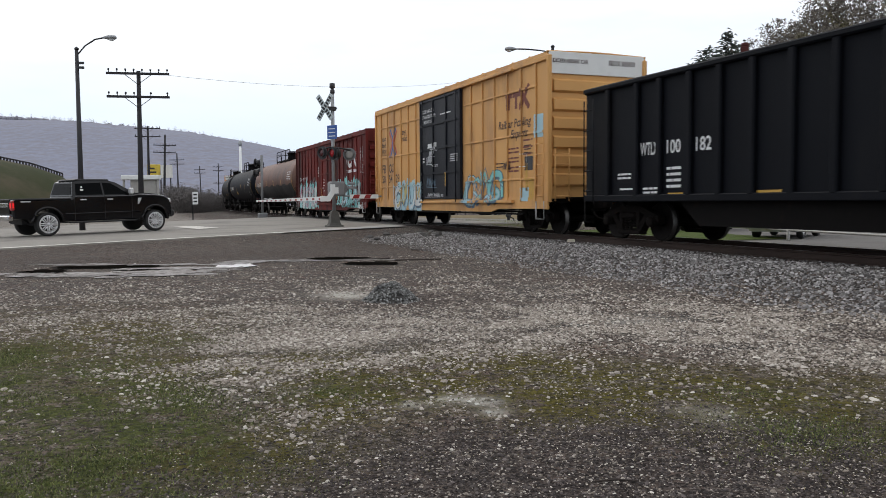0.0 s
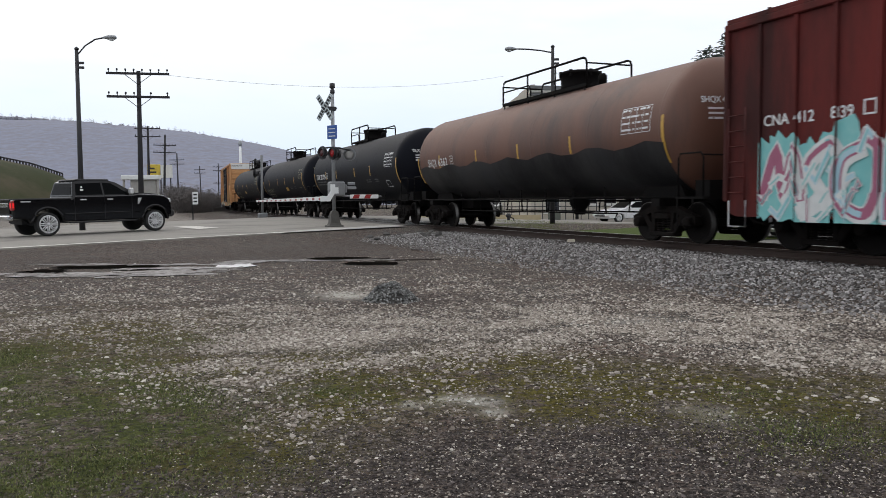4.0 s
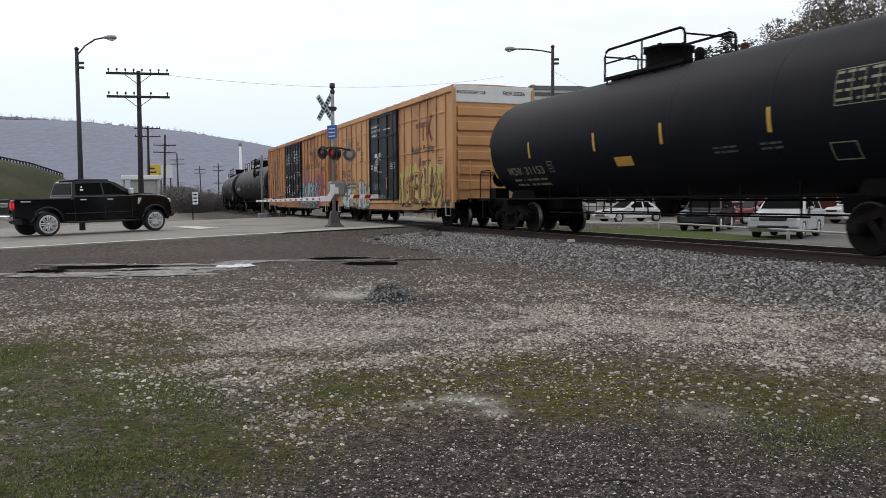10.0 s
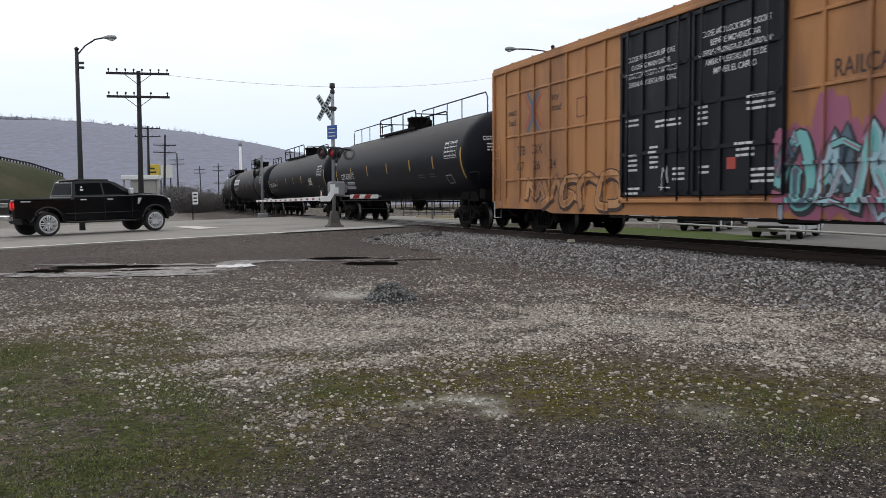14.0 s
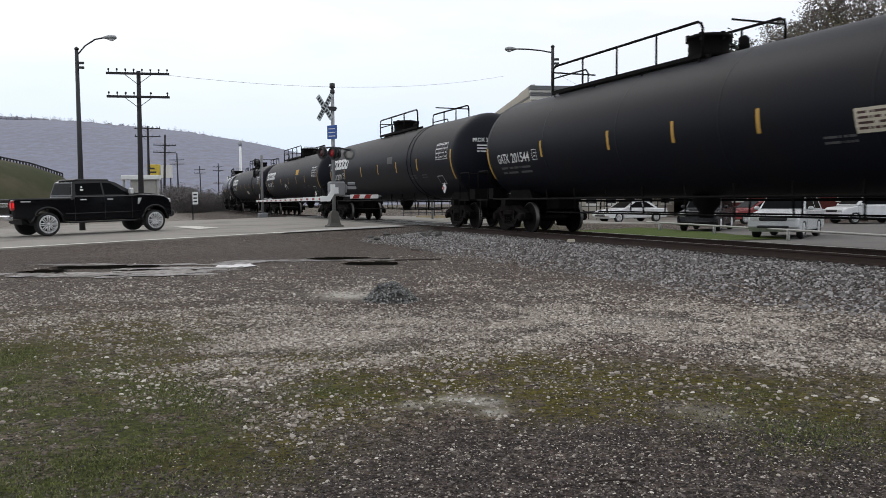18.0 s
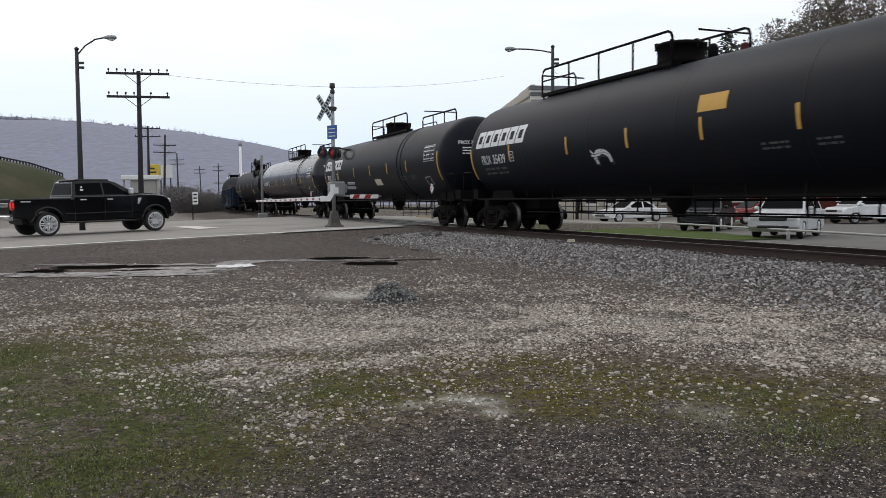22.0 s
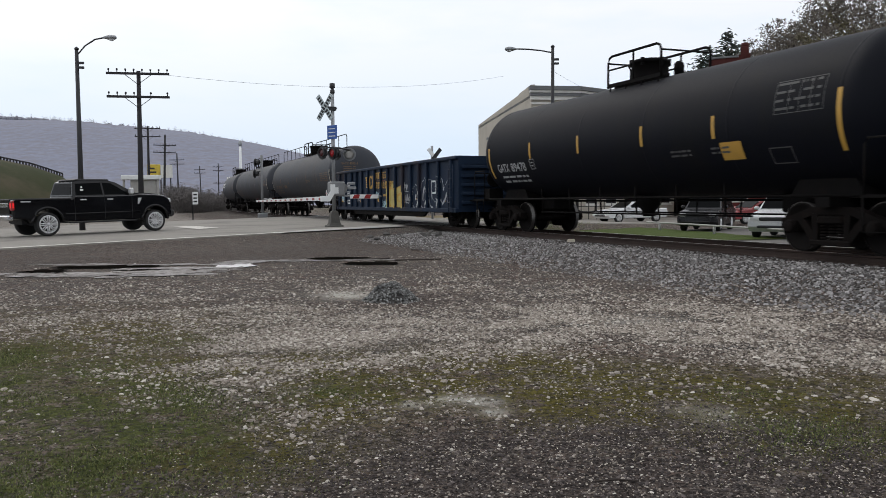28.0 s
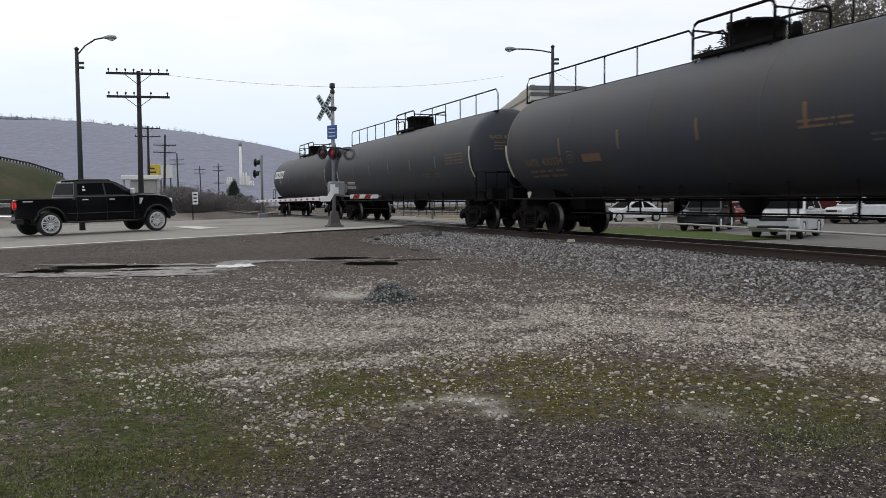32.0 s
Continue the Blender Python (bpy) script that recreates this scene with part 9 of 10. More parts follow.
cab = thing("utility_cabinet", "grey-green metal utility cabinet beside the parking lot", "cabinet", at=pose(7.94, 57.5, -0.53, 0, 0, -8))
bm = bmesh.new()
box(bm, (-0.44, -0.3, 0), (0.44, 0.3, 0.62), 0, 0.02)
part("body", bm, M["cabinetpaint"], cab)
bm = bmesh.new()
box(bm, (-0.48, -0.34, 0.62), (0.48, 0.34, 0.70), 0, 0.03)
part("lid", bm, M["cabinetpaint"], cab)
stand = thing("switch_stand", "low black track stand with a side lever", "switch stand", at=pose(3.9, 47.95, -0.5))
bm = bmesh.new()
box(bm, (-0.22, -0.2, 0), (0.26, 0.2, 0.14), 0, 0.03)
tube(bm, [(0, 0, 0.1), (0, 0, 0.72)], 0.1, 10, r_end=0.08)
lathe(bm, [(0.14, 0.5), (0.16, 0.55), (0.16, 0.62), (0.08, 0.72)], 12)
part("post", bm, M["darkmetal"], stand)
bm = bmesh.new()
tube(bm, [(0.05, 0, 0.5), (0.3, 0, 0.42), (0.34, 0, 0.2)], 0.04, 8)
part("lever", bm, M["darkmetal"], stand)


def parked_car(name, label, kind, paint, x, y, z, yaw):
    t = thing(name, label, "car", "parked cars", at=pose(x, y, z, 0, 0, yaw))
    L, Wd, Hh, r = {"sedan": (4.9, 0.91, 1.46, 0.33), "suv": (4.5, 0.92, 1.68, 0.36), "van": (5.0, 0.96, 1.75, 0.35)}[kind]
    f, b = L / 2, -L / 2
    belt = {"sedan": 0.92, "suv": 1.06, "van": 1.08}[kind]
    fx, rx = f - 0.92, b + 0.95
    hood = belt - 0.12
    outline = [(b, 0.42), (b - 0.02, 0.75), (b + 0.06, belt), (f - 1.35, belt), (f - 0.35, hood), (f - 0.03, hood - 0.2), (f, 0.45), (f - 0.15, 0.26)]
    outline += arch(fx, r + 0.06, 0.27)[::-1] + arch(rx, r + 0.06, 0.27)[::-1] + [(b + 0.1, 0.3)]
    bm = bmesh.new()
    side_body(bm, outline, Wd)
    part("body", bm, M[paint], t)
    roof = {"sedan": [(b + 0.75, f - 1.35, b + 1.45, f - 2.25)], "suv": [(b + 0.12, f - 1.25, b + 0.42, f - 1.95)], "van": [(b + 0.1, f - 0.95, b + 0.3, f - 1.7)]}[kind][0]
    x0, x1, t0, t1 = roof
    zt = Hh
    bm = bmesh.new()
    cabin(bm, [(x0, belt - 0.01), (x0 + 0.2, belt - 0.01), (x1 - 0.2, belt - 0.01), (x1, belt - 0.01)], [(t0, zt - 0.06), (t0 + 0.25, zt), (t1 - 0.2, zt), (t1, zt - 0.06)], Wd - 0.06, Wd - 0.24)
    part("cabin", bm, M[paint], t)
    hb, ht = Wd - 0.06, Wd - 0.24
    mid = (t0 + t1) / 2 - 0.05
    side_glass(t, [(x0 + 0.32, belt + 0.05), (t0 + 0.22, zt - 0.13), (mid - 0.06, zt - 0.1), (mid - 0.06, belt + 0.05)], hb, ht, belt, zt)
    side_glass(t, [(mid + 0.06, belt + 0.05), (mid + 0.06, zt - 0.1), (t1 - 0.1, zt - 0.13), (x1 - 0.28, belt + 0.05)], hb, ht, belt, zt)
    for nm, xa, xb in (("windscreen", x1, t1), ("rear_window", x0, t0)):
        s = 1 if nm == "windscreen" else -1
        bm = bmesh.new()
        q = [(xa + (xb - xa) * k + s * 0.008, belt + (zt - belt) * k) for k in (0.1, 0.86)]
        quad(bm, [(q[0][0], -(hb - 0.1), q[0][1]), (q[0][0], hb - 0.1, q[0][1]), (q[1][0], ht - 0.04, q[1][1]), (q[1][0], -(ht - 0.04), q[1][1])])
        part(nm, bm, M["autoglass"], t)
    for s in (-1, 1):
        for xk in (fx, rx):
            wheel_parts(t, xk, s * (Wd - 0.12), r, 0.22)
        bm = bmesh.new()
        box(bm, (f - 0.34, s * (Wd - 0.25) - 0.17, hood - 0.26), (f + 0.0, s * (Wd - 0.25) + 0.17, hood - 0.1), 0, 0.04)
        part("headlamp", bm, M["lampglass"], t)
        bm = bmesh.new()
        box(bm, (b - 0.04, s * (Wd - 0.2) - 0.13, belt - 0.26), (b + 0.1, s * (Wd - 0.2) + 0.13, belt - 0.04), 0, 0.03)
        part("tail_lamp", bm, M["redtape"], t)
        bm = bmesh.new()
        box(bm, (x1 - 0.42, min(s * (Wd - 0.02), s * (Wd + 0.17)), belt + 0.0), (x1 - 0.25, max(s * (Wd - 0.02), s * (Wd + 0.17)), belt + 0.14), 0, 0.04)
        part("mirror", bm, M[paint], t)
        for xd in (mid, x1 - 0.15, x0 + 0.5):
            bm = bmesh.new()
            box(bm, (xd - 0.005, s * (Wd - 0.004) - 0.006, 0.36), (xd + 0.005, s * (Wd - 0.004) + 0.006, belt - 0.04))
            part("door_gap", bm, M["black_p"], t)
        if kind != "sedan":
            bm = bmesh.new()
            tube(bm, [(t0 + 0.3, s * (ht - 0.12), zt + 0.05), (t1 - 0.3, s * (ht - 0.12), zt + 0.05)], 0.02, 6)
            part("roof_rail", bm, M["black_p"], t)
    bm = bmesh.new()
    box(bm, (f - 0.06, -Wd + 0.35, 0.40), (f + 0.03, Wd - 0.35, 0.50), 0, 0.03)
    box(bm, (f - 0.1, -0.5, hood - 0.27), (f + 0.01, 0.5, hood - 0.13), 0, 0.03)
    part("grille", bm, M["black_p"], t)
    return t


for row in (("sedan", "white sedan parked beyond the track", "sedan", "carwhite", 12.65, 54.6, 204),
            ("sport_utility", "dark sport utility car parked nose to the track", "suv", "cardark", 12.9, 39.4, 240),
            ("sport_utility", "silver sport utility car parked nose to the barrier", "suv", "carsilver", 13.6, 31.9, 234),
            ("minivan", "white minivan parked in the lot", "van", "carwhite", 25.4, 48.2, 190),
            ("sedan", "maroon sedan parked behind another car", "sedan", "carred", 19.2, 49.5, 200),
            ("sport_utility", "dark sport utility car parked by the far fence", "suv", "cardark", 8.6, 77.0, 194),
            ("sport_utility", "silver car parked by the far fence", "suv", "carsilver", 5.2, 78.5, 236)):
    nm, lab, kd, pt, px, py, yaw = row
    parked_car(nm, lab, kd, pt, px, py, -0.525, yaw)

# ---- small things on the ground ----
def gridded(keep, step=0.07):
    """The same cover rule, worked out once for each small square of ground."""
    seen = {}

    def f(x, y):
        k = (int(x // step), int(y // step))
        if k not in seen:
            seen[k] = keep((k[0] + 0.5) * step, (k[1] + 0.5) * step)
        return seen[k]
    return f


def scatter(name, count, region, size, mat, seed, label, flat=0.5, keep=None, sink=0.3, category="gravel", smoothed=False):
    """Loose stones, each a small irregular lump, as one mass."""
    r, pick = np.random.RandomState(seed), random.Random(seed)
    ring = [(math.cos(k * math.tau / 6), math.sin(k * math.tau / 6)) for k in range(6)]
    base = np.array([(x, y, -0.25) for x, y in ring] + [(x * 0.62, y * 0.62, 0.62) for x, y in ring] + [(0, 0, 0.8)])
    tri = [(k, (k + 1) % 6, 6 + (k + 1) % 6) for k in range(6)] + [(k, 6 + (k + 1) % 6, 6 + k) for k in range(6)] + [(6 + k, 6 + (k + 1) % 6, 12) for k in range(6)]
    spots = []
    tries = 0
    keep = gridded(keep) if keep else None
    while len(spots) < count and tries < count * 9:
        tries += 1
        x, y = region(pick)
        if keep is not None and pick.random() > keep(x, y):
            continue
        spots.append((x, y, ground_z(x, y)))
    p = np.array(spots)
    n = len(p)
    s = np.where(r.rand(n) > 0.12, r.uniform(size[0], size[1], n), r.uniform(size[1], size[1] * 1.5, n))
    dims = np.stack([s * r.uniform(0.75, 1.35, n), s * r.uniform(0.55, 1.0, n), s * flat * r.uniform(0.7, 1.3, n)], 1)
    q = (base[None] + r.uniform(-0.2, 0.2, (n, 13, 3))) * dims[:, None, :]
    a = r.uniform(0, math.tau, n)
    c, sn = np.cos(a)[:, None], np.sin(a)[:, None]
    v = np.stack([p[:, None, 0] + q[..., 0] * c - q[..., 1] * sn, p[:, None, 1] + q[..., 0] * sn + q[..., 1] * c, p[:, None, 2] + q[..., 2] + q[..., 0] * r.uniform(-0.3, 0.3, (n, 1)) + (s * flat * (0.5 - sink))[:, None]], 2).reshape(-1, 3)
    f = (np.array(tri)[None] + 13 * np.arange(n)[:, None, None]).reshape(-1, 3)
    me = bpy.data.meshes.new(name)
    me.from_pydata(v.tolist(), [], f.tolist())
    me.materials.append(mat)
    return tagged(new(name, me), label, category, kind="stuff")


def wedge(r0, r1, power=1.0):
    def f(r):
        d = math.sqrt(r.uniform(r0 * r0, r1 * r1)) if power == 1 else r0 + (r1 - r0) * r.random() ** power
        a = radians(r.uniform(-33, 33))
        return d * math.sin(a), d * math.cos(a)
    return f


def stone_keep(x, y):
    u, w = uw(x, y)
    k = cover(STONE, u, w) * max(0.10, min(0.5 + 1.6 * noise.noise((x * 1.9, y * 1.9, 0.4)) + 0.7 * noise.noise((x * 6.0, y * 6.0, 3.4)), 1.0))
    far = smooth(7.5, 9.0, y) * smooth(16.0, 12.0, y)
    sparse = 0.03 + 0.10 * far + (0.16 + 0.3 * far) * max(noise.noise((x * 1.1, y * 1.1, 6.4)), 0)
    return max(k, sparse) * (1 - 0.8 * cover(GRASS, u, w)) * (1 - 0.3 * cover(MOSS, u, w)) * (1 - 0.9 * cover(DARK, u, w))


def off_road(x, y):
    u, w = uw(x, y)
    return 1.0 if w - ROAD_SLOPE * u < ROAD_W0 - 0.3 and off_track(u, w) < -3.9 else 0.0


scatter("gravel", 36000, wedge(3.0, 10.8, 0.9), (0.006, 0.0165), M["pebble"], 1, "pale grey stones strewn over the soil", keep=lambda x, y: stone_keep(x, y) * (0.25 + 0.75 * smooth(4.0, 5.4, y)), flat=0.6)
scatter("gravel", 2600, wedge(3.6, 10.8, 0.85), (0.0165, 0.027), M["pebble"], 16, "larger pale flat stones among the gravel", keep=lambda x, y: stone_keep(x, y) * smooth(4.2, 5.6, y), flat=0.45)
scatter("gravel", 30000, wedge(3.0, 9.0, 0.7), (0.0028, 0.0075), M["pebble"], 6, "fine grey grit on the soil", keep=lambda x, y: max(0.12 + 0.6 * noise.noise((x * 2.3, y * 2.3, 9.4)), cover(STONE, *uw(x, y)) * 0.6, cover(DARK, *uw(x, y)) * 0.55) * (1 - 0.6 * cover(GRASS, *uw(x, y))))
scatter("gravel", 16000, wedge(9.0, 20.0, 1.0), (0.011, 0.021), M["pebble"], 2, "pale grey stones further off", keep=lambda x, y: stone_keep(x, y) * off_road(x, y) * (1 - 0.8 * smooth(11, 16, math.hypot(x, y))))
scatter("white_grit", 4500, wedge(3.5, 13.0, 0.75), (0.005, 0.014), M["whitestone"], 9, "patches of spilt whitish grit", keep=lambda x, y: cover(WHITE, *uw(x, y)) ** 2)
scatter("dark_grit", 14000, wedge(3.0, 6.5, 0.8), (0.003, 0.010), M["darkstone"], 3, "dark grit on the soil", keep=lambda x, y: 0.10 + cover(DARK, *uw(x, y)))


def shoulder(r):
    w = 4.0 + 24.0 * r.random() ** 1.2
    return xy(TRACK_U + r.uniform(-5.0, -0.85), w)


def shoulder_keep(x, y):
    u, w = uw(x, y)
    return 0.3 + 0.7 * smooth(-4.9, -3.6, u - TRACK_U) if w - ROAD_SLOPE * u < ROAD_W0 - 0.3 else 0.0


scatter("ballast", 26000, shoulder, (0.012, 0.028), M["ballast"], 4, "grey ballast stones along the track", flat=0.75, keep=shoulder_keep, sink=0.1, category="ballast")
# dark stones stand in for the shade along the track
scatter("ballast", 8000, lambda r: xy(TRACK_U + r.uniform(-1.5, 3.0), 3.0 + 25 * r.random()), (0.018, 0.04), M["darkstone"], 5, "dark ballast round the rails, track shade put into its tone", flat=0.75, keep=lambda x, y: 1.0 if uw(x, y)[1] - ROAD_SLOPE * uw(x, y)[0] < ROAD_W0 - 0.5 else 0.0, category="ballast")


def blades(name, count, region, height, mat, seed, label, keep):
    r = random.Random(seed)
    verts, faces, n, tries = [], [], 0, 0
    keep = gridded(keep, 0.03)
    while n < count and tries < count * 10:
        tries += 1
        x, y = region(r)
        if r.random() > keep(x, y):
            continue
        h, a, b = r.uniform(*height), r.uniform(0, math.tau), r.uniform(-1.6, 1.6)
        z = ground_z(x, y) - 0.004
        wd = r.uniform(0.0015, 0.004)
        dx, dy = math.cos(a), math.sin(a)
        i = len(verts)
        lean = h * b
        verts += [(x - dy * wd, y + dx * wd, z), (x + dy * wd, y - dx * wd, z), (x + dx * lean * 0.5 - dy * wd * 0.7, y + dy * lean * 0.5 + dx * wd * 0.7, z + h * 0.65), (x + dx * lean * 0.5 + dy * wd * 0.7, y + dy * lean * 0.5 - dx * wd * 0.7, z + h * 0.65), (x + dx * lean, y + dy * lean, z + h)]
        faces += [(i, i + 1, i + 3, i + 2), (i + 2, i + 3, i + 4)]
        n += 1
    me = bpy.data.meshes.new(name)
    me.from_pydata(verts, [], faces)
    me.materials.append(mat)
    return tagged(new(name, me), label, "grass", kind="stuff")


def patchy(patches, scale=2.2):
    def f(x, y):
        return cover(patches, *uw(x, y)) * max(0.08, 0.40 + 1.6 * noise.noise((x * scale, y * scale, 5.0)) + 0.8 * noise.noise((x * scale * 4, y * scale * 4, 2.0)))
    return f


blades("grass", 50000, wedge(2.9, 10.0, 0.7), (0.005, 0.022), M["blade"], 11, "short green grass on the soil", patchy(GRASS, 1.4))
blades("moss_tufts", 70000, wedge(2.9, 9.5, 0.7), (0.003, 0.012), M["mossblade"], 12, "olive moss and dry tufts on the gravel", patchy(MOSS, 1.8))
blades("dry_stalks", 1500, wedge(2.9, 8.0, 0.7), (0.008, 0.022), M["straw"], 14, "pale dry stalks among the grass", lambda x, y: max(cover(GRASS, *uw(x, y)), cover(MOSS, *uw(x, y))))
blades("grass", 14000, lambda r: xy(r.uniform(17.0, 23.5), r.uniform(23, 44)), (0.04, 0.12), M["blade"], 13, "green grass strip behind the track", lambda x, y: 1.0)

# heap of dark gravel
heap = bmesh.new()
hp = P(3.5, 10.6)
rings = []
for i in range(9):
    s = i / 8
    ring = []
    for k in range(22):
        a = k * math.tau / 22
        rr = 0.38 * s * (1 + 0.14 * noise.noise((math.cos(a) * 1.5, math.sin(a) * 1.5, 2.0)))
        x, y = hp.x + rr * math.cos(a), hp.y + rr * math.sin(a)
        ring.append(heap.verts.new((x, y, ground_z(x, y) - 0.02 + 0.25 * (1 - s ** 1.7) ** 1.25 + noise.noise((x * 7, y * 7, 1)) * 0.05)))
    rings.append(ring)
for a, b in zip(rings, rings[1:]):
    for k in range(22):
        heap.faces.new((a[k], b[k], b[(k + 1) % 22], a[(k + 1) % 22]))
M["heap"] = material("dark_damp_gravel", (0.075, 0.07, 0.066), (0.045, 0.043, 0.042), 0.9, scale=20, fine=80, bump=0.8)
heap_ob = tagged(part("gravel_heap", heap, M["heap"]), "small heap of dark damp gravel", "gravel heap")
rs = np.random.RandomState(8)
hv, hf = [], []
for _ in range(1500):
    a, s = rs.uniform(0, math.tau), rs.rand() ** 0.6
    rr = 0.41 * s
    x, y = hp.x + rr * math.cos(a), hp.y + rr * math.sin(a)
    z = ground_z(x, y) - 0.012 + 0.25 * (1 - s ** 1.7) ** 1.25 + noise.noise((x * 7, y * 7, 1)) * 0.05
    q = rs.uniform(0.008, 0.024)
    i = len(hv)
    for dx, dy, dz in ((1, 0, 0), (-0.8, 0.5, 0), (-0.2, -1, 0), (0, 0, 0.9), (0.1, 0.1, -0.8)):
        hv.append((x + dx * q + rs.uniform(-0.4, 0.4) * q, y + dy * q, z + dz * q))
    hf += [(i, i + 1, i + 3), (i + 1, i + 2, i + 3), (i + 2, i, i + 3), (i + 1, i, i + 4), (i + 2, i + 1, i + 4), (i, i + 2, i + 4)]
me = bpy.data.meshes.new("loose_stones")
me.from_pydata(hv, [], hf)
me.materials.append(M["heapstone"])
part("loose_stones", me, None, heap_ob)["kind"] = "stuff"

# puddles with muddy rims
# no specular: the puddles' dark reflection is put into a black base
M["water"] = material("muddy_water_painted_reflection", (0.008, 0.007, 0.006), rough=0.6, bump=0.02, fine=3, spec=0.0)
M["mud"] = material("pale_wet_mud", (0.38, 0.36, 0.35), (0.22, 0.205, 0.195), 0.6, scale=9, dirt=(0.10, 0.085, 0.075), dirt_at=0.5, spec=0.2)
# sky mirrored in wet mud, painted as a near-white base colour
M["skymud"] = material("wet_mud_painted_sky_reflection", (0.68, 0.67, 0.67), (0.52, 0.51, 0.5), 0.5, scale=4)


def splash(name, x0, y0, hx, hy, mat, lift, label, seed, pieces=1, flat=False):
    """Ragged flat patches lying on the ground, scattered over an oval."""
    r = random.Random(seed)
    bm = bmesh.new()
    for i in range(pieces):
        t, q = r.uniform(0, math.tau), math.sqrt(r.random()) if pieces > 1 else 0
        cx, cy = x0 + hx * q * math.cos(t), y0 + hy * q * math.sin(t)
        k = 1.0 if pieces == 1 else r.uniform(0.08, 0.38)
        rings = []
        for s in (0.0, 0.5, 1.0):
            row = []
            for j in range(30):
                a = j * math.tau / 30
                g = s * k * (1 + 0.5 * noise.noise((math.cos(a) * 1.6 + seed * 9 + i, math.sin(a) * 1.6, 2.0)) + 0.3 * noise.noise((math.cos(a) * 5 + seed, math.sin(a) * 5, 4 + i)))
                x, y = cx + hx * g * math.cos(a), cy + hy * g * math.sin(a)
                row.append(bm.verts.new((x, y, (ground_z(x0, y0) if flat else ground_z(x, y)) + lift + 0.0006 * i)))
            rings.append(row)
        for a, b in zip(rings, rings[1:]):
            for j in range(30):
                bm.faces.new((a[j], b[j], b[(j + 1) % 30], a[(j + 1) % 30]))
    return tagged(part(name, bm, M[mat]), label, "puddle" if mat == "water" else "mud", kind="structure")


for k, (x0, y0, hx, hy) in enumerate(((-8.2, 15.4, 0.8, 0.5), (-7.3, 15.1, 0.9, 0.5), (-6.3, 15.2, 1.0, 0.6), (-5.4, 15.5, 0.9, 0.7), (-4.9, 16.2, 0.8, 0.7), (-5.7, 16.4, 0.9, 0.5), (-5.2, 17.7, 1.0, 0.35), (-4.3, 18.3, 0.9, 0.35), (-3.4, 18.5, 0.7, 0.3), (-1.9, 18.6, 0.8, 0.25), (-7.6, 17.7, 1.2, 0.25))):
    splash("mud_patch", x0, y0, hx, hy, "mud", 0.007, "pale wet mud round the puddles", 20 + k, 26)
splash("mud_patch", -4.35, 17.2, 0.42, 0.6, "skymud", 0.014, "wet mud beside the puddles, sky reflection painted nearly white", 33, 16)
for k, (x0, y0, hx, hy) in enumerate(((-7.9, 15.95, 0.42, 0.42), (-6.95, 17.0, 1.0, 0.42), (-2.5, 19.05, 0.72, 0.4), (-1.55, 17.55, 0.6, 0.42), (-5.9, 16.2, 0.4, 0.1))):
    splash("puddle", x0, y0, hx, hy, "water", 0.024, "shallow puddle, its dark reflection painted in", 40 + k, 1, True)

# stick, yellow marker, dark asphalt lumps, planks
bm = bmesh.new()
sa, sb = Vector((0.72, 3.80)), Vector((0.93, 3.79))
tube(bm, [(sa.x, sa.y, ground_z(*sa) + 0.012), ((sa.x + sb.x) / 2, sa.y + 0.005, ground_z(*sa) + 0.018), (sb.x, sb.y, ground_z(*sb) + 0.012)], 0.006, 6, r_end=0.004)
tagged(part("stick", bm, M["tie"]), "short dark stick lying on the gravel", "stick")
mk = P(11.42, 19.0)
bm = bmesh.new()
box(bm, (mk.x - 0.10, mk.y - 0.06, ground_z(mk.x, mk.y) - 0.02), (mk.x + 0.10, mk.y + 0.06, ground_z(mk.x, mk.y) + 0.11), 0, 0.02)
tagged(part("marker_block", bm, M["cream"]), "small pale yellow marker block beside the rail", "marker")
rl = random.Random(6)
for k in range(16):
    c = P(rl.uniform(8.2, 11.0), rl.uniform(25.5, 28.6))
    s = rl.uniform(0.05, 0.14)
    bm = bmesh.new()
    lathe(bm, [(0, -s * 0.3), (s, -s * 0.2), (s * 1.1, s * 0.2), (s * 0.5, s * 0.55), (0, s * 0.6)], 7, pose(c.x, c.y, ground_z(c.x, c.y) + s * 0.2, rl.uniform(-20, 20), rl.uniform(-20, 20), rl.uniform(0, 360)), smooth=False)
    tagged(part("asphalt_lump", bm, M["panelrub"]), "broken lump of dark asphalt by the crossing", "rubble", "asphalt lumps")
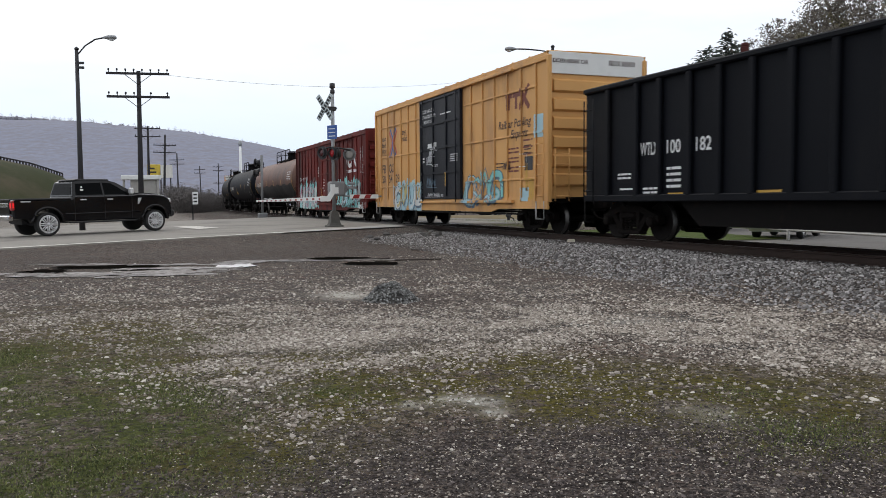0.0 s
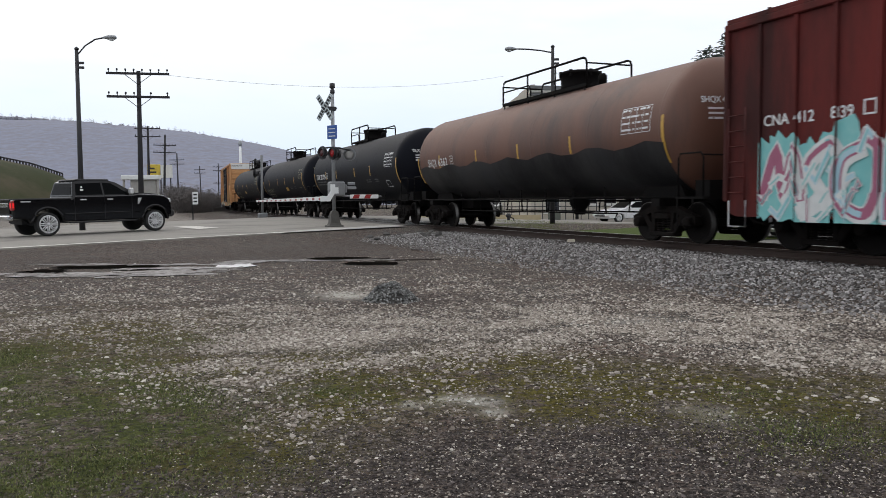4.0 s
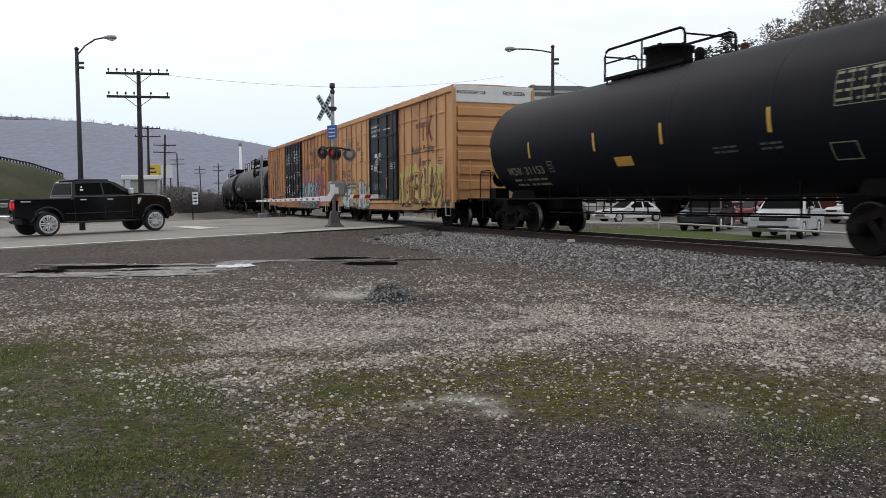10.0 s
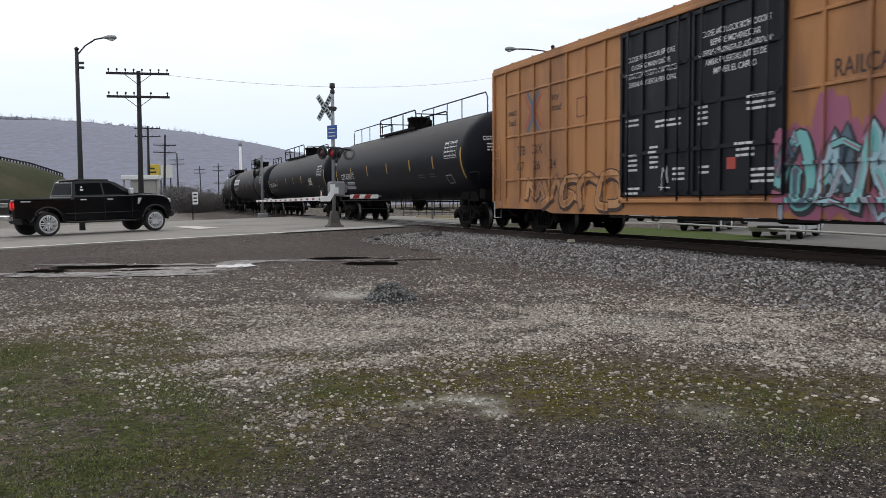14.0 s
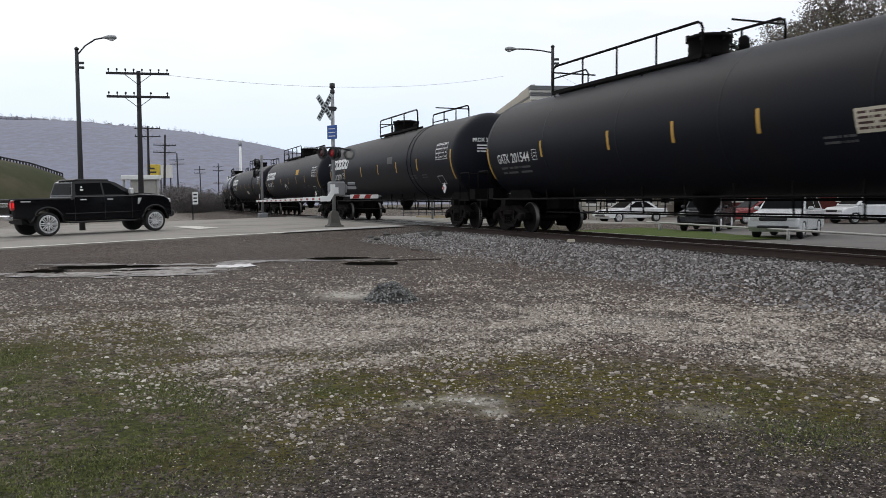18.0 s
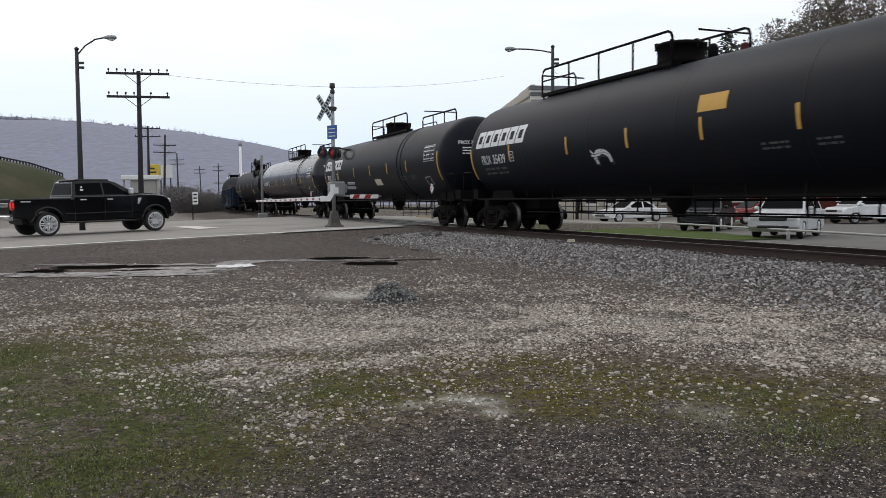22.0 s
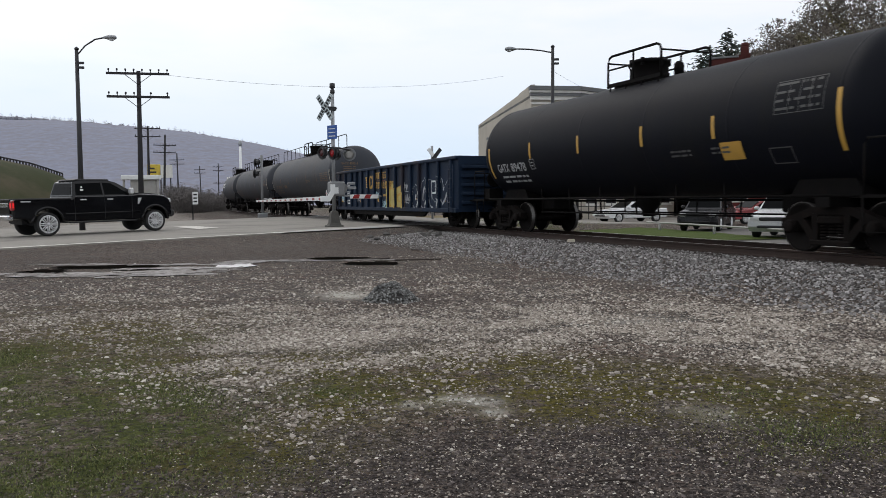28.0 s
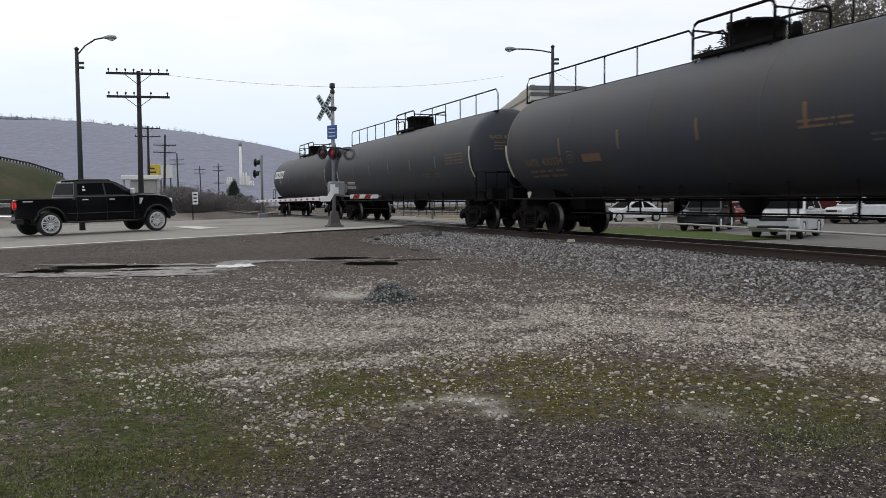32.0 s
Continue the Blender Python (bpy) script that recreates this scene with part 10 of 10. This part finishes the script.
for u0, w0, L, a in ((6.4, 17.4, 1.1, 12), (7.7, 20.8, 0.5, -20), (5.6, 18.1, 0.7, 30)):
    c = P(u0, w0)
    bm = bmesh.new()
    box(bm, (-L / 2, -0.05, 0), (L / 2, 0.05, 0.035), 0, 0.01)
    tagged(part("plank", bm, M["tie"], at=pose(c.x, c.y, ground_z(c.x, c.y) - 0.005, 0, 0, a)), "weathered dark plank lying on the ground", "plank")


# ---- what moves ----
def travelled(t):
    q = (t - 16) / 16
    return 160.7604 * q - 1.07 * q**2 + 0.4194 * q**3 + 0.2243 * q**4 - 0.452 * q**5


def car_pose(center, spacing, t):
    d = center - travelled(t)
    fu, fw, _ = track_at(d - spacing / 2)
    ru, rw, _ = track_at(d + spacing / 2)
    f, r = P(fu, fw), P(ru, rw)
    ang = math.degrees(math.atan2(f.y - r.y, f.x - r.x))
    m = (f + r) / 2
    return pose(m.x, m.y, 0, 0, 0, ang)


def motions():
    for ob, center, spacing in CARS:
        walk(ob, [(t, car_pose(center, spacing, t)) for t in [k * 1.0 for k in range(33)]])
    # the pickup creeps forward at the very end
    creep = [(0.0, 0.0), (31.5, 0.0), (31.7, 0.004), (31.85, 0.03), (32.0, 0.075)]
    walk(TRUCK, [(t, TRUCK_POSE @ Matrix.Translation((s, 0, 0))) for t, s in creep])
    for ob in TRUCK_WHEELS:
        rest = ob.matrix_basis.copy()
        walk(ob, [(t, Matrix.Translation(rest.translation) @ Matrix.Rotation(s / 0.43, 4, "Y") @ rest.to_3x3().to_4x4()) for t, s in creep])
    # wheels roll without slipping, a turn of less than a right angle between rows
    lead = {}
    for ws, e in WHEELS:
        if e not in lead:
            n = 480
            walk(ws, [(k * 32.0 / n, pose(e * 0.889, 0, AXLE_R) @ Matrix.Rotation((travelled(k * 32.0 / n) + 161.57) / AXLE_R, 4, "Y")) for k in range(n + 1)])
            lead[e] = ws
        else:
            act = lead[e].animation_data
            ws.rotation_mode = "QUATERNION"
            ws.animation_data_create()
            ws.animation_data.action = act.action
            ws.animation_data.action_slot = act.action_slot


motions()
